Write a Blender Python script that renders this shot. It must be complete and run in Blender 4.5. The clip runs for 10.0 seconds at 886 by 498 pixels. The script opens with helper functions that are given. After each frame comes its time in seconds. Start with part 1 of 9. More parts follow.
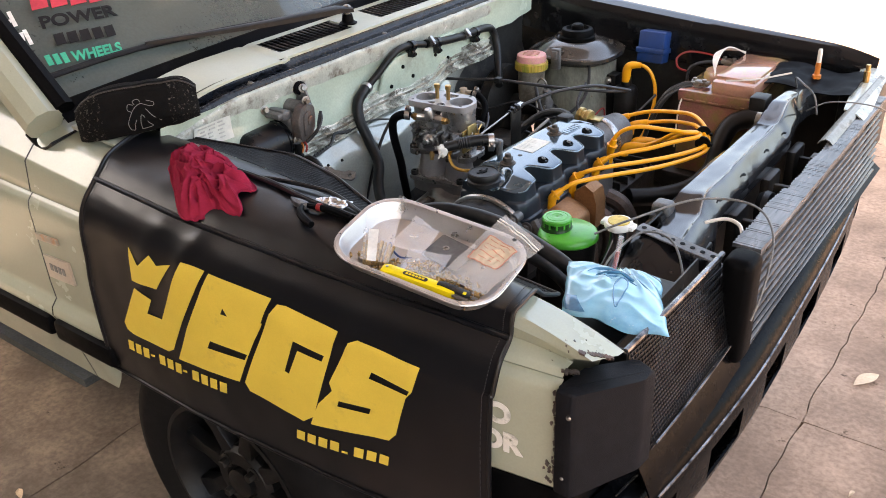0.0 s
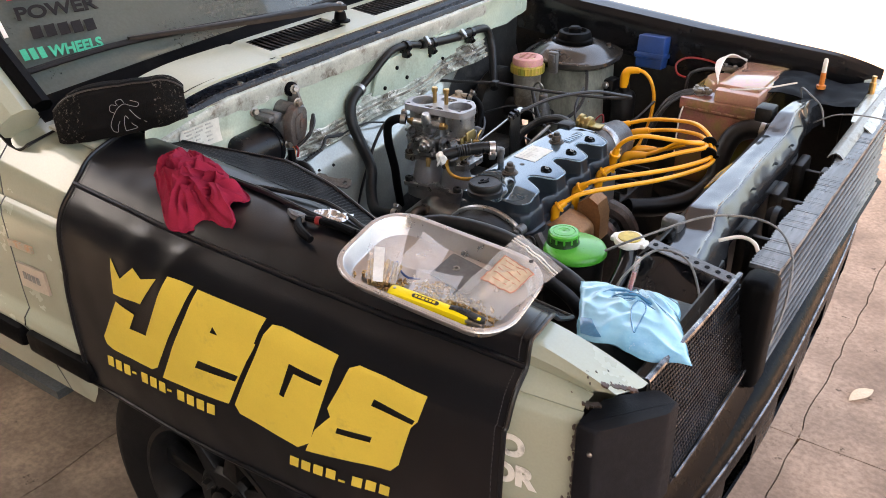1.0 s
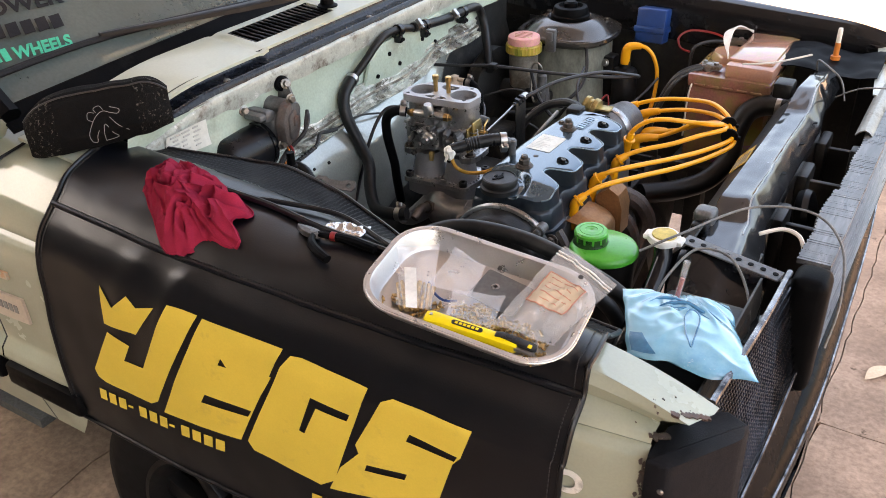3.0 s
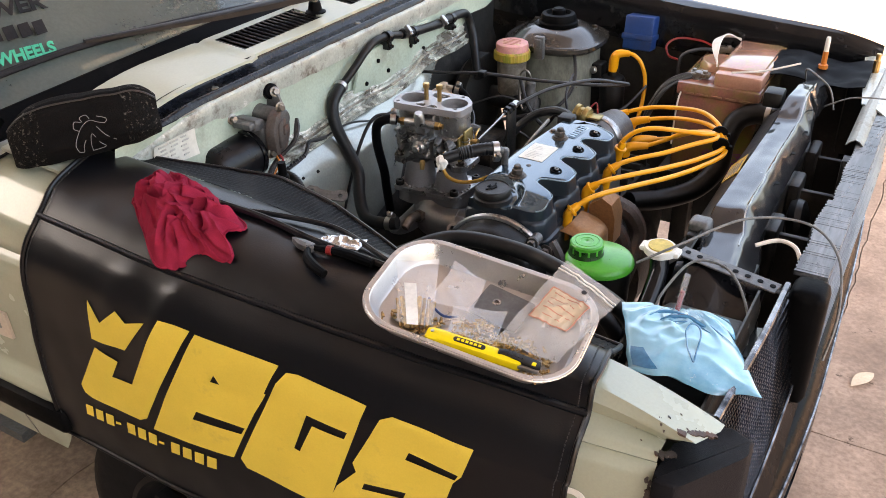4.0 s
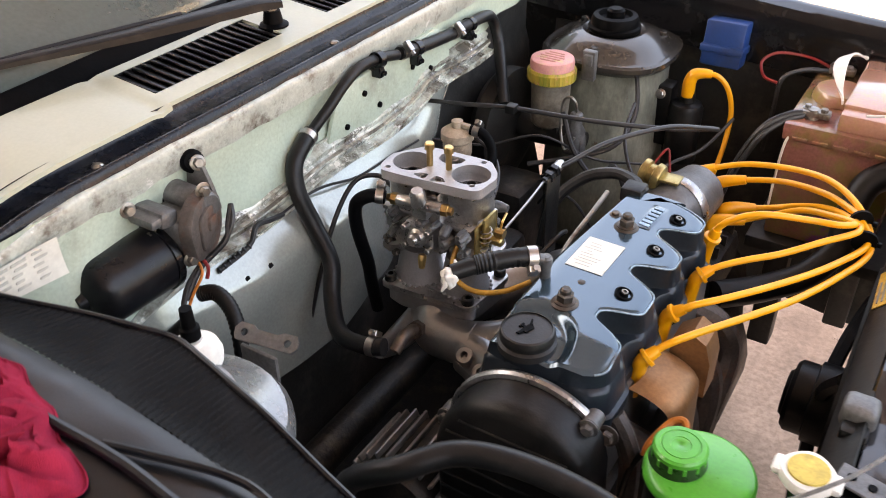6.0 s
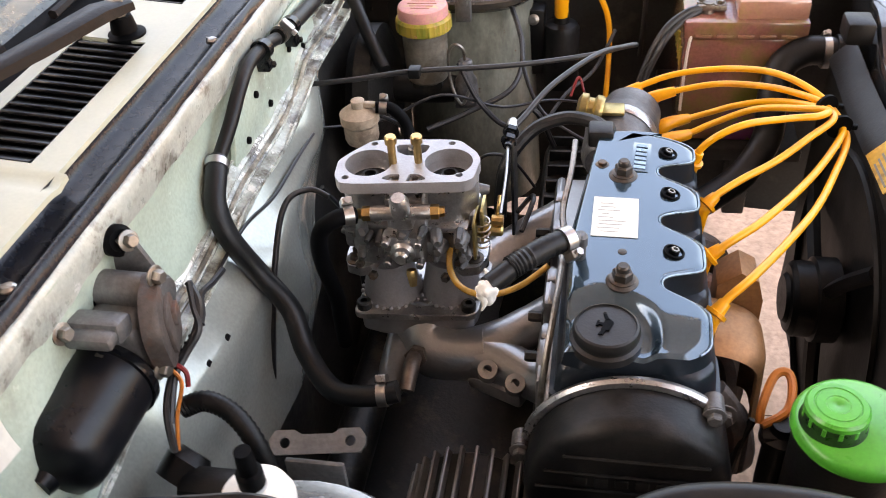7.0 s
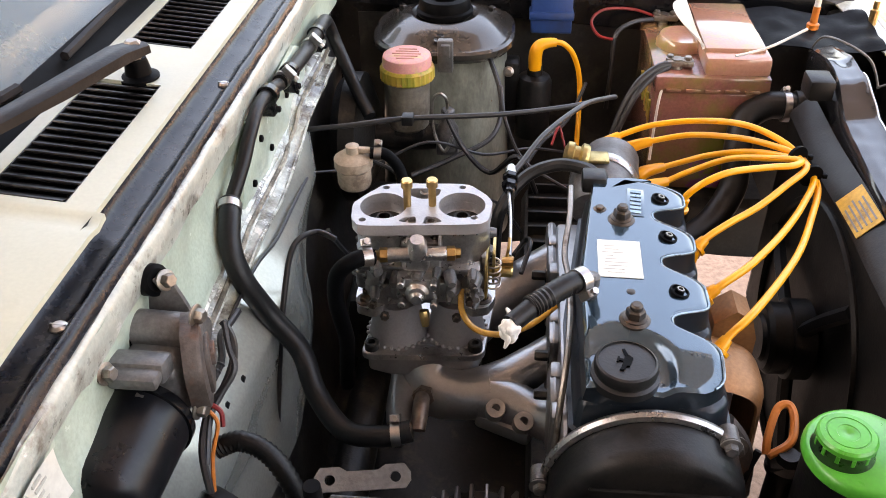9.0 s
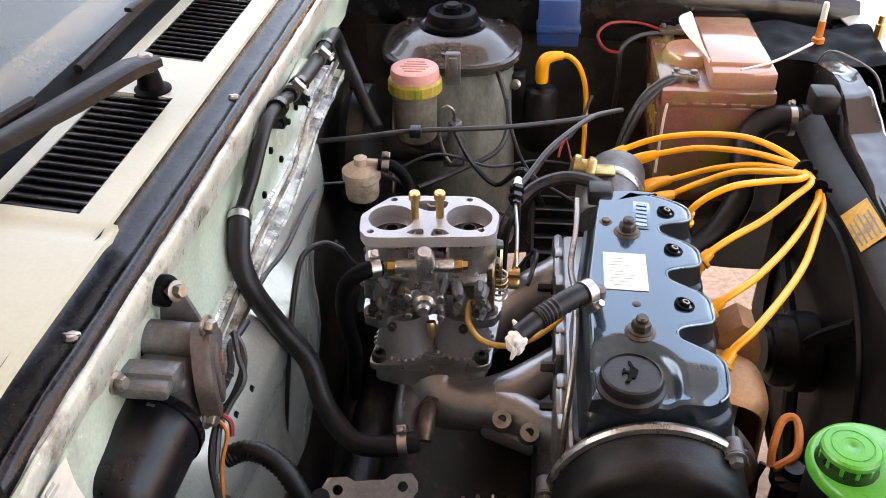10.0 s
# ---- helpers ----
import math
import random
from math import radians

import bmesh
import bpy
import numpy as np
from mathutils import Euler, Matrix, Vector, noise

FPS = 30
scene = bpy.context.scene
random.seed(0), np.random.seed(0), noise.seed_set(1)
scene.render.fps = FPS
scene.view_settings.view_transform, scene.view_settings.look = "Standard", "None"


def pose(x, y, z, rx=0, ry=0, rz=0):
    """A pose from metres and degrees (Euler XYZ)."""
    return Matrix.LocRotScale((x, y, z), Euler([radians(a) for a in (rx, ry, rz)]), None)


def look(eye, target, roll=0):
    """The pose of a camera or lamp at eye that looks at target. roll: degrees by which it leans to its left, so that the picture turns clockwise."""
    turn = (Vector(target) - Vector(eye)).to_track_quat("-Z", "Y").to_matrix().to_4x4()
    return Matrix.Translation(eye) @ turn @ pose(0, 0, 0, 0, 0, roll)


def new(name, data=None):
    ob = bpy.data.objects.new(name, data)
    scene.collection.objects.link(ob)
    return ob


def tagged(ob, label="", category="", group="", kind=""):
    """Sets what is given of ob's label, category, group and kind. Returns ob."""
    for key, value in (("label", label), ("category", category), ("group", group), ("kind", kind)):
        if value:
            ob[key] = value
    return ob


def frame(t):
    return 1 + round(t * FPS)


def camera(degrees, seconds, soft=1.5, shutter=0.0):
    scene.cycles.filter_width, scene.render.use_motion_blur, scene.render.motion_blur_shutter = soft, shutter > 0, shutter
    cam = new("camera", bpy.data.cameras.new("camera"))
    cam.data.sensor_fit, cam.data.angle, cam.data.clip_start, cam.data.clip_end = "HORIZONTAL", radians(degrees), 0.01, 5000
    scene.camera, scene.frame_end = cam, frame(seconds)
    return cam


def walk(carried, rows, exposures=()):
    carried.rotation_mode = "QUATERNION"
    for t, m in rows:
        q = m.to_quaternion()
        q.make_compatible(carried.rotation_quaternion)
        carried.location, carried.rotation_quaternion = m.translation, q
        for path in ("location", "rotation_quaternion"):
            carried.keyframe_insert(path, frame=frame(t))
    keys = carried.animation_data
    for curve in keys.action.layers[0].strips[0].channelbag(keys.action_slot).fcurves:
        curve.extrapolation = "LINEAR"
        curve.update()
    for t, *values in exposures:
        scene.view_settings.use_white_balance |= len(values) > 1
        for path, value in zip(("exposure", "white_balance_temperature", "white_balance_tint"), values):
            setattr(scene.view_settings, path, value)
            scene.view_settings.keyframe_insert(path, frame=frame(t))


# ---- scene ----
cam = camera(53.7, 10.0, soft=0.9, shutter=0.3)
PATH = [
    (0, (0.787, -1.353, 1.441), (-0.282, 0.039, 0.481), -2.7),
    (0.5, (0.76, -1.35, 1.431), (-0.269, 0.073, 0.474), -1.3),
    (1, (0.697, -1.318, 1.435), (-0.312, 0.108, 0.463), -0.8),
    (1.5, (0.645, -1.278, 1.435), (-0.351, 0.15, 0.451), -0.7),
    (2, (0.639, -1.278, 1.441), (-0.35, 0.145, 0.443), -0.7),
    (2.2, (0.642, -1.279, 1.442), (-0.344, 0.142, 0.438), -0.9),
    (3.3, (0.528, -1.254, 1.424), (-0.372, 0.2, 0.387), -1.9),
    (3.5, (0.523, -1.257, 1.428), (-0.365, 0.207, 0.394), -1.5),
    (4, (0.523, -1.253, 1.431), (-0.358, 0.219, 0.403), -1.2),
    (4.5, (0.548, -1.18, 1.425), (-0.364, 0.259, 0.377), -1.4),
    (5, (0.568, -0.978, 1.421), (-0.425, 0.395, 0.358), 0.4),
    (5.2, (0.554, -0.916, 1.427), (-0.467, 0.439, 0.368), 0.8),
    (5.5, (0.455, -0.861, 1.422), (-0.534, 0.497, 0.336), 1.4),
    (5.7, (0.362, -0.82, 1.398), (-0.597, 0.554, 0.305), 0.4),
    (6.8, (-0.008, -0.678, 1.334), (-0.486, 0.811, 0.087), -3.4),
    (7, (-0.078, -0.683, 1.324), (-0.414, 0.843, 0.076), -4.8),
    (7.5, (-0.166, -0.697, 1.322), (-0.323, 0.866, 0.085), -1.5),
    (8, (-0.177, -0.705, 1.327), (-0.333, 0.891, 0.132), -1.0),
    (8.5, (-0.168, -0.71, 1.332), (-0.318, 0.899, 0.153), -0.9),
    (9, (-0.172, -0.719, 1.335), (-0.329, 0.899, 0.17), -0.7),
    (9.5, (-0.174, -0.724, 1.338), (-0.34, 0.9, 0.183), -0.8),
    (10, (-0.173, -0.725, 1.342), (-0.344, 0.905, 0.195), -0.7),
]
walk(cam, [(t, look(eye, target, roll)) for t, eye, target, roll in PATH], exposures=[(0, 3.51, 7850, 10), (4.5, 3.56, 8150, 11), (5.3, 3.64, 8700, 14), (7.2, 3.97, 8450, 15), (10, 3.96, 8450, 15)])
SKY, SUN, ROOF_X, ROOF_Y, ROOF_S = 0.13, 2.0, 1.5, 1.7, -7.0
SUN_AZ, SUN_EL = radians(205), radians(58)

# ---- world and light ----
world = bpy.data.worlds.new("sky")
scene.world = world
world.use_nodes = True
wn = world.node_tree.nodes
sky = wn.new("ShaderNodeTexSky")
sky.sky_type, sky.sun_disc = "NISHITA", False
sky.air_density, sky.dust_density, sky.ozone_density = 1.0, 7.0, 0.5
sky.sun_elevation, sky.sun_rotation = SUN_EL, SUN_AZ
wn["Background"].inputs["Strength"].default_value = SKY
world.node_tree.links.new(sky.outputs[0], wn["Background"].inputs["Color"])
sun = new("sun", bpy.data.lights.new("sun", "SUN"))
sun.data.energy, sun.data.angle, sun.data.color = SUN, radians(0.6), (1.0, 0.95, 0.87)
sun.matrix_world = look(Vector((math.sin(SUN_AZ) * math.cos(SUN_EL), math.cos(SUN_AZ) * math.cos(SUN_EL), math.sin(SUN_EL))) * 20, (0, 0, 0))


# ---- materials ----
def material(name, base, rough=0.5, metal=0.0, var=0.18, scale=14.0, bump=0.15, fine=180.0, dirt=None, dirt_amount=0.35, dirt_scale=6.0,
             coat=0.0, stretch=(1, 1, 1), spec=0.5, alpha=1.0, glass=0.0, ior=1.45, sheen=0.0, rough_var=0.12, sharp=0.12,
             scuff=None, scuff_amount=0.2, scuff_scale=20.0, scuff_stretch=(1, 1, 1)):
    """Two scales of colour change, patchy dirt, uneven gloss and fine relief."""
    m = bpy.data.materials.new(name)
    m.use_nodes = True
    n, l = m.node_tree.nodes, m.node_tree.links
    b = n["Principled BSDF"]
    co = n.new("ShaderNodeTexCoord")
    mp = n.new("ShaderNodeMapping")
    mp.inputs["Scale"].default_value = stretch
    l.new(co.outputs["Object"], mp.inputs["Vector"])

    def noise_at(s, detail=4.0, rough_=0.6):
        t = n.new("ShaderNodeTexNoise")
        t.inputs["Scale"].default_value, t.inputs["Detail"].default_value, t.inputs["Roughness"].default_value = s, detail, rough_
        l.new(mp.outputs[0], t.inputs["Vector"])
        return t

    big, small = noise_at(scale), noise_at(fine, 3.0)
    ramp = n.new("ShaderNodeValToRGB")
    ramp.color_ramp.elements[0].position, ramp.color_ramp.elements[1].position = 0.3, 0.72
    ramp.color_ramp.elements[0].color = (*[c * (1 - var) for c in base], 1)
    ramp.color_ramp.elements[1].color = (*[min(1, c * (1 + var)) for c in base], 1)
    l.new(big.outputs["Fac"], ramp.inputs[0])
    col = ramp.outputs[0]
    mix = n.new("ShaderNodeMix")
    mix.data_type, mix.blend_type = "RGBA", "MULTIPLY"
    grain = n.new("ShaderNodeValToRGB")
    grain.color_ramp.elements[0].color = (1 - var * 0.9,) * 3 + (1,)
    grain.color_ramp.elements[0].position, grain.color_ramp.elements[1].position = 0.35, 0.65
    l.new(small.outputs["Fac"], grain.inputs[0])
    mix.inputs["Factor"].default_value = 1.0
    l.new(col, mix.inputs["A"])
    l.new(grain.outputs[0], mix.inputs["B"])
    col = mix.outputs["Result"]
    rough_in = None
    if dirt:
        d = noise_at(dirt_scale, 8.0, 0.68)
        dr = n.new("ShaderNodeValToRGB")
        dr.color_ramp.elements[0].position, dr.color_ramp.elements[1].position = 0.62 - dirt_amount * 0.4, 0.62 - dirt_amount * 0.4 + sharp
        l.new(d.outputs["Fac"], dr.inputs[0])
        mx = n.new("ShaderNodeMix")
        mx.data_type = "RGBA"
        l.new(dr.outputs[0], mx.inputs["Factor"])
        l.new(col, mx.inputs["A"])
        mx.inputs["B"].default_value = (*dirt, 1)
        col = mx.outputs["Result"]
    if scuff:
        mp2 = n.new("ShaderNodeMapping")
        mp2.inputs["Scale"].default_value = scuff_stretch
        l.new(co.outputs["Object"], mp2.inputs["Vector"])
        sc = n.new("ShaderNodeTexNoise")
        sc.inputs["Scale"].default_value, sc.inputs["Detail"].default_value, sc.inputs["Roughness"].default_value = scuff_scale, 10.0, 0.75
        l.new(mp2.outputs[0], sc.inputs["Vector"])
        sr = n.new("ShaderNodeValToRGB")
        sr.color_ramp.elements[0].position, sr.color_ramp.elements[1].position = 0.68 - scuff_amount * 0.3, 0.72 - scuff_amount * 0.3
        l.new(sc.outputs["Fac"], sr.inputs[0])
        ms = n.new("ShaderNodeMix")
        ms.data_type = "RGBA"
        l.new(sr.outputs[0], ms.inputs["Factor"])
        l.new(col, ms.inputs["A"])
        ms.inputs["B"].default_value = (*scuff, 1)
        col = ms.outputs["Result"]
    l.new(col, b.inputs["Base Color"])
    rr = n.new("ShaderNodeMapRange")
    rr.inputs["To Min"].default_value, rr.inputs["To Max"].default_value = max(0.02, rough - rough_var), min(1, rough + rough_var)
    l.new(noise_at(scale * 3.1, 5.0).outputs["Fac"], rr.inputs["Value"])
    l.new(rr.outputs[0], b.inputs["Roughness"])
    b.inputs["Metallic"].default_value = metal
    b.inputs["Specular IOR Level"].default_value = spec
    b.inputs["Coat Weight"].default_value, b.inputs["Coat Roughness"].default_value = coat, 0.08
    b.inputs["Transmission Weight"].default_value, b.inputs["IOR"].default_value = glass, ior
    b.inputs["Alpha"].default_value = alpha
    b.inputs["Sheen Weight"].default_value = sheen
    if bump:
        bp = n.new("ShaderNodeBump")
        bp.inputs["Strength"].default_value, bp.inputs["Distance"].default_value = bump, 0.002
        l.new(small.outputs["Fac"], bp.inputs["Height"])
        l.new(bp.outputs[0], b.inputs["Normal"])
    return m


M = dict(
    concrete=material("concrete", (0.40, 0.272, 0.198), 0.92, var=0.34, scale=4.0, fine=70, bump=1.0, dirt=(0.18, 0.118, 0.085), dirt_amount=0.38, dirt_scale=2.6, sharp=0.3, spec=0.3, scuff=(0.10, 0.066, 0.046), scuff_amount=0.2, scuff_scale=13),
    stained_dim_concrete=material("stained concrete, darkened for shade", (0.22, 0.172, 0.136), 0.85, var=0.4, scale=5.0, fine=70, bump=1.0, dirt=(0.075, 0.06, 0.048), dirt_amount=0.5, dirt_scale=3.4, sharp=0.3, spec=0.35, scuff=(0.04, 0.033, 0.027), scuff_amount=0.2, scuff_scale=9),
    bay_grey=material("pale grey green bay paint", (0.40, 0.425, 0.385), 0.20, metal=0.4, var=0.14, scale=5, fine=260, bump=0.03, coat=0.6, dirt=(0.16, 0.16, 0.145), dirt_amount=0.28, dirt_scale=5, sharp=0.5),
    dark_thread=material("dull black thread", (0.045, 0.045, 0.048), 0.8),
    faint_ink=material("faded label ink", (0.44, 0.44, 0.40), 0.6),
    paint=material("pale green paint", (0.36, 0.385, 0.30), 0.24, var=0.05, scale=3, fine=300, bump=0.015, coat=0.35, dirt=(0.29, 0.30, 0.22), dirt_amount=0.26, dirt_scale=4, sharp=0.5, scuff=(0.17, 0.14, 0.11), scuff_amount=0.04, scuff_scale=40, scuff_stretch=(1, 1, 0.35)),
    cowl=material("cream green paint", (0.44, 0.46, 0.365), 0.40, var=0.06, scale=4, fine=260, bump=0.02, coat=0.15, dirt=(0.35, 0.345, 0.265), dirt_amount=0.2, dirt_scale=7, sharp=0.3, scuff=(0.22, 0.19, 0.15), scuff_amount=0.03, scuff_scale=60),
    firewall=material("worn pale green bay paint", (0.47, 0.555, 0.455), 0.24, var=0.14, scale=5, fine=220, bump=0.05, coat=0.5, dirt=(0.24, 0.235, 0.19), dirt_amount=0.16, dirt_scale=8, sharp=0.3, scuff=(0.68, 0.70, 0.66), scuff_amount=0.16, scuff_scale=7),
    # far tower: stains, with extra dark blotches standing in for shade low down
    tower=material("stained and shade darkened tower paint", (0.34, 0.355, 0.29), 0.34, var=0.25, scale=10, fine=200, bump=0.12, coat=0.3, stretch=(1, 1, 0.45), dirt=(0.030, 0.028, 0.024), dirt_amount=0.60, dirt_scale=6, sharp=0.3, scuff=(0.14, 0.09, 0.05), scuff_amount=0.14, scuff_scale=14),
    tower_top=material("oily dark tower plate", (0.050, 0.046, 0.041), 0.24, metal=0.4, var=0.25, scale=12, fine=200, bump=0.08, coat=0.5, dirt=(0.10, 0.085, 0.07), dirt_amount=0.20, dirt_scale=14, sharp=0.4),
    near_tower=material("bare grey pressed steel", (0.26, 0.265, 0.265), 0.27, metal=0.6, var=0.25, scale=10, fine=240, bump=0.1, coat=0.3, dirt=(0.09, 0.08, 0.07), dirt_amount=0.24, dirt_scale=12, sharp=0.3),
    flange=material("scuffed bright seam flange", (0.50, 0.53, 0.46), 0.28, var=0.25, scale=26, fine=220, bump=0.2, coat=0.4, dirt=(0.10, 0.085, 0.065), dirt_amount=0.42, dirt_scale=18, sharp=0.15, scuff=(0.72, 0.72, 0.66), scuff_amount=0.4, scuff_scale=24),
    edge=material("scuffed bright edge paint", (0.45, 0.48, 0.43), 0.30, var=0.2, scale=20, fine=220, bump=0.2, coat=0.3, dirt=(0.15, 0.13, 0.105), dirt_amount=0.24, dirt_scale=22, sharp=0.14, scuff=(0.70, 0.70, 0.67), scuff_amount=0.24, scuff_scale=13),
    grille_grey=material("worn grey grille plastic", (0.15, 0.152, 0.155), 0.30, var=0.45, scale=26, fine=160, bump=0.25, stretch=(1, 0.12, 1), spec=0.6, dirt=(0.035, 0.035, 0.037), dirt_amount=0.42, dirt_scale=22, sharp=0.3),
    zip_film=material("cloudy zip bag film", (0.74, 0.73, 0.72), 0.14, var=0.06, scale=30, fine=70, bump=0.6, alpha=0.27, coat=0.9, spec=0.9),
    brass_elbow=material("browned elbow fitting", (0.19, 0.15, 0.125), 0.42, metal=0.7, var=0.3, scale=40),
    foil=material("crumpled silver foil", (0.62, 0.62, 0.62), 0.25, metal=1.0, var=0.1, scale=40, fine=90, bump=0.6),
    cover_shaded=material("shade darkened blue skirt", (0.014, 0.022, 0.032), 0.38, metal=0.3, var=0.25, scale=14, fine=240, bump=0.08, coat=0.15),
    cover_edge=material("pale edge paint", (0.22, 0.31, 0.38), 0.3, metal=0.5, var=0.3, scale=40, coat=0.3),
    wire_mesh=material("dark wire mesh", (0.10, 0.10, 0.108), 0.20, metal=0.9, var=0.5, scale=50, dirt=(0.02, 0.02, 0.022), dirt_amount=0.36, dirt_scale=40),
    slat=material("black slat", (0.007, 0.007, 0.008), 0.36, spec=0.4, var=0.3, scale=30),
    seam=material("dirty seam sealer", (0.40, 0.37, 0.30), 0.6, var=0.3, scale=30, fine=200, bump=0.3, dirt=(0.10, 0.09, 0.07), dirt_amount=0.4, dirt_scale=20),
    dark_body=material("dark bay metal", (0.022, 0.022, 0.021), 0.5, var=0.4, scale=12, fine=160, bump=0.2, dirt=(0.06, 0.056, 0.048), dirt_amount=0.2, dirt_scale=9),
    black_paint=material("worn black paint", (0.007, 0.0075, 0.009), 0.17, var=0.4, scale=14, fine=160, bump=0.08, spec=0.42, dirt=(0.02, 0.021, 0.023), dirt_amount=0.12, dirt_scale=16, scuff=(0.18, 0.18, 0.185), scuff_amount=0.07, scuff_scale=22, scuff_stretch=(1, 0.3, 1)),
    grey_paint=material("scuffed grey bar paint", (0.028, 0.0295, 0.033), 0.17, metal=0.3, var=0.3, scale=16, fine=60, bump=0.10, coat=0.55, dirt=(0.016, 0.016, 0.018), dirt_amount=0.24, dirt_scale=12, sharp=0.3, scuff=(0.34, 0.34, 0.35), scuff_amount=0.12, scuff_scale=24),
    bright_edge=material("bright dark flecked edge metal", (0.30, 0.30, 0.31), 0.25, metal=0.8, var=0.3, scale=30, dirt=(0.02, 0.02, 0.022), dirt_amount=0.5, dirt_scale=26, sharp=0.2),
    bumper=material("dull black bumper paint", (0.0022, 0.0026, 0.0034), 0.26, var=0.4, scale=14, fine=160, bump=0.10, spec=0.05, dirt=(0.0045, 0.0047, 0.0055), dirt_amount=0.14, dirt_scale=12, scuff=(0.10, 0.10, 0.105), scuff_amount=0.08, scuff_scale=20, scuff_stretch=(1, 0.3, 1)),
    rubber=material("black rubber", (0.0030, 0.0032, 0.0038), 0.5, spec=0.06, var=0.3, scale=20, fine=240, bump=0.12, dirt=(0.007, 0.0072, 0.0075), dirt_amount=0.12, dirt_scale=14),
    hose=material("dusty rubber hose", (0.0085, 0.0088, 0.0095), 0.42, var=0.3, scale=20, fine=300, bump=0.1, spec=0.35, dirt=(0.022, 0.0215, 0.021), dirt_amount=0.18, dirt_scale=18),
    strip=material("weathered rubber channel", (0.009, 0.011, 0.016), 0.26, spec=0.35, var=0.4, scale=22, fine=190, bump=0.1, dirt=(0.03, 0.031, 0.035), dirt_amount=0.2, dirt_scale=16, sharp=0.2, scuff=(0.22, 0.22, 0.22), scuff_amount=0.14, scuff_scale=26, scuff_stretch=(1, 0.4, 1)),
    vinyl=material("black vinyl", (0.0030, 0.0040, 0.0062), 0.33, var=0.2, scale=8, fine=420, bump=0.08, spec=0.52, dirt=(0.0058, 0.0072, 0.0100), dirt_amount=0.2, dirt_scale=6, sharp=0.3),
    grip=material("black ribbed grip mesh", (0.005, 0.0051, 0.0056), 0.5, var=0.3, scale=30, fine=500, bump=0.3, spec=0.10),
    yellow_print=material("yellow print", (0.72, 0.545, 0.085), 0.5, var=0.05, scale=12, fine=420, bump=0.08, dirt=(0.56, 0.42, 0.08), dirt_amount=0.1, dirt_scale=16, spec=0.3),
    white_print=material("white paint lettering", (0.78, 0.77, 0.72), 0.5, var=0.06, scale=20, dirt=(0.4, 0.4, 0.36), dirt_amount=0.2, dirt_scale=40),
    red_cloth=material("crimson cotton", (0.30, 0.020, 0.050), 0.95, var=0.18, scale=26, fine=900, bump=0.6, spec=0.1),
    bag_cloth=material("black nylon", (0.0055, 0.005, 0.005), 0.85, var=0.3, scale=30, fine=800, bump=0.5, spec=0.12),
    bag_mesh=material("brown black netting", (0.0068, 0.0063, 0.006), 0.85, var=0.5, scale=220, fine=600, bump=0.8, spec=0.12, dirt=(0.10, 0.09, 0.08), dirt_amount=0.10, dirt_scale=190, sharp=0.05),
    grey_thread=material("grey thread", (0.26, 0.255, 0.25), 0.8),
    foam=material("black woven fabric", (0.0085, 0.0090, 0.0115), 0.6, var=0.25, scale=40, fine=700, bump=0.5, spec=0.14),
    steel=material("brushed steel", (0.44, 0.43, 0.42), 0.32, metal=1.0, var=0.15, scale=20, fine=500, bump=0.06, stretch=(1, 6, 1)),
    tray=material("pressed tin tray", (0.58, 0.57, 0.565), 0.30, metal=0.85, var=0.08, scale=14, fine=500, bump=0.06),
    alloy=material("cast aluminium carburettor", (0.46, 0.455, 0.45), 0.30, metal=0.92, var=0.18, scale=30, fine=320, bump=0.2, dirt=(0.13, 0.125, 0.12), dirt_amount=0.3, dirt_scale=24, sharp=0.3),
    alloy_top=material("machined pale aluminium", (0.36, 0.355, 0.36), 0.40, metal=0.5, var=0.10, scale=30, fine=400, bump=0.15, dirt=(0.24, 0.23, 0.23), dirt_amount=0.3, dirt_scale=30, sharp=0.3),
    alloy_dirty=material("oily cast aluminium", (0.31, 0.31, 0.312), 0.30, metal=0.72, var=0.10, scale=20, fine=190, bump=0.14, dirt=(0.235, 0.232, 0.225), dirt_amount=0.24, dirt_scale=9, sharp=0.5, rough_var=0.06),
    iron=material("greasy black iron", (0.016, 0.015, 0.014), 0.45, metal=0.3, var=0.4, scale=20, fine=200, bump=0.3, dirt=(0.06, 0.048, 0.036), dirt_amount=0.2, dirt_scale=16),
    cover=material("steel blue painted pressing", (0.046, 0.086, 0.118), 0.15, metal=0.55, var=0.14, scale=8, fine=300, bump=0.04, coat=0.8, dirt=(0.022, 0.040, 0.055), dirt_amount=0.16, dirt_scale=6, sharp=0.6),
    cap_black=material("black plastic cap", (0.011, 0.0105, 0.0105), 0.45, var=0.25, scale=30, fine=300, bump=0.12),
    plastic=material("black moulded plastic", (0.006, 0.006, 0.0063), 0.42, var=0.3, scale=20, fine=260, bump=0.15, spec=0.3, dirt=(0.018, 0.017, 0.016), dirt_amount=0.22, dirt_scale=10),
    motor_black=material("gloss black motor can", (0.006, 0.0065, 0.0085), 0.30, var=0.3, scale=12, fine=240, bump=0.05, spec=0.35, dirt=(0.014, 0.0145, 0.016), dirt_amount=0.2, dirt_scale=16),
    rust=material("rusty gearbox cast", (0.105, 0.088, 0.080), 0.5, metal=0.3, var=0.3, scale=26, fine=240, bump=0.3, dirt=(0.15, 0.06, 0.032), dirt_amount=0.26, dirt_scale=20, sharp=0.2),
    cast_grey=material("dull grey casting", (0.15, 0.15, 0.15), 0.42, metal=0.4, var=0.28, scale=24, fine=240, bump=0.25, dirt=(0.055, 0.052, 0.048), dirt_amount=0.3, dirt_scale=18, sharp=0.25),
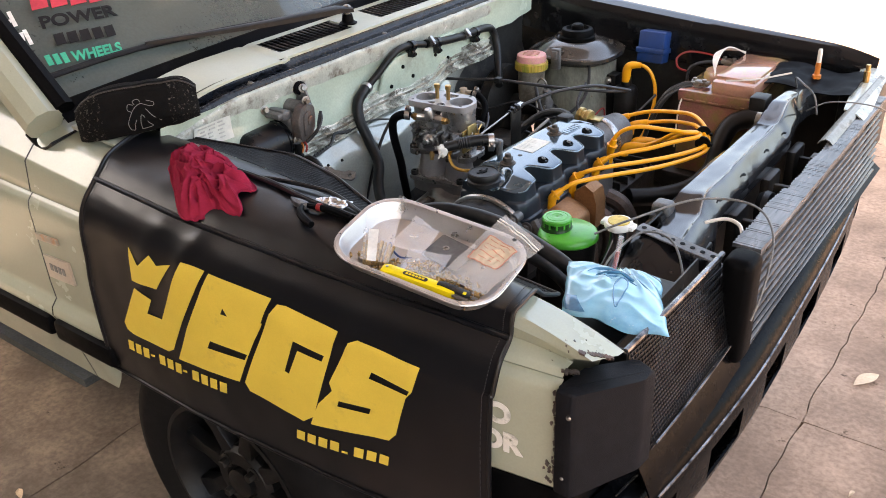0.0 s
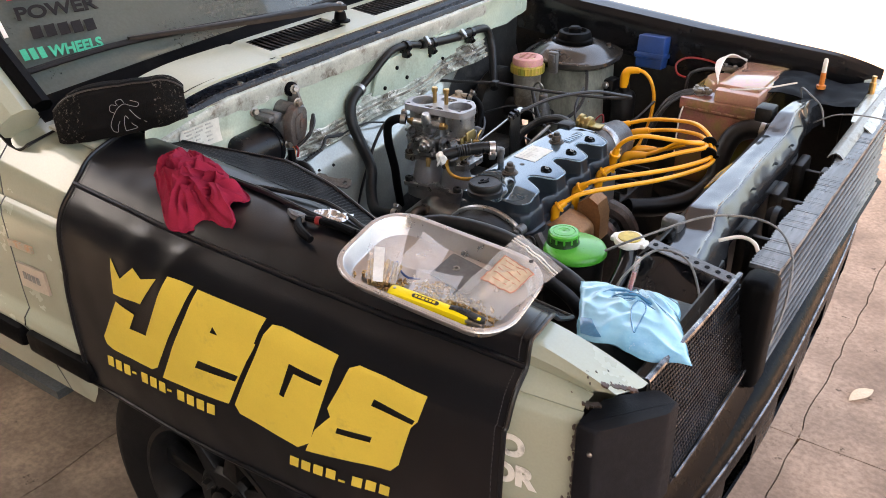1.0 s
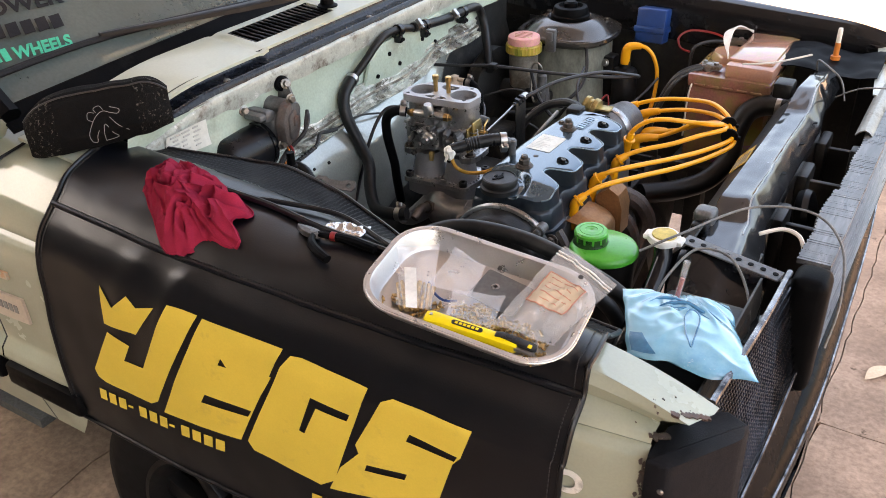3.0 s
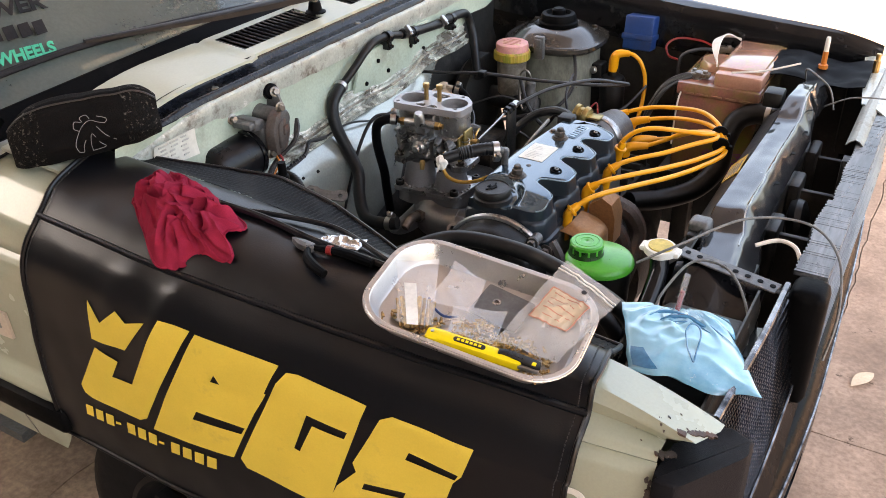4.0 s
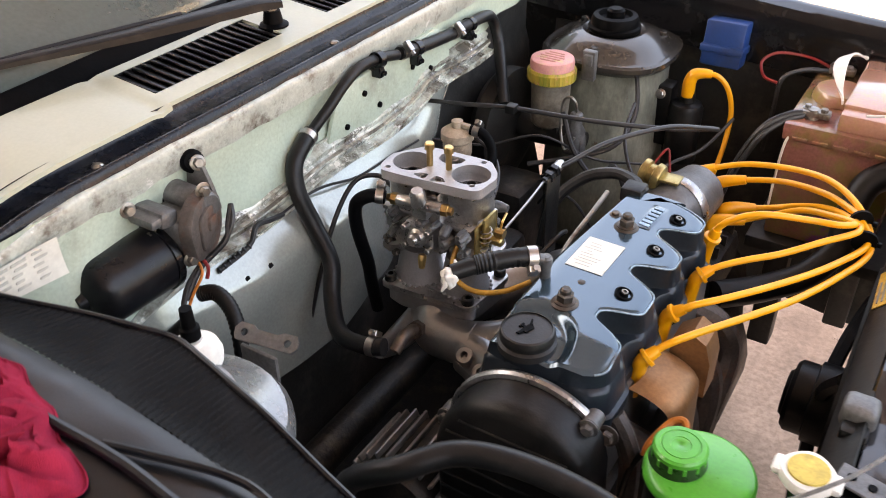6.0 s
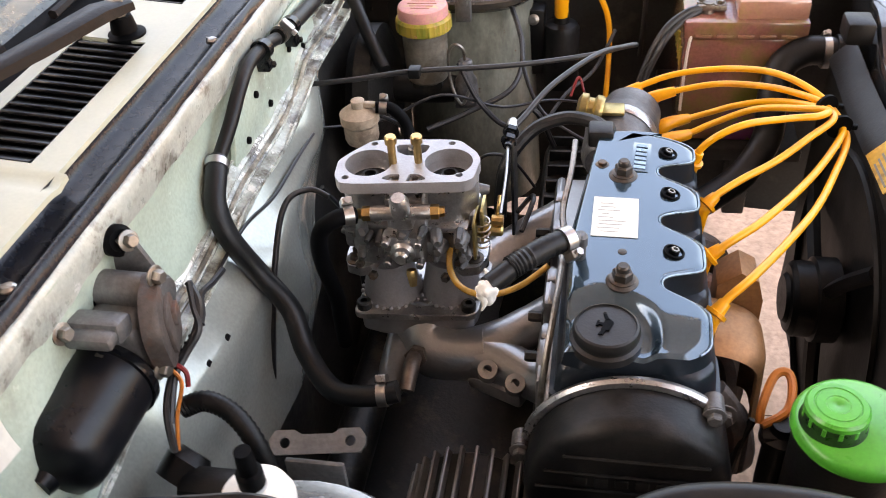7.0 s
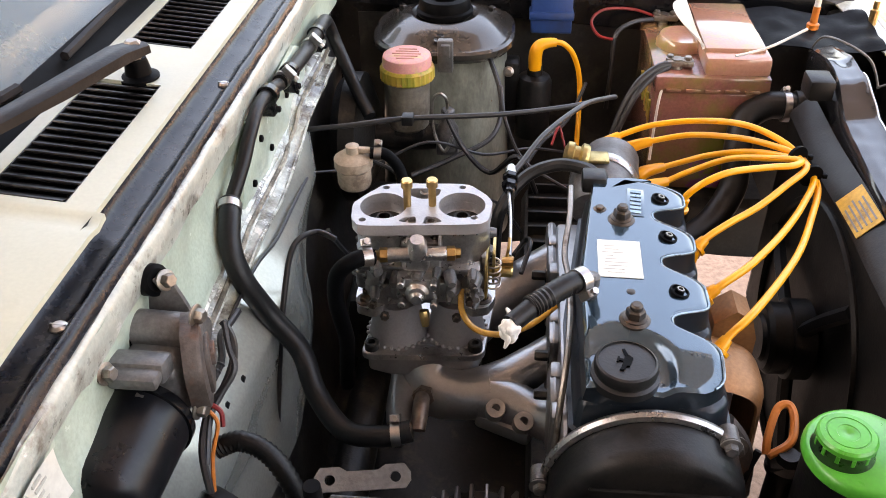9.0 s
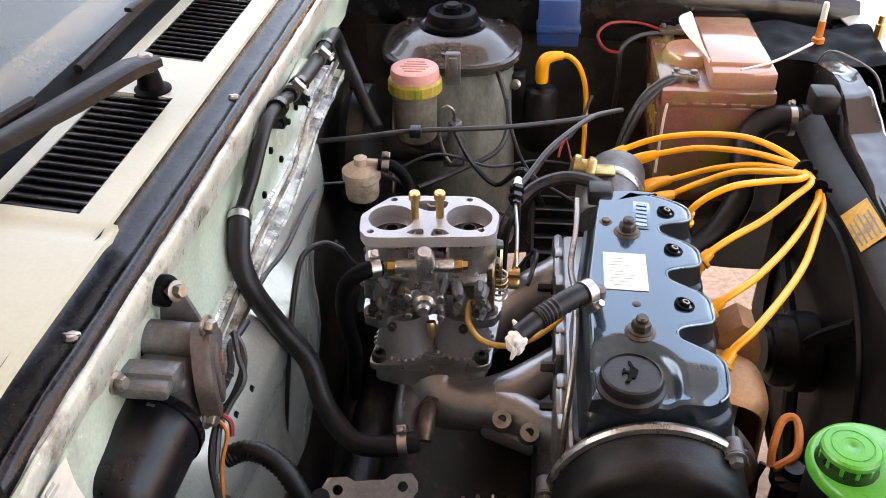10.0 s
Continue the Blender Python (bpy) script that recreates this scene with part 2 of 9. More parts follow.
    copper=material("heat browned shield", (0.34, 0.17, 0.075), 0.45, metal=0.45, var=0.25, scale=8, fine=200, bump=0.12, dirt=(0.16, 0.08, 0.045), dirt_amount=0.25, dirt_scale=9, sharp=0.3),
    brass=material("brass", (0.52, 0.35, 0.15), 0.32, metal=1.0, var=0.15, scale=40),
    zinc=material("yellow zinc plating", (0.48, 0.37, 0.16), 0.32, metal=0.9, var=0.2, scale=60),
    bolt_brown=material("brown bolt", (0.085, 0.072, 0.062), 0.42, metal=0.7, var=0.3, scale=60, dirt=(0.14, 0.08, 0.04), dirt_amount=0.2, dirt_scale=60),
    wire=material("orange yellow silicone lead", (0.85, 0.36, 0.012), 0.36, var=0.05, scale=30, fine=300, bump=0.03, coat=0.15),
    # one stained plastic: case darkened for shade, lid lightened with a gold sheen
    battery=material("yellowed pink battery case", (0.27, 0.105, 0.088), 0.20, var=0.25, scale=9, fine=200, bump=0.05, dirt=(0.15, 0.16, 0.028), dirt_amount=0.46, dirt_scale=5, sharp=0.2, coat=0.6, scuff=(0.20, 0.05, 0.16), scuff_amount=0.46, scuff_scale=4, scuff_stretch=(1, 1, 2)),
    battery_lid=material("pinkish battery lid", (0.46, 0.235, 0.165), 0.16, var=0.12, scale=9, fine=240, bump=0.04, coat=0.8, dirt=(0.34, 0.31, 0.08), dirt_amount=0.38, dirt_scale=8, sharp=0.2),
    strap=material("off white strap", (0.70, 0.63, 0.56), 0.45, var=0.1, scale=20),
    cap_pink=material("faded pink cap top", (0.70, 0.33, 0.31), 0.45, var=0.12, scale=60, fine=400, bump=0.2, dirt=(0.60, 0.42, 0.22), dirt_amount=0.2, dirt_scale=50),
    cap_yellow=material("yellow cap skirt", (0.50, 0.36, 0.06), 0.42, var=0.2, scale=50, dirt=(0.22, 0.22, 0.03), dirt_amount=0.42, dirt_scale=90, stretch=(1, 1, 0.15), scuff=(0.62, 0.25, 0.16), scuff_amount=0.35, scuff_scale=26),
    reservoir=material("stained translucent reservoir", (0.22, 0.20, 0.165), 0.4, var=0.3, scale=20, dirt=(0.09, 0.075, 0.055), dirt_amount=0.35, dirt_scale=16),
    blue=material("blue plastic box", (0.008, 0.044, 0.18), 0.42, var=0.12, scale=18, dirt=(0.012, 0.03, 0.09), dirt_amount=0.25),
    green=material("green plastic", (0.058, 0.38, 0.038), 0.32, var=0.12, scale=24, fine=300, bump=0.06, coat=0.2, dirt=(0.05, 0.26, 0.03), dirt_amount=0.18, dirt_scale=18),
    cap_dark=material("grimy green plastic darkened for shade", (0.014, 0.060, 0.011), 0.3, var=0.3, scale=60, dirt=(0.006, 0.014, 0.005), dirt_amount=0.35, dirt_scale=40),
    white_cap=material("chalky white plastic", (0.78, 0.77, 0.72), 0.5, var=0.08, scale=40),
    rad_yellow=material("worn yellow cap print", (0.62, 0.47, 0.10), 0.5, var=0.2, scale=80),
    label=material("pale paper label", (0.66, 0.655, 0.59), 0.5, var=0.08, scale=60),
    ink=material("grey label ink", (0.20, 0.20, 0.19), 0.6),
    caution=material("yellow caution sticker", (0.60, 0.36, 0.05), 0.5, var=0.2, scale=30, dirt=(0.25, 0.16, 0.05), dirt_amount=0.25, dirt_scale=30),
    fuel_line=material("amber fuel line", (0.55, 0.30, 0.06), 0.25, var=0.15, scale=40, coat=0.3),
    # the white scuff patches stand in for glare on the bag's film
    blue_bag=material("blue plastic film", (0.32, 0.70, 0.88), 0.04, var=0.10, scale=22, fine=50, bump=0.06, glass=0.28, ior=1.4, spec=0.9, coat=1.0, rough_var=0.02, dirt=(0.07, 0.33, 0.58), dirt_amount=0.38, dirt_scale=11, sharp=0.3, scuff=(0.86, 0.95, 0.98), scuff_amount=0.18, scuff_scale=7),
    clear_bag=material("clear polythene film", (0.93, 0.92, 0.95), 0.09, var=0.02, scale=20, fine=60, bump=1.0, alpha=0.17, coat=1.0, spec=1.0, rough_var=0.05),
    label_tan=material("tan label paper", (0.62, 0.50, 0.36), 0.6, var=0.12, scale=60),
    blue_streak=material("deep blue film fold", (0.045, 0.20, 0.36), 0.12, var=0.2, scale=60, coat=0.8),
    shroud_dust=material("dusty black shroud plastic", (0.010, 0.0097, 0.0093), 0.45, var=0.3, scale=9, fine=220, bump=0.12, spec=0.14, dirt=(0.036, 0.033, 0.029), dirt_amount=0.22, dirt_scale=7, sharp=0.4),
    red_print=material("faded red print", (0.56, 0.24, 0.17), 0.5),
    jets=material("brass jets and small fittings", (0.62, 0.43, 0.20), 0.35, metal=0.9, var=0.4, scale=140, bump=0.3),
    knife_yellow=material("yellow knife handle", (0.90, 0.66, 0.01), 0.36, var=0.04, coat=0.2),
    red=material("red plastic", (0.24, 0.018, 0.018), 0.4),
    white_film=material("cloudy white strip", (0.75, 0.74, 0.70), 0.5),
    orange=material("orange plastic handle", (0.55, 0.17, 0.03), 0.4, var=0.15, scale=30),
    tyre=material("tyre rubber", (0.009, 0.009, 0.0095), 0.7, spec=0.12, var=0.3, scale=20, fine=200, bump=0.3),
    rim=material("dark cast alloy rim", (0.0085, 0.0085, 0.009), 0.4, var=0.3, scale=20, spec=0.25, dirt=(0.006, 0.0057, 0.0052), dirt_amount=0.3, dirt_scale=12),
    # the half diffuse teal stands in for reflections on the glass
    glass=material("milky tinted windscreen", (0.17, 0.21, 0.20), 0.05, var=0.12, scale=5, bump=0, glass=0.5, ior=1.42, coat=0.1, rough_var=0.01),
    cabin=material("dim cabin trim", (0.05, 0.055, 0.055), 0.8, var=0.4, scale=6),
    sticker_black=material("black sticker", (0.012, 0.012, 0.014), 0.6, spec=0.2),
    sticker_green=material("green sticker", (0.02, 0.42, 0.26), 0.5),
    sticker_red=material("red sticker", (0.55, 0.04, 0.07), 0.5),
    sticker_white=material("white sticker", (0.8, 0.8, 0.78), 0.5),
    pink_label=material("faded pink sticker", (0.50, 0.43, 0.35), 0.5, var=0.1, scale=30, dirt=(0.44, 0.42, 0.35), dirt_amount=0.3),
    torn_label=material("torn faded orange sticker", (0.42, 0.38, 0.30), 0.5, var=0.1, scale=30, dirt=(0.48, 0.27, 0.15), dirt_amount=0.35, dirt_scale=60),
    roofing=material("pale blue grey shed roof sheet", (0.38, 0.425, 0.49), 0.7, var=0.1, scale=2),
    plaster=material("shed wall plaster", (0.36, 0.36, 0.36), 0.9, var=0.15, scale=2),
    dim_plaster=material("dark unseen wall plaster", (0.13, 0.135, 0.145), 0.9, var=0.2, scale=2),
    leaf=material("dry leaf", (0.62, 0.46, 0.32), 0.7),
    cable=material("black cable sheath", (0.022, 0.022, 0.024), 0.38, var=0.2, scale=40),
    grey_cable=material("grey cable", (0.15, 0.15, 0.145), 0.35, var=0.3, scale=40),
    steel_tube=material("dull steel tube", (0.30, 0.28, 0.25), 0.38, metal=0.85, var=0.2, scale=30, dirt=(0.13, 0.10, 0.08), dirt_amount=0.2, dirt_scale=30),
    filter=material("dusty tan filter", (0.50, 0.40, 0.30), 0.5, var=0.2, scale=40, dirt=(0.25, 0.19, 0.14), dirt_amount=0.3, dirt_scale=30),
)


# ---- mesh helpers ----
def place(ob):
    at = Vector(ob.location)
    while ob.parent:
        ob = ob.parent
        at += ob.location
    return at


def pieces(name, bm, mat, parent, label="", smooth=35):
    """Every loose piece of bm becomes a part of its own."""
    left, out = set(bm.verts), []
    while left:
        seed = next(v for v in bm.verts if v in left)
        group, todo = {seed}, [seed]
        while todo:
            for e in todo.pop().link_edges:
                for w in e.verts:
                    if w not in group:
                        group.add(w)
                        todo.append(w)
        left -= group
        b, new_of = bmesh.new(), {}
        for v in bm.verts:
            if v in group:
                new_of[v] = b.verts.new(v.co)
        for f in bm.faces:
            if f.verts[0] in group:
                b.faces.new([new_of[v] for v in f.verts])
        out.append(part(name, b, mat, parent, label, smooth))
    bm.free()
    return out


def part(name, bm, mat, parent=None, label="", smooth=35, recalc=True):
    """Links bm, given in world metres, as one mesh under parent."""
    if recalc:
        bmesh.ops.recalc_face_normals(bm, faces=bm.faces)
    if parent is not None:
        bmesh.ops.translate(bm, verts=bm.verts, vec=-place(parent))
    me = bpy.data.meshes.new(name)
    bm.to_mesh(me)
    bm.free()
    me.materials.append(M[mat])
    me.polygons.foreach_set("use_smooth", [smooth > 0] * len(me.polygons))
    if smooth > 0:
        me.set_sharp_from_angle(angle=radians(smooth))
    ob = new(name, me)
    ob.parent = parent
    if label:
        ob["label"] = label
    return ob


def thing(name, at, label, category, group="", kind=""):
    ob = new(name)
    ob.location = at
    ob.empty_display_size = 0.02
    return tagged(ob, label, category, group, kind)


def box(bm, x0, x1, y0, y1, z0, z1, bev=0.0, m=None, seg=2):
    r = bmesh.ops.create_cube(bm, size=1, matrix=Matrix.Translation(((x0 + x1) / 2, (y0 + y1) / 2, (z0 + z1) / 2)) @ Matrix.Diagonal((x1 - x0, y1 - y0, z1 - z0, 1)))
    vs = r["verts"]
    if m is not None:
        bmesh.ops.transform(bm, matrix=m, verts=vs)
    if bev:
        bmesh.ops.bevel(bm, geom=list({e for v in vs for e in v.link_edges}), offset=bev, segments=seg, affect="EDGES", profile=0.5)
    return bm


def axes(axis):
    w = Vector(axis).normalized()
    u = w.orthogonal().normalized()
    return u, w.cross(u), w


def lathe(bm, prof, c, axis=(0, 0, 1), seg=24, teeth=0, depth=0.0):
    """Turns (radius, height) pairs round an axis through c; teeth: ribs round the outer rings."""
    u, v, w = axes(axis)
    c = Vector(c)
    rings = []
    for r, h in prof:
        ring = []
        for i in range(seg):
            a = 2 * math.pi * i / seg
            rr = r * (1 - depth * (0.5 + 0.5 * math.cos(a * teeth))) if teeth else r
            ring.append(bm.verts.new(c + w * h + (u * math.cos(a) + v * math.sin(a)) * max(rr, 1e-5)))
        rings.append(ring)
    for a, b in zip(rings, rings[1:]):
        for i in range(seg):
            bm.faces.new((a[i], a[(i + 1) % seg], b[(i + 1) % seg], b[i]))
    bm.faces.new(rings[0][::-1])
    bm.faces.new(rings[-1])
    return bm


def smooth_path(pts, sub):
    pts = [Vector(p) for p in pts]
    out = []
    for i in range(len(pts) - 1):
        p0, p1, p2, p3 = pts[max(i - 1, 0)], pts[i], pts[i + 1], pts[min(i + 2, len(pts) - 1)]
        for k in range(sub):
            t = k / sub
            out.append(0.5 * (2 * p1 + (p2 - p0) * t + (2 * p0 - 5 * p1 + 4 * p2 - p3) * t * t + (3 * p1 - p0 - 3 * p2 + p3) * t ** 3))
    return out + [pts[-1]]


def tube(bm, pts, r, seg=10, sub=6, ribs=0.0, cap=True):
    """A round bar along a smooth way. r: one radius, or one at each given point. ribs: depth of a bellows."""
    path = smooth_path(pts, sub)
    n = len(path)
    rad = [r] * n if isinstance(r, (int, float)) else [np.interp(i / sub, range(len(r)), r) for i in range(n)]
    t0 = (path[1] - path[0]).normalized()
    u = t0.orthogonal().normalized()
    rings = []
    for i, p in enumerate(path):
        t = (path[min(i + 1, n - 1)] - path[max(i - 1, 0)]).normalized()
        u = (u - t * u.dot(t)).normalized()
        v = t.cross(u)
        rr = rad[i] * (1 - ribs * (i % 2))
        rings.append([bm.verts.new(p + (u * math.cos(2 * math.pi * k / seg) + v * math.sin(2 * math.pi * k / seg)) * rr) for k in range(seg)])
    for a, b in zip(rings, rings[1:]):
        for k in range(seg):
            bm.faces.new((a[k], a[(k + 1) % seg], b[(k + 1) % seg], b[k]))
    if cap:
        bm.faces.new(rings[0][::-1])
        bm.faces.new(rings[-1])
    return bm


def prism(bm, poly, h0, h1, m=None, bev=0.0, seg=2):
    """A flat outline raised from h0 to h1 (local z), placed by m."""
    lo = [bm.verts.new((x, y, h0)) for x, y in poly]
    hi = [bm.verts.new((x, y, h1)) for x, y in poly]
    n = len(poly)
    bm.faces.new(lo[::-1])
    top = bm.faces.new(hi)
    for i in range(n):
        bm.faces.new((lo[i], lo[(i + 1) % n], hi[(i + 1) % n], hi[i]))
    if m is not None:
        bmesh.ops.transform(bm, matrix=m, verts=lo + hi)
    if bev:
        bmesh.ops.bevel(bm, geom=list(top.edges), offset=bev, segments=seg, affect="EDGES", profile=0.5)
    return bm


def sheet(bm, fn, nu, nv, thick=0.0):
    """A sheet through fn(u, v), u and v from 0 to 1, with a thickness."""
    g = [[bm.verts.new(fn(i / nu, j / nv)) for j in range(nv + 1)] for i in range(nu + 1)]
    fs = [bm.faces.new((g[i][j], g[i + 1][j], g[i + 1][j + 1], g[i][j + 1])) for i in range(nu) for j in range(nv)]
    if thick:
        bmesh.ops.recalc_face_normals(bm, faces=fs)
        bmesh.ops.solidify(bm, geom=fs, thickness=thick)
    return bm


def hexbolt(bm, c, axis=(0, 0, 1), r=0.008, h=0.008, washer=1.5):
    if washer:
        lathe(bm, [(r * washer, 0), (r * washer, r * 0.2), (r * washer * 0.9, r * 0.28)], c, axis, 18)
    lathe(bm, [(r, 0), (r, h * 0.85), (r * 0.82, h)], c, axis, 6)
    return bm


def rounded(w, h, r, n=5, cx=0.0, cy=0.0):
    """A rounded rectangle's outline."""
    out = []
    for sx, sy, a0 in ((1, 1, 0), (-1, 1, 90), (-1, -1, 180), (1, -1, 270)):
        for k in range(n + 1):
            a = radians(a0 + 90 * k / n)
            out.append((cx + sx * (w / 2 - r) + r * math.cos(a), cy + sy * (h / 2 - r) + r * math.sin(a)))
    return out


def soften(poly, k=3, r=0.22):
    out = []
    n = len(poly)
    for i in range(n):
        a, b, c = Vector(poly[i - 1]), Vector(poly[i]), Vector(poly[(i + 1) % n])
        p, q = b.lerp(a, r), b.lerp(c, r)
        for j in range(k + 1):
            t = j / k
            out.append(tuple((1 - t) ** 2 * p + 2 * t * (1 - t) * b + t * t * q))
    return out


def clamp_band(name, c, axis, r, parent, w=0.010, mat="steel"):
    """A worm-drive hose clamp round an axis."""
    bm = bmesh.new()
    lathe(bm, [(r, -w / 2), (r + 0.0012, -w / 2), (r + 0.0012, w / 2), (r, w / 2)], c, axis, 22)
    u, v, wv = axes(axis)
    q = Vector(c) + u * (r + 0.004)
    m = Matrix((u, v, wv)).transposed().to_4x4()
    box(bm, -0.004, 0.004, -0.009, 0.009, -w * 0.55, w * 0.55, 0.001, Matrix.Translation(q) @ m, 1)
    lathe(bm, [(0.0036, 0), (0.0036, 0.005)], q + v * 0.009, v, 6)
    return part(name, bm, mat, parent)


def lerp(a, b, t):
    return a + (b - a) * t


def lettering(text, size, m, mat, parent, name="lettering", bold=0.0):
    cu = bpy.data.curves.new(name, "FONT")
    cu.body, cu.size, cu.extrude, cu.offset = text, size, 0.0004, bold
    tmp = bpy.data.objects.new(name, cu)
    me = bpy.data.meshes.new_from_object(tmp)
    bpy.data.objects.remove(tmp)
    bm = bmesh.new()
    bm.from_mesh(me)
    bmesh.ops.transform(bm, matrix=m, verts=bm.verts)
    return part(name, bm, mat, parent, smooth=0)


# ---- ground and shed ----
MID = 0.135  # the car's middle plane


def wobble(a, k=0.0, s=9.0):
    return noise.noise(Vector((a * s, k, 0.3))) * 0.012 + noise.noise(Vector((a * s * 4, k, 4.1))) * 0.005


bm = bmesh.new()
bmesh.ops.create_grid(bm, x_segments=2, y_segments=2, size=300, matrix=Matrix.Translation((0, 0, -0.035)))
ground = tagged(part("ground", bm, "concrete", smooth=0), "dusty brown concrete ground with open joints", "ground", kind="structure")


def slab(x0, x1, y0, y1, kx0, kx1, ky0, ky1):
    """One cast slab with broken edges, kept apart from its neighbours by an open joint."""
    pts, gap, n = [], 0.0014, 40
    for i in range(n):
        t = i / n
        pts.append((lerp(x0, x1, t), y0 + wobble(lerp(x0, x1, t), ky0) + gap))
    for i in range(n):
        t = i / n
        pts.append((x1 + wobble(lerp(y0, y1, t), kx1) - gap, lerp(y0, y1, t)))
    for i in range(n):
        t = i / n
        pts.append((lerp(x1, x0, t), y1 + wobble(lerp(x1, x0, t), ky1) - gap))
    for i in range(n):
        t = i / n
        pts.append((x0 + wobble(lerp(y1, y0, t), kx0) + gap, lerp(y1, y0, t)))
    b = bmesh.new()
    prism(b, pts, -0.034, 0.0)
    # near left slabs: stains, plus a darker base standing in for weaker light
    return part("concrete_slab", b, "stained_dim_concrete" if x1 < 0.0 and y1 < 0.6 else "concrete", ground, smooth=0)


gx, gy = [-5.0, -2.6, -0.93, -0.20, 0.455, 1.9, 4.2, 7.5], [-3.2, -1.3, 0.49, 2.3, 4.1, 6.5, 10.0]
gk = [0.0, 1.7, 3.4, 4.2, 5.1, 6.8, 8.5, 10.2]
for i in range(7):
    for j in range(6):
        slab(gx[i], gx[i + 1], gy[j], gy[j + 1], gk[i], gk[i + 1], 20 + j * 2.3, 20 + (j + 1) * 2.3)

# unseen roof; the open strip brightens the car's rear, the south-east piece dims its side
bm = bmesh.new()
box(bm, -2.9, ROOF_X, ROOF_S, ROOF_Y, 3.0, 3.12)
box(bm, -9, -4.9, ROOF_S, ROOF_Y, 3.0, 3.12)
box(bm, -4.9, -2.9, ROOF_S, -3.6, 3.0, 3.12)
box(bm, ROOF_X, 2.8, ROOF_S, -1.3, 3.0, 3.12)
tagged(part("ceiling", bm, "roofing", smooth=0), "grey sheet roof over the parking bay, cut to steer light", "roof", kind="structure")
# unseen wall, kept dark so little light bounces back from the south
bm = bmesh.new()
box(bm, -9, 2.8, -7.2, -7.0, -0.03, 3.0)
tagged(part("wall_south", bm, "dim_plaster", smooth=0), "unseen dark wall added to cut light", "wall", kind="structure")

# unseen plain wall added to close the west end
bm = bmesh.new()
box(bm, -9.2, -9, -7.0, ROOF_Y, -0.03, 3.0)
tagged(part("wall_west", bm, "plaster", smooth=0), "unseen plain end wall", "wall", kind="structure")

# ---- car body ----
car = thing("car", (0, MID, 0), "pale green saloon car with its bonnet off, parked on concrete", "car")


def clamp01(a):
    return min(1.0, max(0.0, a))


def top_z(x):
    return 0.855 - 0.08 * x - 0.022 * clamp01((x - 0.28) / 0.15) ** 2


def out_y(x):
    return -0.662 + 0.070 * clamp01((x + 0.3) / 0.7) ** 1.3


def in_y(x):
    return -0.487 - 0.035 * clamp01(x / 0.43)


def arch(x):
    d = 0.352 ** 2 - (x + 0.265) ** 2
    return 0.29 + math.sqrt(d) if d > 0 else 0.0


def crease_z(x):
    return 0.7835 - 0.022 * x


def body_section(x):
    zi, yo, yi, zc = top_z(x), out_y(x), in_y(x), crease_z(x)
    e = clamp01((-0.47 - x) / 0.03)
    pts = [(yi + 0.020, zi - 0.11), (yi + 0.015, zi - 0.02), (yi + 0.006, zi - 0.004), (yi - 0.05, zi + 0.002), (lerp(yi, yo, 0.65), zi - 0.010),
           (yo + 0.040, zi - 0.030), (yo + 0.020, max(zi - 0.050, zc + 0.012)), (yo + 0.014, zc + 0.004), (yo + 0.017, zc), (yo + 0.012, zc - 0.004), (yo + 0.005, zc - 0.012),
           (yo + 0.002, zc - 0.028), (yo + 0.002, zc - 0.09), (yo + 0.002, 0.62), (yo + 0.004, 0.580), (yo + 0.003 - 0.012 * e, 0.566), (yo + 0.004 - 0.016 * e, 0.550), (yo + 0.010, 0.50), (yo + 0.040, 0.37)]
    return [(y, max(z, arch(x), 0.605 * clamp01((x + 0.03) / 0.08)) if k > 9 else z) for k, (y, z) in enumerate(pts)]


def far_section(x):
    return [(y - 0.058 if k < 3 else lerp(y, out_y(x), 0.35) if k < 5 else y, z) for k, (y, z) in enumerate(body_section(x))]


def along(fn, x0, x1, nx, flip=False):
    def at(u, v):
        x = lerp(x0, x1, u)
        s = fn(x)
        k = v * (len(s) - 1)
        i = min(int(k), len(s) - 2)
        y, z = lerp(s[i][0], s[i + 1][0], k - i), lerp(s[i][1], s[i + 1][1], k - i)
        return Vector((x, 2 * MID - y if flip else y, z))
    return at


def near_fender_at(u, v):
    """The fender's nose is cut back slantwise from its inner to its outer edge."""
    k = v * 18
    return along(body_section, -0.688, 0.420 - 0.049 * clamp01((k - 2.2) / 2.4) - 0.045 * clamp01((1.9 - k) / 1.5), 60)(u, v)


bm = bmesh.new()
sheet(bm, near_fender_at, 60, 72, 0.0)
fender = part("front_fender", bm, "paint", car, "pale green fender with chipped paint at its nose", smooth=50)
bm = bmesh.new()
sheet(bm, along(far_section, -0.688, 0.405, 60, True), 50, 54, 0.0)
part("front_fender", bm, "black_paint", car, "black far fender", smooth=50)
bm = bmesh.new()
sheet(bm, along(body_section, -1.75, -0.692, 10), 12, 72, 0.0)
door = part("door", bm, "paint", car, "pale green front door", smooth=50)
# side moulding and sill
for x0, x1 in ((-1.7, -0.70), (-0.684, -0.50)):
    bm = bmesh.new()
    box(bm, x0, x1, -0.684, -0.648, 0.500, 0.545, 0.009)
    part("side_moulding", bm, "rubber", car, "black side moulding")
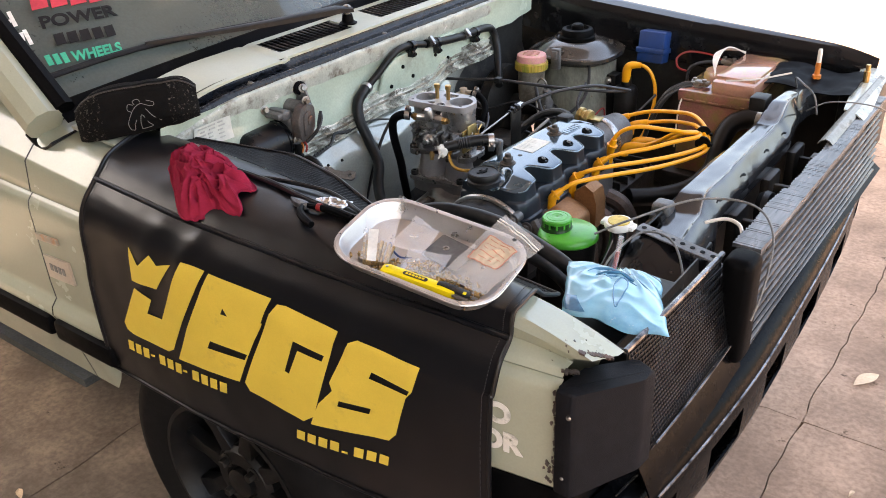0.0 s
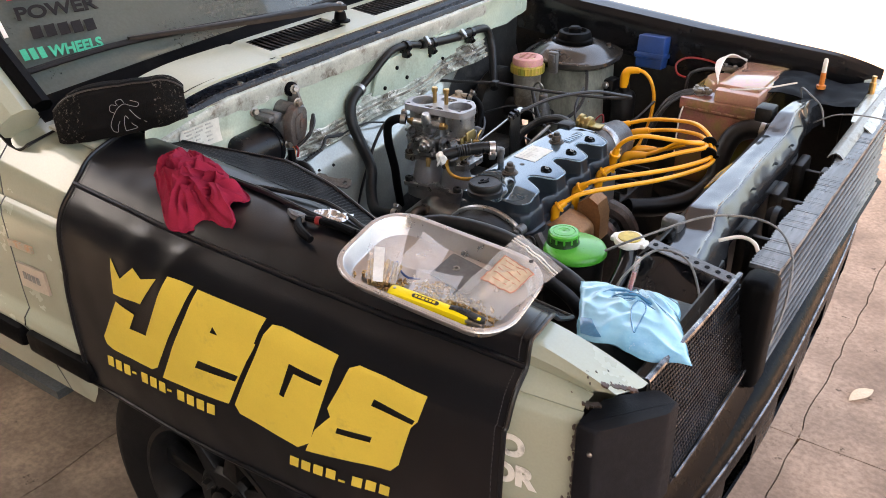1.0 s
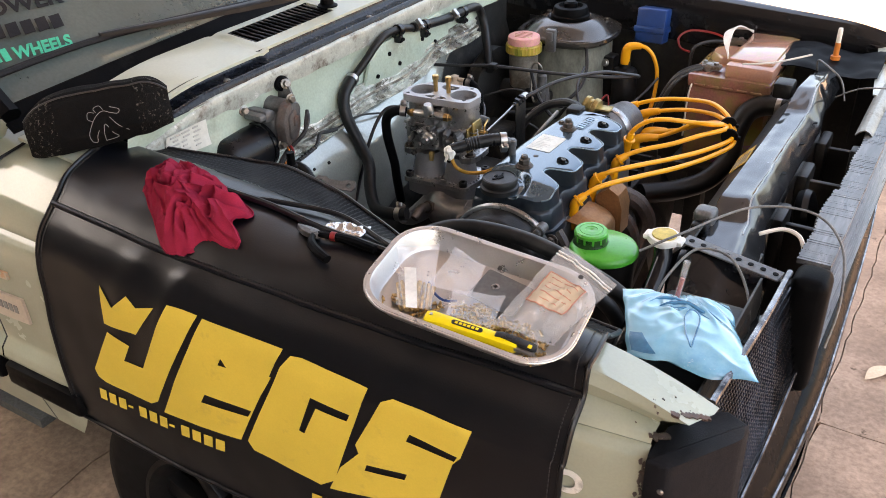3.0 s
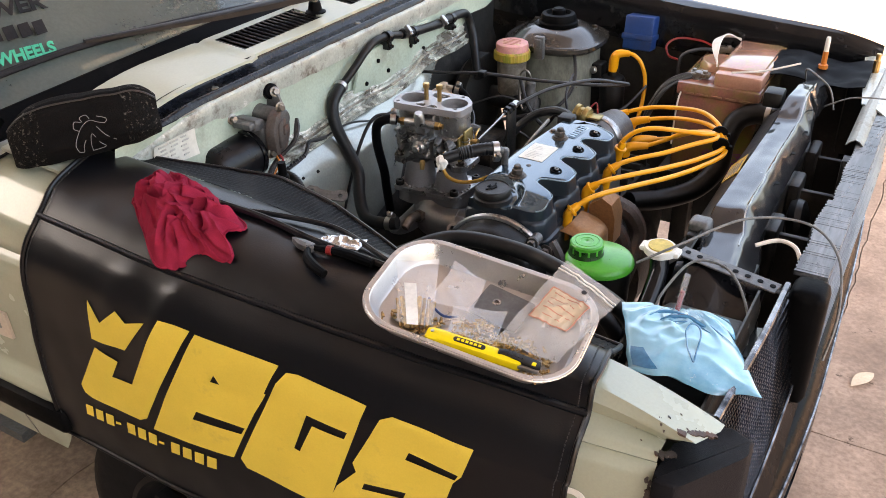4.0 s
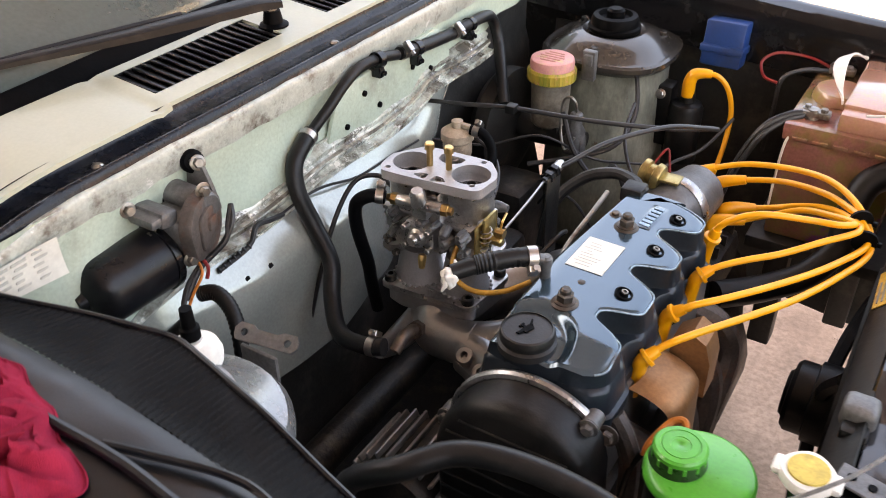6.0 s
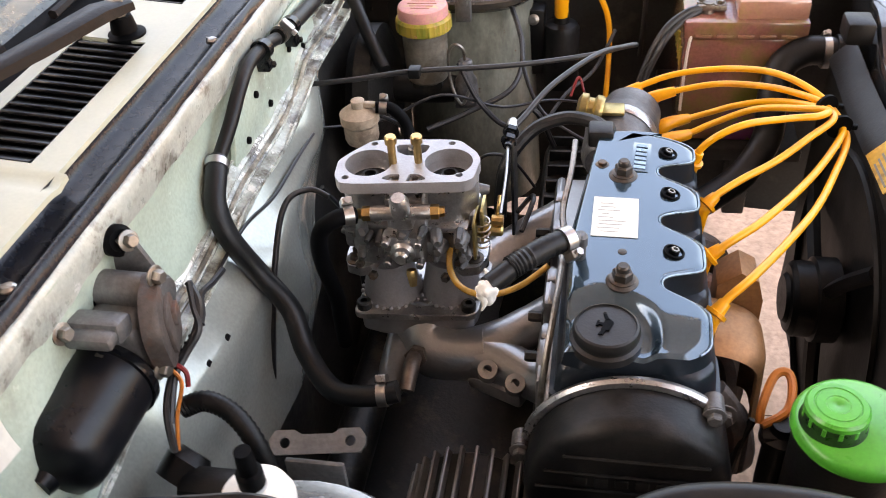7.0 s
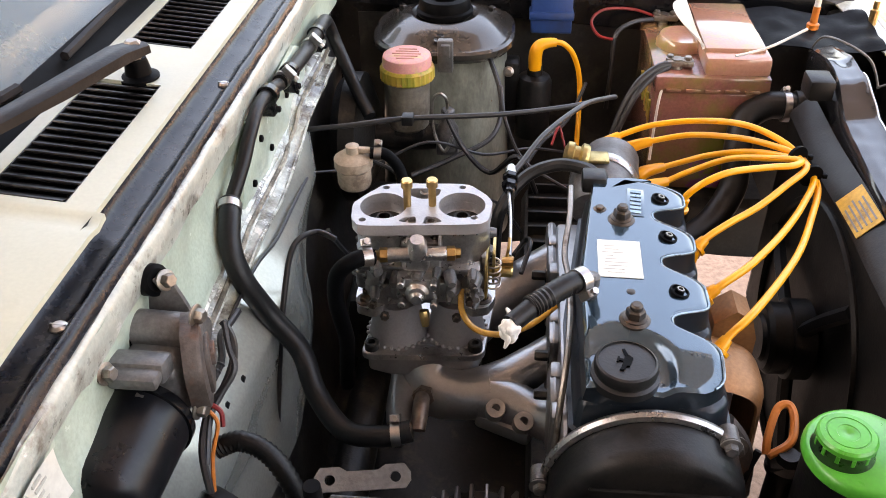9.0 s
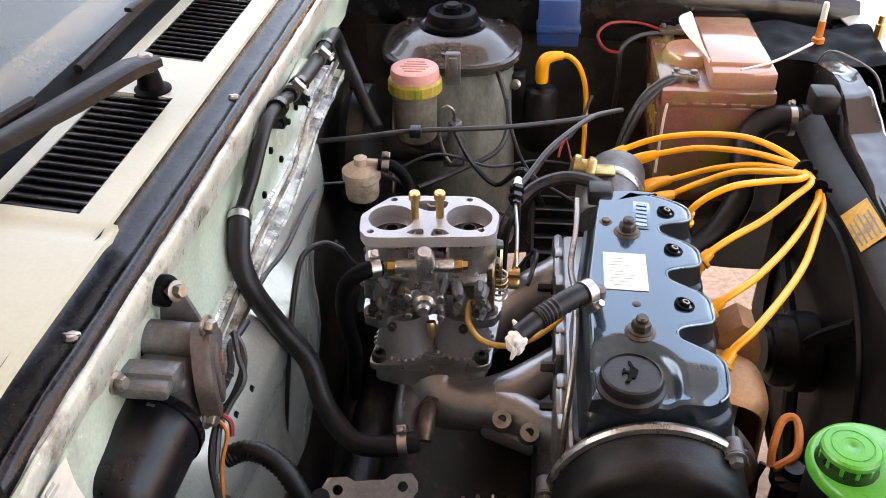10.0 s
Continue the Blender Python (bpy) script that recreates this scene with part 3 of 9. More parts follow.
# stickers on the door and fender
for cx, cz, w, h, mt in ((-0.635, 0.662, 0.082, 0.046, "pink_label"), (-0.650, 0.722, 0.070, 0.012, "torn_label")):
    bm = bmesh.new()
    box(bm, cx - w / 2, cx + w / 2, -0.6655, -0.661, cz - h / 2, cz + h / 2, 0, Matrix.Translation((cx, 0, cz)) @ Matrix.Rotation(radians(-3), 4, "Y") @ Matrix.Translation((-cx, 0, -cz)))
    st = part("sticker", bm, mt, car, "faded sticker with dark bars")
    if cz < 0.70:
        bm = bmesh.new()
        for k in range(4):
            box(bm, cx - 0.026 + k * 0.013, cx - 0.017 + k * 0.013, -0.6665, -0.665, cz - 0.006, cz + 0.008)
        part("print_bar", bm, "ink", st)
def fender_letters(text, size, x, z):
    """Painted letters laid on the fender's curved side."""
    ob = lettering(text, size, Matrix(((1, 0, 0, x), (0, 0, -1, 0), (0, 1, 0, z), (0, 0, 0, 1))), "white_print", fender, bold=0.0022)
    at = place(ob)
    for v in ob.data.vertices:
        s = body_section(v.co.x + at.x)[5:]
        v.co.y += float(np.interp(-(v.co.z + at.z), [-q[1] for q in s], [q[0] for q in s])) - 0.0016
    return ob


fender_letters("O", 0.044, 0.272, 0.690)
fender_letters("OR", 0.042, 0.262, 0.645)
# rust and torn paint patches at the nose
random.seed(4)
bm = bmesh.new()
for k in range(100):
    f = random.random()
    back = abs(random.gauss(0, 0.0022)) if k < 90 else random.uniform(0, 0.06) * (1 - abs(f - 0.55))
    y = lerp(-0.540, -0.580, f) + (0.010 if k >= 90 else 0) * random.random()
    x = lerp(0.420, 0.376, clamp01(f * 1.05)) - back - 0.0015
    r = random.uniform(0.0006, 0.0026) * (1 if k < 90 else 0.4)
    sec = body_section(x)
    zz = float(np.interp(-y, [-q[0] for q in sec][2:7], [q[1] for q in sec][2:7]))
    pl = [(r * random.uniform(0.5, 1.3) * math.cos(a), r * random.uniform(0.5, 1.3) * math.sin(a)) for a in np.linspace(0, 6.283, 9)[:-1]]
    prism(bm, [(a * 2.2, b) for a, b in pl], -0.002, 0.0007, Matrix.Translation((x, y, zz)) @ Matrix.Rotation(radians(-38), 4, "Z"))
tagged(part("paint_chip", bm, "rust", fender, "flaked brown paint chips"), kind="stuff")

# inner aprons and strut towers
for s in (1, -1):
    def Y(y):
        return y if s == 1 else 2 * MID - y
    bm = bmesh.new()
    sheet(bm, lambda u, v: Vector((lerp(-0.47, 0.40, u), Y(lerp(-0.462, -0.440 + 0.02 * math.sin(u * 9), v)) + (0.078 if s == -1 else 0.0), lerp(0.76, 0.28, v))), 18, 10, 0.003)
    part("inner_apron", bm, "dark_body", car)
    bm = bmesh.new()
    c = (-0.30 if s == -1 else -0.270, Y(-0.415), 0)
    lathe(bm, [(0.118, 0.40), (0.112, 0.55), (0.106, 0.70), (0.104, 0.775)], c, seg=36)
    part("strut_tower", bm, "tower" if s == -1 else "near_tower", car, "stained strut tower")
    bm = bmesh.new()
    if s == 1:
        lathe(bm, [(0.106, 0.766), (0.112, 0.768), (0.112, 0.780), (0.106, 0.789), (0.088, 0.796), (0.074, 0.808), (0.066, 0.815), (0.045, 0.817)], c, seg=40)
    else:
        lathe(bm, [(0.104, 0.762), (0.113, 0.766), (0.118, 0.773), (0.117, 0.781), (0.112, 0.784), (0.107, 0.782), (0.102, 0.784), (0.086, 0.797), (0.068, 0.806), (0.056, 0.809), (0.050, 0.806), (0.045, 0.806)], c, seg=56)
        for v in bm.verts:
            d = v.co - Vector(c)
            r, a = math.hypot(d.x, d.y), math.atan2(d.y, d.x)
            k = 1 + 0.05 * clamp01((r - 0.06) / 0.05) * (1 - math.cos(4 * a))
            v.co.x, v.co.y = c[0] + d.x * k, c[1] + d.y * k
    for a in (30, 150, 270):
        hexbolt(bm, (c[0] + 0.088 * math.cos(radians(a)), c[1] + 0.088 * math.sin(radians(a)), 0.795), r=0.007, h=0.009)
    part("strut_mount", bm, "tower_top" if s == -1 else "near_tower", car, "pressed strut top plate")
    bm = bmesh.new()
    lathe(bm, [(0.044, 0.806), (0.047, 0.810), (0.047, 0.815), (0.043, 0.818), (0.042, 0.828), (0.039, 0.834), (0.030, 0.836), (0.027, 0.828), (0.020, 0.826), (0.016, 0.828), (0.016, 0.842), (0.011, 0.846)], c, seg=36)
    part("strut_cap", bm, "rubber", car)
# bonnet gutter seam on the far fender
bm = bmesh.new()
tube(bm, [(-0.46, 0.832, 0.868), (-0.2, 0.830, 0.848), (0.1, 0.832, 0.826), (0.36, 0.840, 0.800)], 0.006, 8)
part("gutter_seal", bm, "rubber", car)

# cowl top with vent openings
def cowl_z(x, y):
    return 0.945 + (-0.513 - x) * 0.10 - 0.044 * clamp01((-0.28 - y) / 0.22) ** 2 - 0.003 * math.exp(-((y + 0.163) / 0.008) ** 2)


bm = bmesh.new()
xs = [-0.627, -0.620, -0.612, -0.594, -0.577, -0.559, -0.541, -0.527, -0.513]
ys = sorted(set([-0.57 + 0.03 * k for k in range(14)] + [-0.172, -0.163, -0.155, -0.148, -0.1465, -0.139] + [lerp(-0.139, 0.086, k / 8) for k in range(9)] + [0.11, 0.15, 0.182] + [lerp(0.182, 0.392, k / 8) for k in range(9)] + [0.42, 0.5, 0.6, 0.7, 0.79]))
ys = [y for k, y in enumerate(ys) if k == 0 or y - ys[k - 1] > 0.0005]
grid = []
for x in xs:
    row = []
    for y in ys:
        q = x + (0.008 * clamp01((x + 0.6) / 0.087) - 0.008 * clamp01((-0.28 - y) / 0.22) ** 1.6 if y < -0.147 else 0.0)
        row.append(bm.verts.new((q, y, cowl_z(q, y))))
    grid.append(row)
for i in range(len(xs) - 1):
    for j in range(len(ys) - 1):
        cx, cy = (xs[i] + xs[i + 1]) / 2, (ys[j] + ys[j + 1]) / 2
        if not (-0.612 < cx < -0.541 and (-0.139 < cy < 0.086 or 0.182 < cy < 0.392)):
            bm.faces.new((grid[i][j], grid[i + 1][j], grid[i + 1][j + 1], grid[i][j + 1]))
edge = [e for e in bm.edges if e.is_boundary]
low = bmesh.ops.extrude_edge_only(bm, edges=edge)
bmesh.ops.translate(bm, verts=[v for v in low["geom"] if isinstance(v, bmesh.types.BMVert)], vec=(0, 0, -0.005))
cowl = part("cowl_panel", bm, "cowl", car, "cream painted cowl panel with two black vents", smooth=40)
for y0, y1, n in ((-0.137, 0.084, 16), (0.184, 0.390, 15)):
    bm = bmesh.new()
    box(bm, -0.614, -0.539, y0 - 0.004, y1 + 0.004, 0.934, 0.938, 0, Matrix.Translation((-0.5765, 0, 0.936)) @ Matrix.Rotation(radians(5.7), 4, "Y") @ Matrix.Translation((0.5765, 0, -0.936)))
    for xa, xb in ((-0.6118, -0.6106), (-0.5424, -0.5412)):
        box(bm, xa, xb, y0 - 0.0018, y1 + 0.0018, 0.932, cowl_z((xa + xb) / 2, 0) - 0.0006)
    for ya, yb in ((y0 - 0.0018, y0 - 0.0006), (y1 + 0.0006, y1 + 0.0018)):
        box(bm, -0.6106, -0.5424, ya, yb, 0.932, 0.9465)
    vent = part("vent", bm, "slat", cowl, "black slatted air vent")
    for k in range(n):
        b = bmesh.new()
        y = lerp(y0 + 0.005, y1 - 0.005, k / (n - 1))
        w = 0.0350 - 0.003 * (k in (0, n - 1))
        box(b, -w, w, -0.0075, 0.0075, -0.0016, 0.0016, 0.0014, pose(-0.5765, y, 0.9480, -24, 5.7, 0), 2)
        part("slat", b, "slat", cowl)
# wiper tray, arm and pivot
bm = bmesh.new()
sheet(bm, lambda u, v: Vector((lerp(-0.6255, -0.706, u), lerp(-0.62, 0.90, v), 0.952 - 0.018 * math.sin(u * 3.14) - 0.052 * clamp01((-0.24 - lerp(-0.62, 0.90, v)) / 0.30) ** 2)), 6, 10, 0.004)
part("wiper_tray", bm, "plastic", car, "black plastic scuttle strip")
def wiper_at(px, py, way, label):
    """A wiper arm of the car with its boot and nut."""
    q = bmesh.new()
    p = [Vector(w) for w in way]
    side = Vector((p[-1].y - p[0].y, p[0].x - p[-1].x, 0)).normalized()
    rings = []
    for i, (wd, ht) in enumerate(((0.012, 0.010), (0.0155, 0.013), (0.0145, 0.012), (0.012, 0.010), (0.008, 0.007), (0.005, 0.005))):
        rings.append([q.verts.new(p[i] + side * a * wd + Vector((0, 0, b * ht))) for a, b in ((-1, -0.5), (-0.95, 0.3), (-0.55, 0.6), (0.55, 0.6), (0.95, 0.3), (1, -0.5))])
    for a, b in zip(rings, rings[1:]):
        for i in range(6):
            q.faces.new((a[i], a[(i + 1) % 6], b[(i + 1) % 6], b[i]))
    q.faces.new(rings[0])
    q.faces.new(rings[-1][::-1])
    arm = part("wiper_arm", q, "plastic", car, label)
    q = bmesh.new()
    lathe(q, [(0.021, 0.936), (0.021, 0.951), (0.014, 0.954), (0.012, 0.966), (0.011, 0.970)], (px, py, 0), seg=20)
    part("boot", q, "rubber", arm)
    q = bmesh.new()
    lathe(q, [(0.007, 0.966), (0.007, 0.976), (0.0095, 0.977), (0.0095, 0.987), (0.006, 0.990)], (px, py, 0), seg=6)
    part("nut", q, "steel_tube", arm)
    return arm


w1 = wiper_at(-0.570, 0.102, [(-0.566, 0.112, 0.979), (-0.578, 0.077, 0.984), (-0.601, -0.008, 0.985), (-0.628, -0.088, 0.985), (-0.668, -0.22, 0.990), (-0.700, -0.34, 0.996)], "black wiper arm on a boot")
q = bmesh.new()
tube(q, [(-0.655, 0.02, 0.972), (-0.688, -0.20, 0.984), (-0.703, -0.38, 0.990), (-0.708, -0.55, 0.985)], 0.0055, 6)
part("blade", q, "sticker_black", w1)
w2 = wiper_at(-0.585, 0.700, [(-0.582, 0.706, 0.979), (-0.590, 0.665, 0.984), (-0.606, 0.58, 0.985), (-0.624, 0.46, 0.984), (-0.636, 0.34, 0.985), (-0.644, 0.24, 0.985)], "black wiper arm over the scuttle")
q = bmesh.new()
tube(q, [(-0.640, 0.52, 0.972), (-0.648, 0.30, 0.973), (-0.645, 0.10, 0.971)], 0.0055, 6)
part("blade", q, "sticker_black", w2)

# windscreen, pillars and dim cabin
SL = Matrix(((0, -0.80, 0.60, -0.682), (1, 0, 0, 0), (0, 0.60, 0.80, 0.948), (0, 0, 0, 1)))
bm = bmesh.new()
sheet(bm, lambda u, v: SL @ Vector((lerp(-0.55, 0.83, u) * (1 - 0.06 * v), lerp(-0.012, 0.75, v), 0.03 * math.sin(u * math.pi))), 14, 8, 0.005)
windscreen = part("windscreen", bm, "glass", car, "tinted windscreen with stickers")
windscreen.visible_shadow = False
bm = bmesh.new()
sheet(bm, lambda u, v: SL @ Vector((lerp(-0.57, 0.85, u), lerp(-0.050, -0.004, v), 0.03 * math.sin(u * math.pi) + 0.002)), 14, 2, 0.004)
part("windscreen_seal", bm, "rubber", car)
for s in (0, 1):
    bm = bmesh.new()
    q = [SL @ Vector((-0.565, -0.03, 0.012)), SL @ Vector((-0.55, 0.30, 0.014)), SL @ Vector((-0.525, 0.78, 0.012))]
    if s:
        q = [Vector((p.x, 2 * MID - p.y, p.z)) for p in q]
    tube(bm, q, 0.020, 8)
    part("pillar_seal", bm, "rubber", car)
    bm = bmesh.new()
    q = [p + Vector((-0.015, -0.035 + 0.07 * s, -0.02)) for p in q]
    tube(bm, q, 0.036, 10)
    part("pillar", bm, "paint", car)
bm = bmesh.new()
sheet(bm, lambda u, v: Vector((lerp(-0.80, -1.15, u), lerp(-0.55, 0.82, v), 0.93 + 0.03 * math.sin(u * 3))), 6, 8, 0.01)
part("dashboard", bm, "cabin", car)
bm = bmesh.new()
box(bm, -2.4, -2.38, -0.6, 0.87, 0.3, 1.42)
box(bm, -2.4, -0.8, -0.6, 0.87, 0.28, 0.30)
box(bm, -2.4, -1.36, -0.58, 0.85, 1.42, 1.44)
part("cabin_lining", bm, "cabin", car)
# stickers on the glass
G = SL @ Matrix.Translation((0, 0, 0.0335))


def glass_bar(x, y, w, h, mat, slant=0.0, turn=0.0):
    b = bmesh.new()
    prism(b, [(0, 0), (w, 0), (w + slant, h), (slant, h)], 0.0, 0.0006, G @ pose(x, y, -0.014, 0, 0, turn))
    return part("sticker", b, mat, windscreen)


SK = Matrix(((1.12, 0.25, 0, 0), (0, 1, 0, 0), (0, 0, 1, 0), (0, 0, 0, 1)))
lettering("POWER", 0.040, G @ pose(-0.494, 0.147, -0.016, 0, 0, -5) @ SK, "sticker_black", windscreen, bold=0.0012)
lettering("WHEELS", 0.032, G @ pose(-0.489, 0.056, -0.014, 0, 0, -5) @ Matrix(((0.85, 0.3, 0, 0), (0, 1, 0, 0), (0, 0, 1, 0), (0, 0, 0, 1))), "sticker_green", windscreen, bold=0.0012)
for k in range(3):
    glass_bar(-0.536 + k * 0.015, 0.061 - k * 0.002, 0.011, 0.024, "sticker_green", 0.005)
for k in range(5):
    glass_bar(-0.494 + k * 0.025, 0.099 - k * 0.003, 0.020, 0.026, "sticker_black", 0.009)
for k in range(4):
    glass_bar(-0.485 + k * 0.038, 0.190 - k * 0.005, 0.034, 0.026, "sticker_red", 0.012)
for dx, dy, w, h in ((0, 0, 0.008, 0.036), (0.009, 0.012, 0.008, 0.020), (0.018, 0, 0.008, 0.036), (0.002, 0.050, 0.008, 0.036), (0.018, 0.048, 0.008, 0.036), (0.010, 0.058, 0.009, 0.008)):
    glass_bar(-0.556 + dx, 0.116 + dy, w, h, "sticker_white", 0.008)

# weatherstrip channel along the cowl's front edge
PR = [(-0.5145, 0.9445), (-0.513, 0.933), (-0.508, 0.9285), (-0.498, 0.9265), (-0.489, 0.9265), (-0.4855, 0.9295), (-0.481, 0.9295), (-0.478, 0.925), (-0.476, 0.918)]


def strip_at(u, v):
    k = v * (len(PR) - 1)
    i = min(int(k), len(PR) - 2)
    y = lerp(-0.50, 0.80, u)
    drop = 0.042 * clamp01((-0.30 - y) / 0.2) ** 2
    w = 0.0015 * noise.noise(Vector((y * 30, v * 3, 2))) - 0.006 * clamp01((-0.28 - y) / 0.22) ** 1.6
    return Vector((lerp(PR[i][0], PR[i + 1][0], k - i) + w, y, lerp(PR[i][1], PR[i + 1][1], k - i) - drop))


bm = bmesh.new()
sheet(bm, strip_at, 90, 16, 0.0)
strip = part("weatherstrip_channel", bm, "strip", car, "scuffed black rubber channel with rusty screws", smooth=60)
for y in (-0.269, 0.136, 0.52):
    bm = bmesh.new()
    lathe(bm, [(0.0065, 0), (0.0065, 0.002), (0.004, 0.004)], (-0.493, y, 0.926), seg=14)
    box(bm, -0.499, -0.487, y - 0.0008, y + 0.0008, 0.9285, 0.9303)
    part("screw", bm, "steel", car)


# scuffed top edge of the firewall in front of the channel
TE = [(-0.478, 0.919), (-0.4752, 0.9198), (-0.4715, 0.916), (-0.4712, 0.906), (-0.474, 0.894), (-0.478, 0.880)]


def edge_at(u, v):
    k = v * (len(TE) - 1)
    i = min(int(k), len(TE) - 2)
    y = lerp(-0.50, 0.78, u)
    w = 0.0022 * noise.noise(Vector((y * 14, v * 2, 7))) - 0.006 * clamp01((-0.28 - y) / 0.22) ** 1.6
    return Vector((lerp(TE[i][0], TE[i + 1][0], k - i) + w, y, lerp(TE[i][1], TE[i + 1][1], k - i) - 0.042 * clamp01((-0.30 - y) / 0.2) ** 2 + 0.002 * noise.noise(Vector((y * 30, v, 3)))))


bm = bmesh.new()
sheet(bm, edge_at, 110, 12, 0.0)
part("firewall_edge", bm, "edge", car, "scuffed and rusty top edge of the firewall", smooth=50)


# firewall
def fire_at(u, v):
    y, z = lerp(-0.50, 0.745, u), lerp(0.915, 0.36, v)
    x = -0.474 - 0.008 * math.sin(clamp01((0.915 - z) / 0.12) * math.pi)
    x += 0.007 * noise.noise(Vector((y * 6, z * 11, 1.0))) + 0.0015 * noise.noise(Vector((y * 25, z * 25, 5.0)))
    low = clamp01((0.765 - z) / 0.05)
    x += low * (0.020 + 0.025 * math.exp(-((y - 0.02) / 0.16) ** 2)) + low * clamp01((0.62 - z) / 0.2) * 0.03
    x += 0.012 * math.exp(-((y + 0.33) / 0.06) ** 2) * clamp01((0.9 - z) / 0.05)
    x += 0.010 * math.exp(-((y - 0.60) / 0.09) ** 2)
    return Vector((x, y, z))


bm = bmesh.new()


def low_z(y):
    return float(np.interp(y, [-0.5, 0.0, 0.152, 0.245, 0.32, 0.37, 0.46, 0.56, 0.745], [0.54, 0.541, 0.566, 0.641, 0.705, 0.748, 0.80, 0.84, 0.85])) + 0.006 * noise.noise(Vector((y * 15, 0, 2)))


def lower_at(u, v):
    z = lerp(low_z(lerp(-0.50, 0.745, u)) + 0.02, 0.30, v)
    p = fire_at(u, (0.915 - max(z, 0.36)) / 0.555)
    return Vector((p.x - 0.022 - 0.02 * math.sin(v * 3.1), p.y, z))


def seam_z(y):
    return 0.766 + 0.035 * y + 0.004 * math.sin(y * 23) + 0.012 * clamp01((y - 0.28) / 0.05)


def panel_at(u, v):
    """The pressed panel below the seam, bulging softly towards the engine."""
    y = lerp(-0.50, 0.745, u)
    z = lerp(max(seam_z(y) + 0.004, low_z(y)), low_z(y), v)
    p = fire_at(u, (0.915 - z) / 0.555)
    p.x += 0.016 * noise.noise(Vector((y * 5.5 + 3, z * 5.0, 2.0))) * math.sin(v * math.pi) + 0.004 * math.sin(v * math.pi)
    return p


def above_at(u, v):
    y = lerp(-0.50, 0.745, u)
    z = lerp(0.915, max(seam_z(y) + 0.004, low_z(y)), v)
    return fire_at(u, (0.915 - z) / 0.555)


sheet(bm, above_at, 120, 24, 0.0)
firewall = part("firewall", bm, "firewall", car, "pale green firewall with worn and oily paint", smooth=60)
bm = bmesh.new()
sheet(bm, panel_at, 110, 30, 0.0)
part("lower_panel", bm, "bay_grey", firewall, "glossy pale grey green lower panel", smooth=60)
# one dark sheet set back below the pale panels
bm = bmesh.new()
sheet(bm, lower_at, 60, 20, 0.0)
part("lower_bulkhead", bm, "dark_body", car, "dark lower bulkhead", smooth=60)


FL = [(-0.006, 0.034), (0.006, 0.026), (0.003, 0.018), (0.013, 0.012), (0.009, 0.004), (0.020, 0.0), (0.020, -0.006), (0.004, -0.012)]


def flange_at(u, v):
    k = v * (len(FL) - 1)
    i = min(int(k), len(FL) - 2)
    y = lerp(-0.47, 0.52, u)
    w = 0.003 * noise.noise(Vector((y * 20, v * 3, 4))) + 0.002 * noise.noise(Vector((y * 60, v * 5, 1)))
    return Vector((-0.474 + lerp(FL[i][0], FL[i + 1][0], k - i) + w, y, seam_z(y) + lerp(FL[i][1], FL[i + 1][1], k - i) + w))


bm = bmesh.new()
sheet(bm, flange_at, 160, 14, 0.0)
part("seam_flange", bm, "flange", firewall, "scuffed folded seam along the firewall", smooth=40)
bm = bmesh.new()
tube(bm, [flange_at(k / 40, 0.36) + Vector((0.001, 0, 0)) for k in range(41)], 0.0028, 6, 2)
part("seam_ridge", bm, "seam", firewall)
for v0, r in ((0.0, 0.0022), (0.70, 0.0020)):
    bm = bmesh.new()
    tube(bm, [flange_at(k / 40, v0) + Vector((0.002, 0, 0.004 * math.sin(k * 0.7 + v0 * 9))) for k in range(41)], r, 6, 2)
    part("seam_ridge", bm, "flange", firewall)
bm = bmesh.new()
prism(bm, [(0.075, 0.800), (0.10, 0.850), (0.14, 0.872), (0.36, 0.880), (0.40, 0.862), (0.40, 0.812), (0.30, 0.800), (0.28, 0.790), (0.10, 0.786)], 0.0, 0.006,
      Matrix(((0, 0, 1, -0.477), (1, 0, 0, 0), (0, 1, 0, 0), (0, 0, 0, 1))), 0.002)
plate = part("firewall_plate", bm, "firewall", firewall)
bm = bmesh.new()
for y, z in ((0.12, 0.812), (0.20, 0.815), (0.165, 0.846), (0.29, 0.842), (0.34, 0.822)):
    lathe(bm, [(0.0046, 0), (0.0044, 0.003), (0.002, 0.004)], (-0.471, y, z), (1, 0, 0), 12)
pieces("plug", bm, "rubber", firewall)
bm = bmesh.new()
for y, z in ((-0.100, 0.714), (-0.138, 0.715), (0.117, 0.674), (0.040, 0.658)):
    lathe(bm, [(0.0068, -0.003), (0.0068, 0.003), (0.004, 0.005)], fire_at((y + 0.50) / 1.245, (0.915 - z) / 0.555), (1, 0, 0.1), 14)
pieces("grommet", bm, "rubber", firewall)
for pts, r, mt in (([(-0.454, -0.062, 0.762), (-0.450, -0.012, 0.768), (-0.449, 0.035, 0.764), (-0.450, 0.110, 0.742), (-0.450, 0.200, 0.736), (-0.450, 0.270, 0.730)], 0.0020, "cable"),
                   ([(-0.458, -0.165, 0.742), (-0.446, -0.122, 0.757), (-0.449, -0.102, 0.775), (-0.447, -0.080, 0.772), (-0.446, -0.055, 0.768)], 0.0036, "cable")):
    bm = bmesh.new()
    tube(bm, pts, r, 7, 4)
    if r > 0.003:
        for j in range(7):
            f = j / 6
            lathe(bm, [(0.0034, -0.002), (0.0046, 0.0), (0.0034, 0.002)], Vector(pts[0]).lerp(Vector(pts[1]), f), Vector(pts[1]) - Vector(pts[0]), 10)
    part("firewall_wire", bm, mt, firewall, "black wiring clipped to the firewall")
# paper label, worn
bm = bmesh.new()
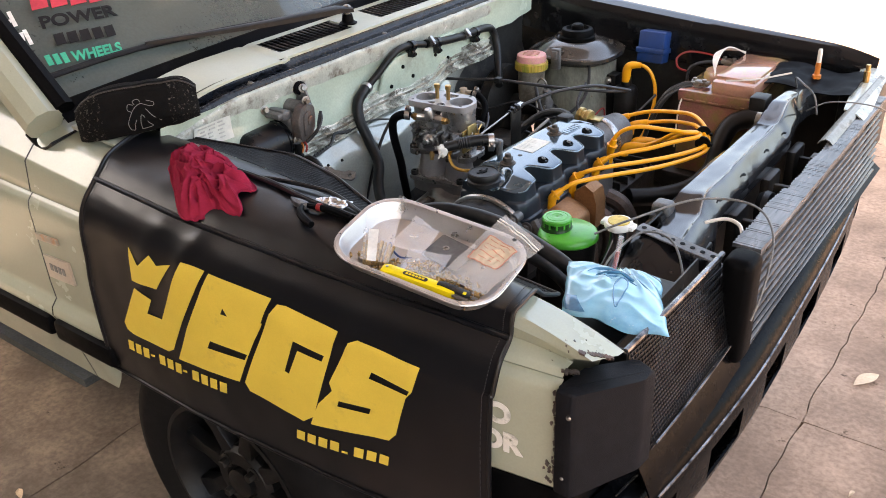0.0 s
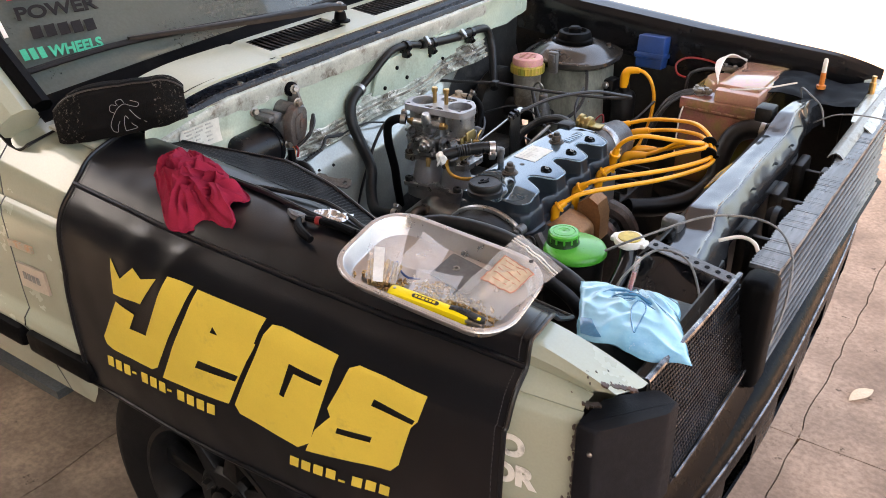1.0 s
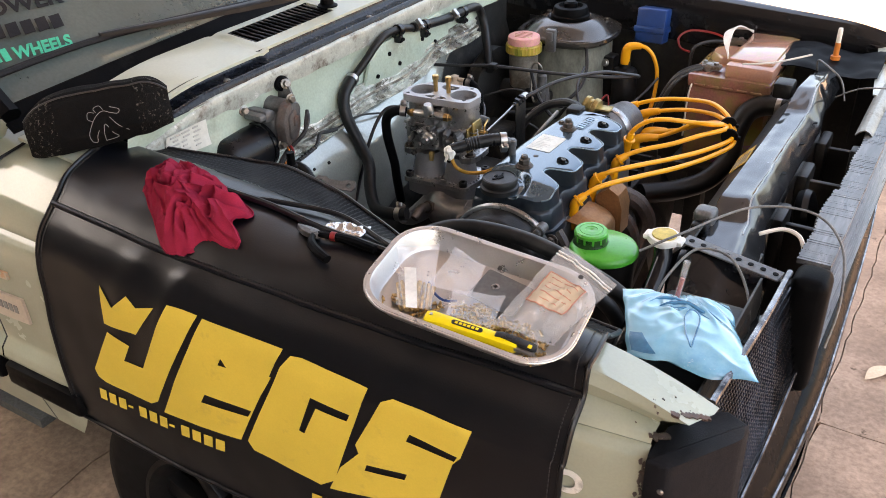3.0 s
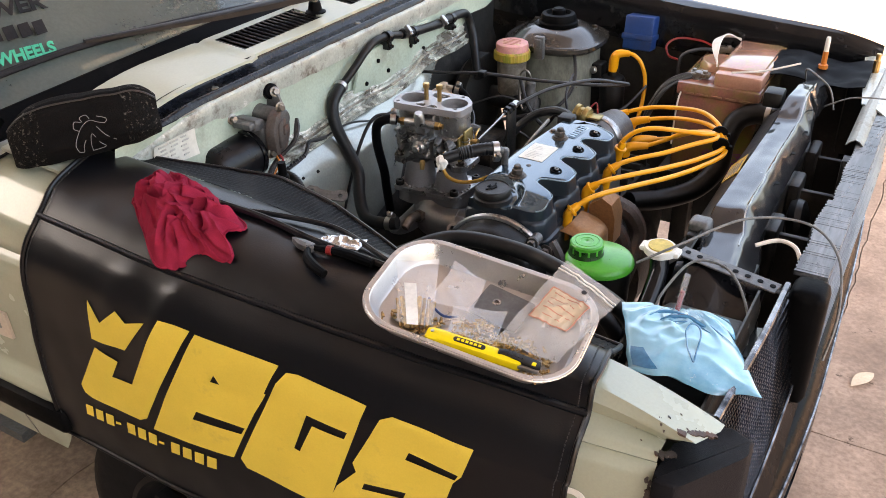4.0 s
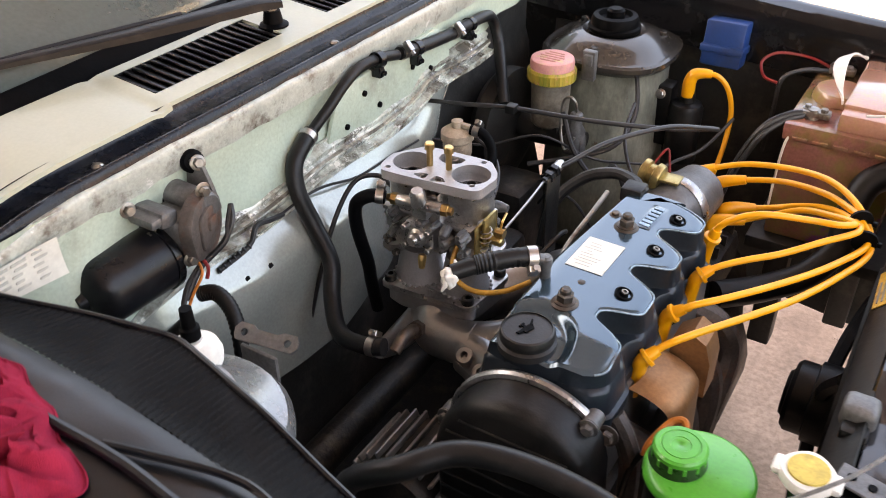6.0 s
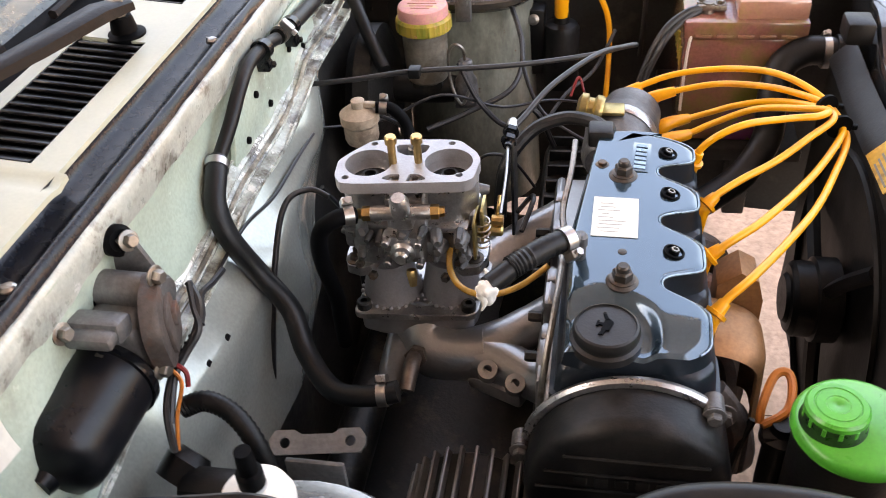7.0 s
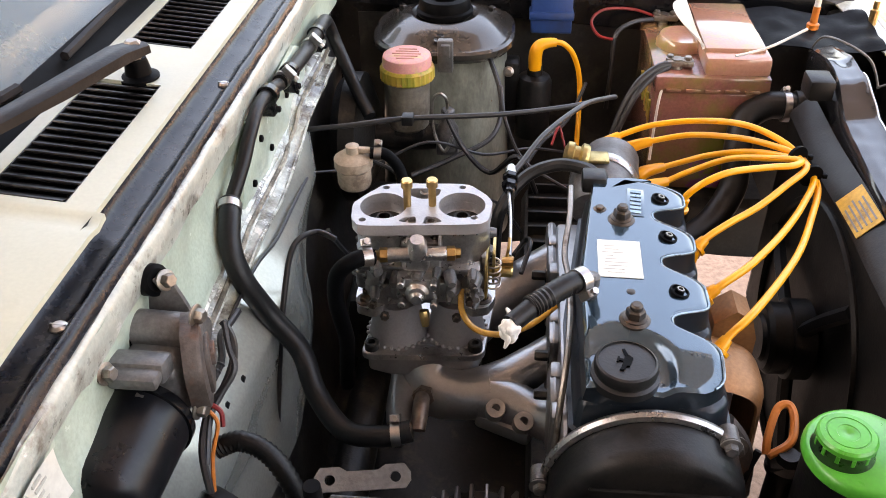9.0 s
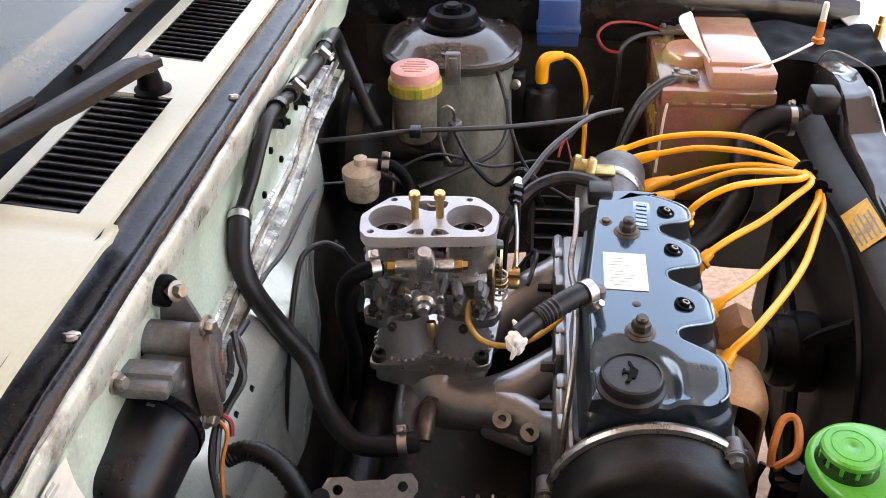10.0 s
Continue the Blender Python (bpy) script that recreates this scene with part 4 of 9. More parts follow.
sheet(bm, lambda u, v: fire_at((lerp(-0.435, -0.350, u) + 0.50) / 1.245, (0.915 - lerp(0.893, 0.850, v)) / 0.555) + Vector((0.0085, 0, 0)), 10, 6, 0.0)
st = part("firewall_label", bm, "label", firewall, "worn paper label with illegible lines")
bm = bmesh.new()
random.seed(8)
for k in range(5):
    for j in range(3):
        y0 = -0.428 + j * 0.024 + random.uniform(0, 0.006)
        z = 0.888 - k * 0.0075
        p = fire_at((y0 + 0.50) / 1.245, (0.915 - z) / 0.555)
        box(bm, p.x + 0.0080, p.x + 0.0100, y0, y0 + random.uniform(0.008, 0.02), z - 0.0014, z + 0.0014)
part("print_bar", bm, "faint_ink", st)

# ---- front end ----
nose = car
BP = [(0.425, 0.560), (0.440, 0.572), (0.470, 0.568), (0.486, 0.552), (0.492, 0.530), (0.492, 0.490), (0.490, 0.450), (0.484, 0.425), (0.470, 0.412), (0.440, 0.410)]


def bumper_at(u, v):
    k = v * (len(BP) - 1)
    i = min(int(k), len(BP) - 2)
    y = lerp(-0.62, 0.90, u)
    c = 0.045 * (abs(y - MID) / 0.76) ** 3
    return Vector((lerp(BP[i][0], BP[i + 1][0], k - i) - c - 0.003 - 0.03 * max(0.0, y + 0.1), y, lerp(BP[i][1], BP[i + 1][1], k - i) + 0.012 * clamp01((y - 0.1) / 0.6)))


bm = bmesh.new()
sheet(bm, bumper_at, 96, 18, 0.0)
holes = []
for f in bm.faces:
    c = f.calc_center_median()
    if 0.445 < c.z < 0.515 and c.x > 0.44 and (abs((c.y + 0.60) % 0.235 - 0.12) < 0.062):
        holes.append(f)
bmesh.ops.delete(bm, geom=holes, context="FACES")
bmesh.ops.recalc_face_normals(bm, faces=bm.faces)
bmesh.ops.solidify(bm, geom=bm.faces[:], thickness=0.004)
part("bumper_beam", bm, "bumper", nose, "scuffed black bumper beam with cut-outs", smooth=45)
# two bright tubes stand in for highlights along the beam's edges
bm = bmesh.new()
tube(bm, [bumper_at(u, 0.185) + Vector((0, 0, 0.001)) for u in np.linspace(0.06, 0.97, 24)], 0.0020, 6, 2)
tube(bm, [bumper_at(u, 0.40) + Vector((0.0005, 0, 0)) for u in np.linspace(0.10, 0.97, 24)], 0.0024, 6, 2)
part("bumper_highlight", bm, "bright_edge", nose, "bright highlight lines along the bumper")
bm = bmesh.new()
sheet(bm, lambda u, v: Vector((lerp(0.436, 0.466, v), lerp(-0.50, -0.15, u), lerp(0.621, 0.562, v) + 0.006 * math.sin(v * 3.1))), 16, 6, 0.003)
sheet(bm, lambda u, v: Vector((lerp(0.430, 0.462, v), lerp(-0.15, 0.80, u), lerp(0.588, 0.562, v))), 16, 6, 0.003)
part("valance", bm, "bumper", nose)
# padded corner block
bm = bmesh.new()
prism(bm, soften([(0.372, -0.604), (0.398, -0.605), (0.447, -0.508), (0.450, -0.476), (0.42, -0.464), (0.374, -0.52)], 3, 0.12), 0.612, 0.776, None, 0.005, 3)
for v in bm.verts:
    if v.co.z > 0.70:
        v.co.z += -0.020 * clamp01((v.co.y + 0.60) / 0.11) + 0.003 * noise.noise(v.co * 30)
    v.co.x += 0.003 * noise.noise(Vector((v.co.y * 20, v.co.z * 12, 0)))
pad = part("corner_pad", bm, "foam", nose, "black fabric pad over the headlamp corner")
bm = bmesh.new()
lathe(bm, [(0.0034, 0), (0.0034, 0.0015), (0.002, 0.0025)], (0.393, -0.6045, 0.742), (0.0, -1, 0), 14)
lathe(bm, [(0.0026, 0), (0.0026, 0.001), (0.0015, 0.002)], (0.386, -0.6045, 0.640), (0.0, -1, 0), 14)
pieces("rivet", bm, "steel", pad)
bm = bmesh.new()
box(bm, 0.20, 0.400, -0.596, -0.480, 0.44, 0.603, 0.012)
part("fender_closing_panel", bm, "rubber", nose)
# grime and torn edge where the pad meets the fender
random.seed(9)
bm = bmesh.new()
for k in range(70):
    z = random.uniform(0.612, 0.762)
    x = 0.371 - abs(random.gauss(0, 0.0028)) - (0.012 * random.random() if z < 0.65 else 0)
    r = random.uniform(0.0008, 0.0030)
    sec = body_section(x)[9:]
    y = float(np.interp(-z, [-q[1] for q in sec], [q[0] for q in sec])) - 0.0005
    pl = [(r * random.uniform(0.4, 1.3) * math.cos(a), 1.8 * r * random.uniform(0.4, 1.3) * math.sin(a)) for a in np.linspace(0, 6.283, 9)[:-1]]
    prism(bm, pl, -0.001, 0.0006, Matrix(((1, 0, 0, x), (0, 0, -1, y), (0, 1, 0, z), (0, 0, 0, 1))))
tagged(part("paint_chip", bm, "rust", fender, "brown grime along the fender's front edge"), kind="stuff")
# headlamp opening mesh
bm = bmesh.new()


def mesh_pt(a, b):
    return Vector((lerp(0.449, 0.418 - 0.012 * a * a, b), lerp(-0.180, -0.472, a), lerp(0.622, 0.768, b)))


for k in range(40):
    a = k / 39
    tube(bm, [mesh_pt(a, 0), mesh_pt(a + 0.01, 0.5), mesh_pt(a, 1)], 0.0011, 4, 2)
for k in range(26):
    b = k / 25
    tube(bm, [mesh_pt(0, b) + Vector((0.002 * (k % 2), 0, 0)), mesh_pt(0.33, b + 0.008), mesh_pt(0.66, b - 0.004), mesh_pt(1, b)], 0.0016, 4, 4)
part("headlamp_mesh", bm, "wire_mesh", nose, "black wire mesh over the empty headlamp opening")
bm = bmesh.new()
tube(bm, [(0.416, -0.165, 0.771), (0.414, -0.30, 0.772), (0.404, -0.475, 0.768)], 0.0045, 8)
part("mesh_rail", bm, "bright_edge", nose, "thin bright top rail")
bm = bmesh.new()
tube(bm, [(0.452, -0.18, 0.622), (0.453, -0.32, 0.622), (0.451, -0.46, 0.624)], 0.0022, 6)
part("mesh_rail", bm, "bright_edge", nose, "bright bottom rail")
bm = bmesh.new()
sheet(bm, lambda u, v: Vector((lerp(0.385, 0.40, v), lerp(-0.46, -0.18, u), lerp(0.76, 0.59, v))), 6, 4, 0.003)
part("headlamp_back", bm, "dark_body", nose)
# padded end of the grille
bm = bmesh.new()
box(bm, 0.420, 0.470, -0.182, -0.124, 0.585, 0.772, 0.014, None, 3)
part("grille_pad", bm, "rubber", nose, "black rubber block at the grille's end")
# grille: shell, slats and ribbed lip
bm = bmesh.new()
sheet(bm, lambda u, v: Vector((lerp(0.428, 0.438, v), lerp(-0.125, 0.70, u), lerp(0.760, 0.580, v))), 40, 8, 0.003)
grille = part("grille_shell", bm, "slat", nose)
for k in range(10):
    bm = bmesh.new()
    z = lerp(0.752, 0.600, k / 9)
    x = lerp(0.456, 0.464, k / 9)
    box(bm, -0.0040, 0.0014, -0.120, 0.695, -0.0009, 0.0009, 0.0006, pose(x, 0, z, 0, 12, 0), 2)
    part("slat", bm, "grille_grey", grille)
bm = bmesh.new()
n = 150
for k in range(n):
    y0 = lerp(-0.12, 0.70, k / n)
    j = 0.004 * noise.noise(Vector((y0 * 14, 0, 0))) + (0.008 if y0 < 0.12 else 0.0)
    zz = 0.0012 * noise.noise(Vector((y0 * 60, 3, 0))) + 0.0022 * noise.noise(Vector((y0 * 17, 8, 0)))
    box(bm, 0.424 - j + 0.0015 * (k % 2), 0.461 + 0.001 * noise.noise(Vector((y0 * 30, 0, 5))), y0, y0 + 0.00546, 0.762, 0.7700 + zz)
tagged(part("grille_lip", bm, "grille_grey", nose, "worn ribbed grille lip with a ragged edge", smooth=0), kind="stuff")
bm = bmesh.new()
for y0 in (0.02, 0.30, 0.60):
    box(bm, 0.412, 0.434, y0, y0 + 0.03, 0.62, 0.762, 0.003)
pieces("grille_bracket", bm, "dark_body", nose)

# far headlamp bucket
bm = bmesh.new()
box(bm, 0.36, 0.440, 0.70, 0.86, 0.60, 0.775, 0.012)
part("headlamp_box", bm, "dark_body", nose)

# radiator support bar
BARP = [(0.0, -0.050), (0.001, -0.006), (0.004, -0.001), (0.016, 0.001), (0.032, 0.002), (0.047, 0.004), (0.052, 0.0065), (0.055, 0.004), (0.066, -0.010), (0.078, -0.025), (0.081, -0.030), (0.082, -0.050)]


def bar_at(u, v):
    k = v * (len(BARP) - 1)
    i = min(int(k), len(BARP) - 2)
    y = lerp(-0.125, 0.64, u)
    px, pz = lerp(BARP[i][0], BARP[i + 1][0], k - i), lerp(BARP[i][1], BARP[i + 1][1], k - i)
    width = np.interp(y, [-0.125, -0.02, 0.02, 0.42, 0.50, 0.64], [1.25, 1.15, 1.0, 0.86, 0.66, 0.62])
    x0 = np.interp(y, [-0.125, 0.0, 0.28, 0.44, 0.52, 0.64], [0.268, 0.262, 0.268, 0.274, 0.282, 0.284])
    z0 = np.interp(y, [-0.125, -0.02, 0.03, 0.40, 0.47, 0.55, 0.64], [0.738, 0.745, 0.765, 0.772, 0.800, 0.800, 0.780])
    d = 0.0016 * noise.noise(Vector((y * 14, v * 4, 3))) + 0.0022 * noise.noise(Vector((y * 6, v * 2.5, 8))) + 0.0007 * noise.noise(Vector((y * 40, v * 9, 1)))
    return Vector((x0 + px * width, y, z0 + pz + d))


bm = bmesh.new()
sheet(bm, bar_at, 110, 44, 0.002)
bar = thing("radiator_support", (0.29, MID, 0.75), "dented grey black radiator support bar", "support bar")
part("bar", bm, "grey_paint", bar, smooth=30)
# thin bright tube stands in for the highlight on the ridge
bm = bmesh.new()
tube(bm, [bar_at(u, 6 / 11) + Vector((0.0016 * noise.noise(Vector((u * 26, 0, 2))), 0, 0.0004)) for u in np.linspace(0.09, 0.80, 50)], 0.0013, 6, 2)
part("highlight_ridge", bm, "steel", bar, "bright line for the sheen on the bar's ridge")
bm = bmesh.new()
for y in (0.05, 0.17, 0.30, 0.40):
    lathe(bm, [(0.005, 0), (0.005, 0.0015)], bar_at((y + 0.125) / 0.765, 0.75) + Vector((0, 0, 0.002)), seg=12)
pieces("bar_hole", bm, "rubber", bar)
# perforated strap and bracket at the near end
bm = bmesh.new()
M0 = Matrix.Translation((0.335, -0.135, 0.752)) @ Matrix.Rotation(radians(-10), 4, "Z") @ Matrix.Rotation(radians(3), 4, "Y")
box(bm, -0.08, 0.07, -0.014, 0.014, -0.0015, 0.0015, 0.001, M0, 1)
part("strap", bm, "cast_grey", bar, "perforated steel strap")
bm = bmesh.new()
for k in range(8):
    lathe(bm, [(0.0042, 0.0018), (0.0042, 0.0026)], M0 @ Vector((-0.068 + k * 0.0185, 0, 0)), M0.to_3x3() @ Vector((0, 0, 1)), 12)
pieces("strap_hole", bm, "rubber", bar)
bm = bmesh.new()
sheet(bm, lambda u, v: Vector((lerp(0.255, 0.385, u) + 0.01 * v, lerp(-0.12, -0.285, v), 0.745 - 0.10 * v ** 1.5 + 0.01 * math.sin(u * 6))), 8, 8, 0.002)
part("side_panel", bm, "black_paint", bar, "black sheet panel below the bar")
# far corner plates
bm = bmesh.new()
sheet(bm, lambda u, v: Vector((lerp(0.20, 0.40, u), lerp(0.63, 0.775, v), 0.782 + 0.006 * math.sin(u * 7) + 0.01 * v + 0.006 * noise.noise(Vector((u * 5, v * 4, 2))))), 24, 18, 0.002)
part("corner_plate", bm, "rubber", bar, "greasy dark corner plate")
bm = bmesh.new()
sheet(bm, lambda u, v: Vector((lerp(0.408, 0.438, v), lerp(0.36, 0.80, u), 0.768 + 0.012 * math.sin(v * 3) + 0.006 * u)), 16, 4, 0.002)
part("outer_rail", bm, "steel_tube", bar, "bare metal outer rail")
bm = bmesh.new()
sheet(bm, lambda u, v: Vector((0.405, 0.56, 0.776)).lerp(Vector((0.462, 0.52, 0.766)), v).lerp(Vector((0.372, 0.83, 0.786)).lerp(Vector((0.430, 0.85, 0.782)), v), u) + Vector((0, 0, 0.006 * math.sin(v * 3.1))), 16, 8, 0.003)
part("corner_panel", bm, "edge", bar, "scuffed pale corner panel")
pin = thing("locating_pin", (0.303, 0.722, 0.785), "orange sleeved brass pin on the far corner", "pin")
bm = bmesh.new()
lathe(bm, [(0.010, 0.785), (0.010, 0.793), (0.006, 0.795), (0.0058, 0.822)], (0.304, 0.712, 0), seg=12)
part("sleeve", bm, "orange", pin)
bm = bmesh.new()
lathe(bm, [(0.005, 0.822), (0.005, 0.848), (0.004, 0.853)], (0.304, 0.712, 0), seg=10)
part("tip", bm, "white_film", pin, "milky clear tip")
pin2 = thing("locating_pin", (0.405, 0.735, 0.78), "brass stud on the far outer rail", "pin")
bm = bmesh.new()
lathe(bm, [(0.007, 0.78), (0.007, 0.81), (0.005, 0.812), (0.005, 0.825)], (0.405, 0.735, 0), seg=10)
part("stud", bm, "brass", pin2)

# radiator, shroud and fans
rad = thing("radiator", (0.25, 0.13, 0.35), "black radiator with fan shroud behind the support bar", "radiator")
bm = bmesh.new()
box(bm, 0.268, 0.300, -0.14, 0.46, 0.30, 0.715, 0.004)
part("core", bm, "dark_body", rad)


def shroud_ok(y, z):
    return (y - 0.25) ** 2 + (z - 0.50) ** 2 > 0.204 ** 2


bm = bmesh.new()
sheet(bm, lambda u, v: Vector((0.240 - 0.006 * math.exp(-((v - 0.5) * 4) ** 2) * math.sin(u * 3.1), lerp(-0.14, 0.52, u), lerp(0.724, 0.29, v))), 150, 100, 0.0)
bmesh.ops.delete(bm, geom=[f for f in bm.faces if not shroud_ok(f.calc_center_median().y, f.calc_center_median().z)], context="FACES")
bmesh.ops.solidify(bm, geom=bm.faces[:], thickness=0.004)
shroud = part("shroud", bm, "shroud_dust", rad, "dusty black fan shroud with round opening", smooth=30)
bm = bmesh.new()
sheet(bm, lambda u, v: Vector((lerp(0.237, 0.266, v), lerp(-0.13, 0.52, u), 0.722 + 0.032 * v ** 0.8 + 0.002 * math.sin(u * 14))), 30, 6, 0.003)
part("shroud_top", bm, "plastic", rad, "dusty sloping shroud top")
bm = bmesh.new()
lathe(bm, [(0.200, 0.022), (0.200, -0.004), (0.203, -0.008), (0.208, -0.008), (0.211, -0.004), (0.211, 0.0)], (0.240, 0.25, 0.50), (1, 0, 0), 64)
part("fan_ring", bm, "shroud_dust", rad)
bm = bmesh.new()
lathe(bm, [(0.0, -0.046), (0.030, -0.046), (0.034, -0.041), (0.044, -0.040), (0.050, -0.034), (0.050, -0.012), (0.056, -0.010), (0.056, 0.018), (0.04, 0.024)], (0.215, 0.225, 0.530), (1, 0, 0), 32)
part("fan_motor", bm, "plastic", rad, "black fan motor")
bm = bmesh.new()
for a in (128, 20, 250):
    d = Vector((0, math.cos(radians(a)), math.sin(radians(a))))
    tube(bm, [Vector((0.215, 0.225, 0.53)) + d * 0.05, Vector((0.222, 0.235, 0.52)) + d * 0.12, Vector((0.236, 0.25, 0.50)) + d * 0.204], 0.010, 6)
pieces("motor_strut", bm, "plastic", rad)
bm = bmesh.new()
for k in range(7):
    q = Matrix.Translation((0.262, 0.25, 0.50)) @ Matrix.Rotation(radians(k * 360 / 7), 4, "X") @ Matrix.Rotation(radians(90), 4, "Y")
    prism(bm, [(-0.020, 0.03), (0.020, 0.03), (0.042, 0.185), (-0.030, 0.190)], -0.001, 0.001, q)
pieces("fan_blade", bm, "plastic", rad)
bm = bmesh.new()
box(bm, -0.019, 0.019, -0.040, 0.040, 0, 0.0012, 0, pose(0.2505, 0.222, 0.7425, 0, -48, 2))
st = part("caution_label", bm, "caution", rad, "yellow caution sticker with dark bars")
bm = bmesh.new()
for k in range(5):
    box(bm, -0.015 + k * 0.0065, -0.0125 + k * 0.0065, -0.032, 0.015 + 0.004 * (k % 3), 0.0012, 0.0018, 0, pose(0.2505, 0.222, 0.7425, 0, -48, 2))
part("print_bar", bm, "ink", st)


# ---- engine ----
def holed_plate(bm, outline, holes, h0, h1, m=None):
    """A plate with round or shaped holes right through it."""
    from mathutils.geometry import tessellate_polygon
    loops = [outline] + holes
    flat = [p for lp in loops for p in lp]
    tris = tessellate_polygon([[Vector((x, y, 0)) for x, y in lp] for lp in loops])
    lo = [bm.verts.new((x, y, h0)) for x, y in flat]
    hi = [bm.verts.new((x, y, h1)) for x, y in flat]
    for t in tris:
        for vs in ((lo[t[0]], lo[t[1]], lo[t[2]]), (hi[t[2]], hi[t[1]], hi[t[0]])):
            if len(set(vs)) == 3:
                bm.faces.new(vs)
    k = 0
    for lp in loops:
        n = len(lp)
        for i in range(n):
            a, b = k + i, k + (i + 1) % n
            bm.faces.new((lo[a], lo[b], hi[b], hi[a]))
        k += n
    if m is not None:
        bmesh.ops.transform(bm, matrix=m, verts=lo + hi)
    return bm


def ring2(cx, cy, r, n=24, sx=1.0, sy=1.0):
    return [(cx + r * sx * math.cos(2 * math.pi * i / n), cy + r * sy * math.sin(2 * math.pi * i / n)) for i in range(n)]


engine = thing("engine", (-0.03, 0.05, 0.3), "transverse four cylinder engine with steel blue valve cover", "engine")
NOTCH = (-0.046, 0.052, 0.142, 0.232)


def notch(y, w=0.021):
    return max(math.exp(-abs((y - c) / w) ** 3) for c in NOTCH)


def deck_z(x, y):
    z = 0.777 - 0.004 * clamp01((-0.075 - x) / 0.025) ** 2
    z -= 0.006 * clamp01((x + 0.016) / 0.046) ** 1.6
    d = math.hypot(x + 0.062, y + 0.110)
    low = clamp01((0.054 - d) / 0.016)
    low = max(low, clamp01((-0.074 - y) / 0.02) * clamp01((-0.02 - x) / 0.02))
    z -= 0.012 * low * low * (3 - 2 * low)
    s = clamp01((-0.085 - y) / 0.043)
    z -= 0.012 * s * s * (3 - 2 * s) * clamp01((x + 0.06) / 0.05)
    return z


def cover_rim():
    """Top outline and flange outline, point by point, seen from above."""
    out = []
    for i in range(110):
        y = lerp(-0.128, 0.222, i / 109)
        corner = 0.020 * (1 - clamp01((y + 0.128) / 0.022)) ** 2 + 0.030 * (1 - clamp01((0.222 - y) / 0.03)) ** 2
        out.append(((0.030 - 0.042 * notch(y) - corner, y), (0.044 - 0.012 * notch(y, 0.02) - corner * 0.8, y + (-0.008 if i < 6 else 0))))
    for i in range(1, 14):
        t = i / 14
        out.append(((lerp(0.0, -0.072, t), 0.222 + 0.004 * math.sin(t * 3.1)), (lerp(0.012, -0.084, t), 0.236)))
    for i in range(50):
        y = lerp(0.222, -0.128, i / 49)
        x = np.interp(y, [-0.128, 0.03, 0.222], [-0.098, -0.099, -0.076])
        out.append(((x, y), (x - 0.013, y * 1.03)))
    for i in range(1, 20):
        t = i / 20
        out.append(((lerp(-0.098, 0.010, t), -0.128 - 0.004 * math.sin(t * 3.1)), (lerp(-0.111, 0.022, t), -0.140)))
    return out


bm = bmesh.new()
rim = cover_rim()
levels = []
for kind in range(8):
    ring = []
    for (tx, ty), (fx, fy) in rim:
        zt = deck_z(tx, ty)
        d = math.hypot(fx - tx, fy - ty)
        if kind == 0:
            p = (fx, fy, 0.698)
        elif kind == 1:
            p = (fx, fy, 0.710)
        elif kind == 2:
            p = (lerp(fx, tx, 0.0045 / d), lerp(fy, ty, 0.0045 / d), 0.7120)
        elif kind == 3:
            p = (lerp(fx, tx, 0.0075 / d), lerp(fy, ty, 0.0075 / d), min(0.7385, zt - 0.014))
        elif kind == 4:
            p = (lerp(fx, tx, 0.0105 / d), lerp(fy, ty, 0.0105 / d), min(0.7425, zt - 0.011))
        elif kind == 5:
            p = (lerp(fx, tx, 1 - 0.0028 / d), lerp(fy, ty, 1 - 0.0028 / d), min(0.7440, zt - 0.008))
        elif kind == 6:
            p = (tx, ty, zt - 0.0028)
        else:
            p = (lerp(tx, -0.05, 0.05), lerp(ty, 0.05, 0.02), zt)
        ring.append(bm.verts.new(p))
    levels.append(ring)
for k in range(1, 25):
    ring = []
    for (tx, ty), _ in rim:
        sy = min(max(ty, -0.105), 0.20)
        x, y = lerp(lerp(tx, -0.05, 0.05), -0.055, k / 24), lerp(lerp(ty, 0.05, 0.02), sy, k / 24)
        ring.append(bm.verts.new((x, y, deck_z(x, y))))
    levels.append(ring)
for a, b in zip(levels, levels[1:]):
    for i in range(len(rim)):
        j = (i + 1) % len(rim)
        bm.faces.new((a[i], a[j], b[j], b[i]))
bmesh.ops.remove_doubles(bm, verts=bm.verts, dist=0.00005)
bm.normal_update()
# low and steep faces get a darker blue that stands in for shade
skirt = bmesh.new()
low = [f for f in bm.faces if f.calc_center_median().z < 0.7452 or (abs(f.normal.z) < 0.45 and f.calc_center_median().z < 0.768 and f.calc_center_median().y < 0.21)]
made = {}
for f in low:
    for v in f.verts:
        if v not in made:
            made[v] = skirt.verts.new(v.co)
    skirt.faces.new([made[v] for v in f.verts])
bmesh.ops.delete(bm, geom=low, context="FACES")
cover = part("valve_cover", bm, "cover", engine, "steel blue pressed valve cover with scalloped edge", smooth=48)
part("skirt", skirt, "cover_shaded", cover, "skirt below the deck, shade put into its blue", smooth=40)
bm = bmesh.new()
tube(bm, [(tx, ty, deck_z(tx, ty) - 0.0018) for (tx, ty), _ in rim[2:108]], 0.0014, 6, 1)
part("bright_edge", bm, "cover_edge", cover, "pale line along the deck edge", smooth=60)
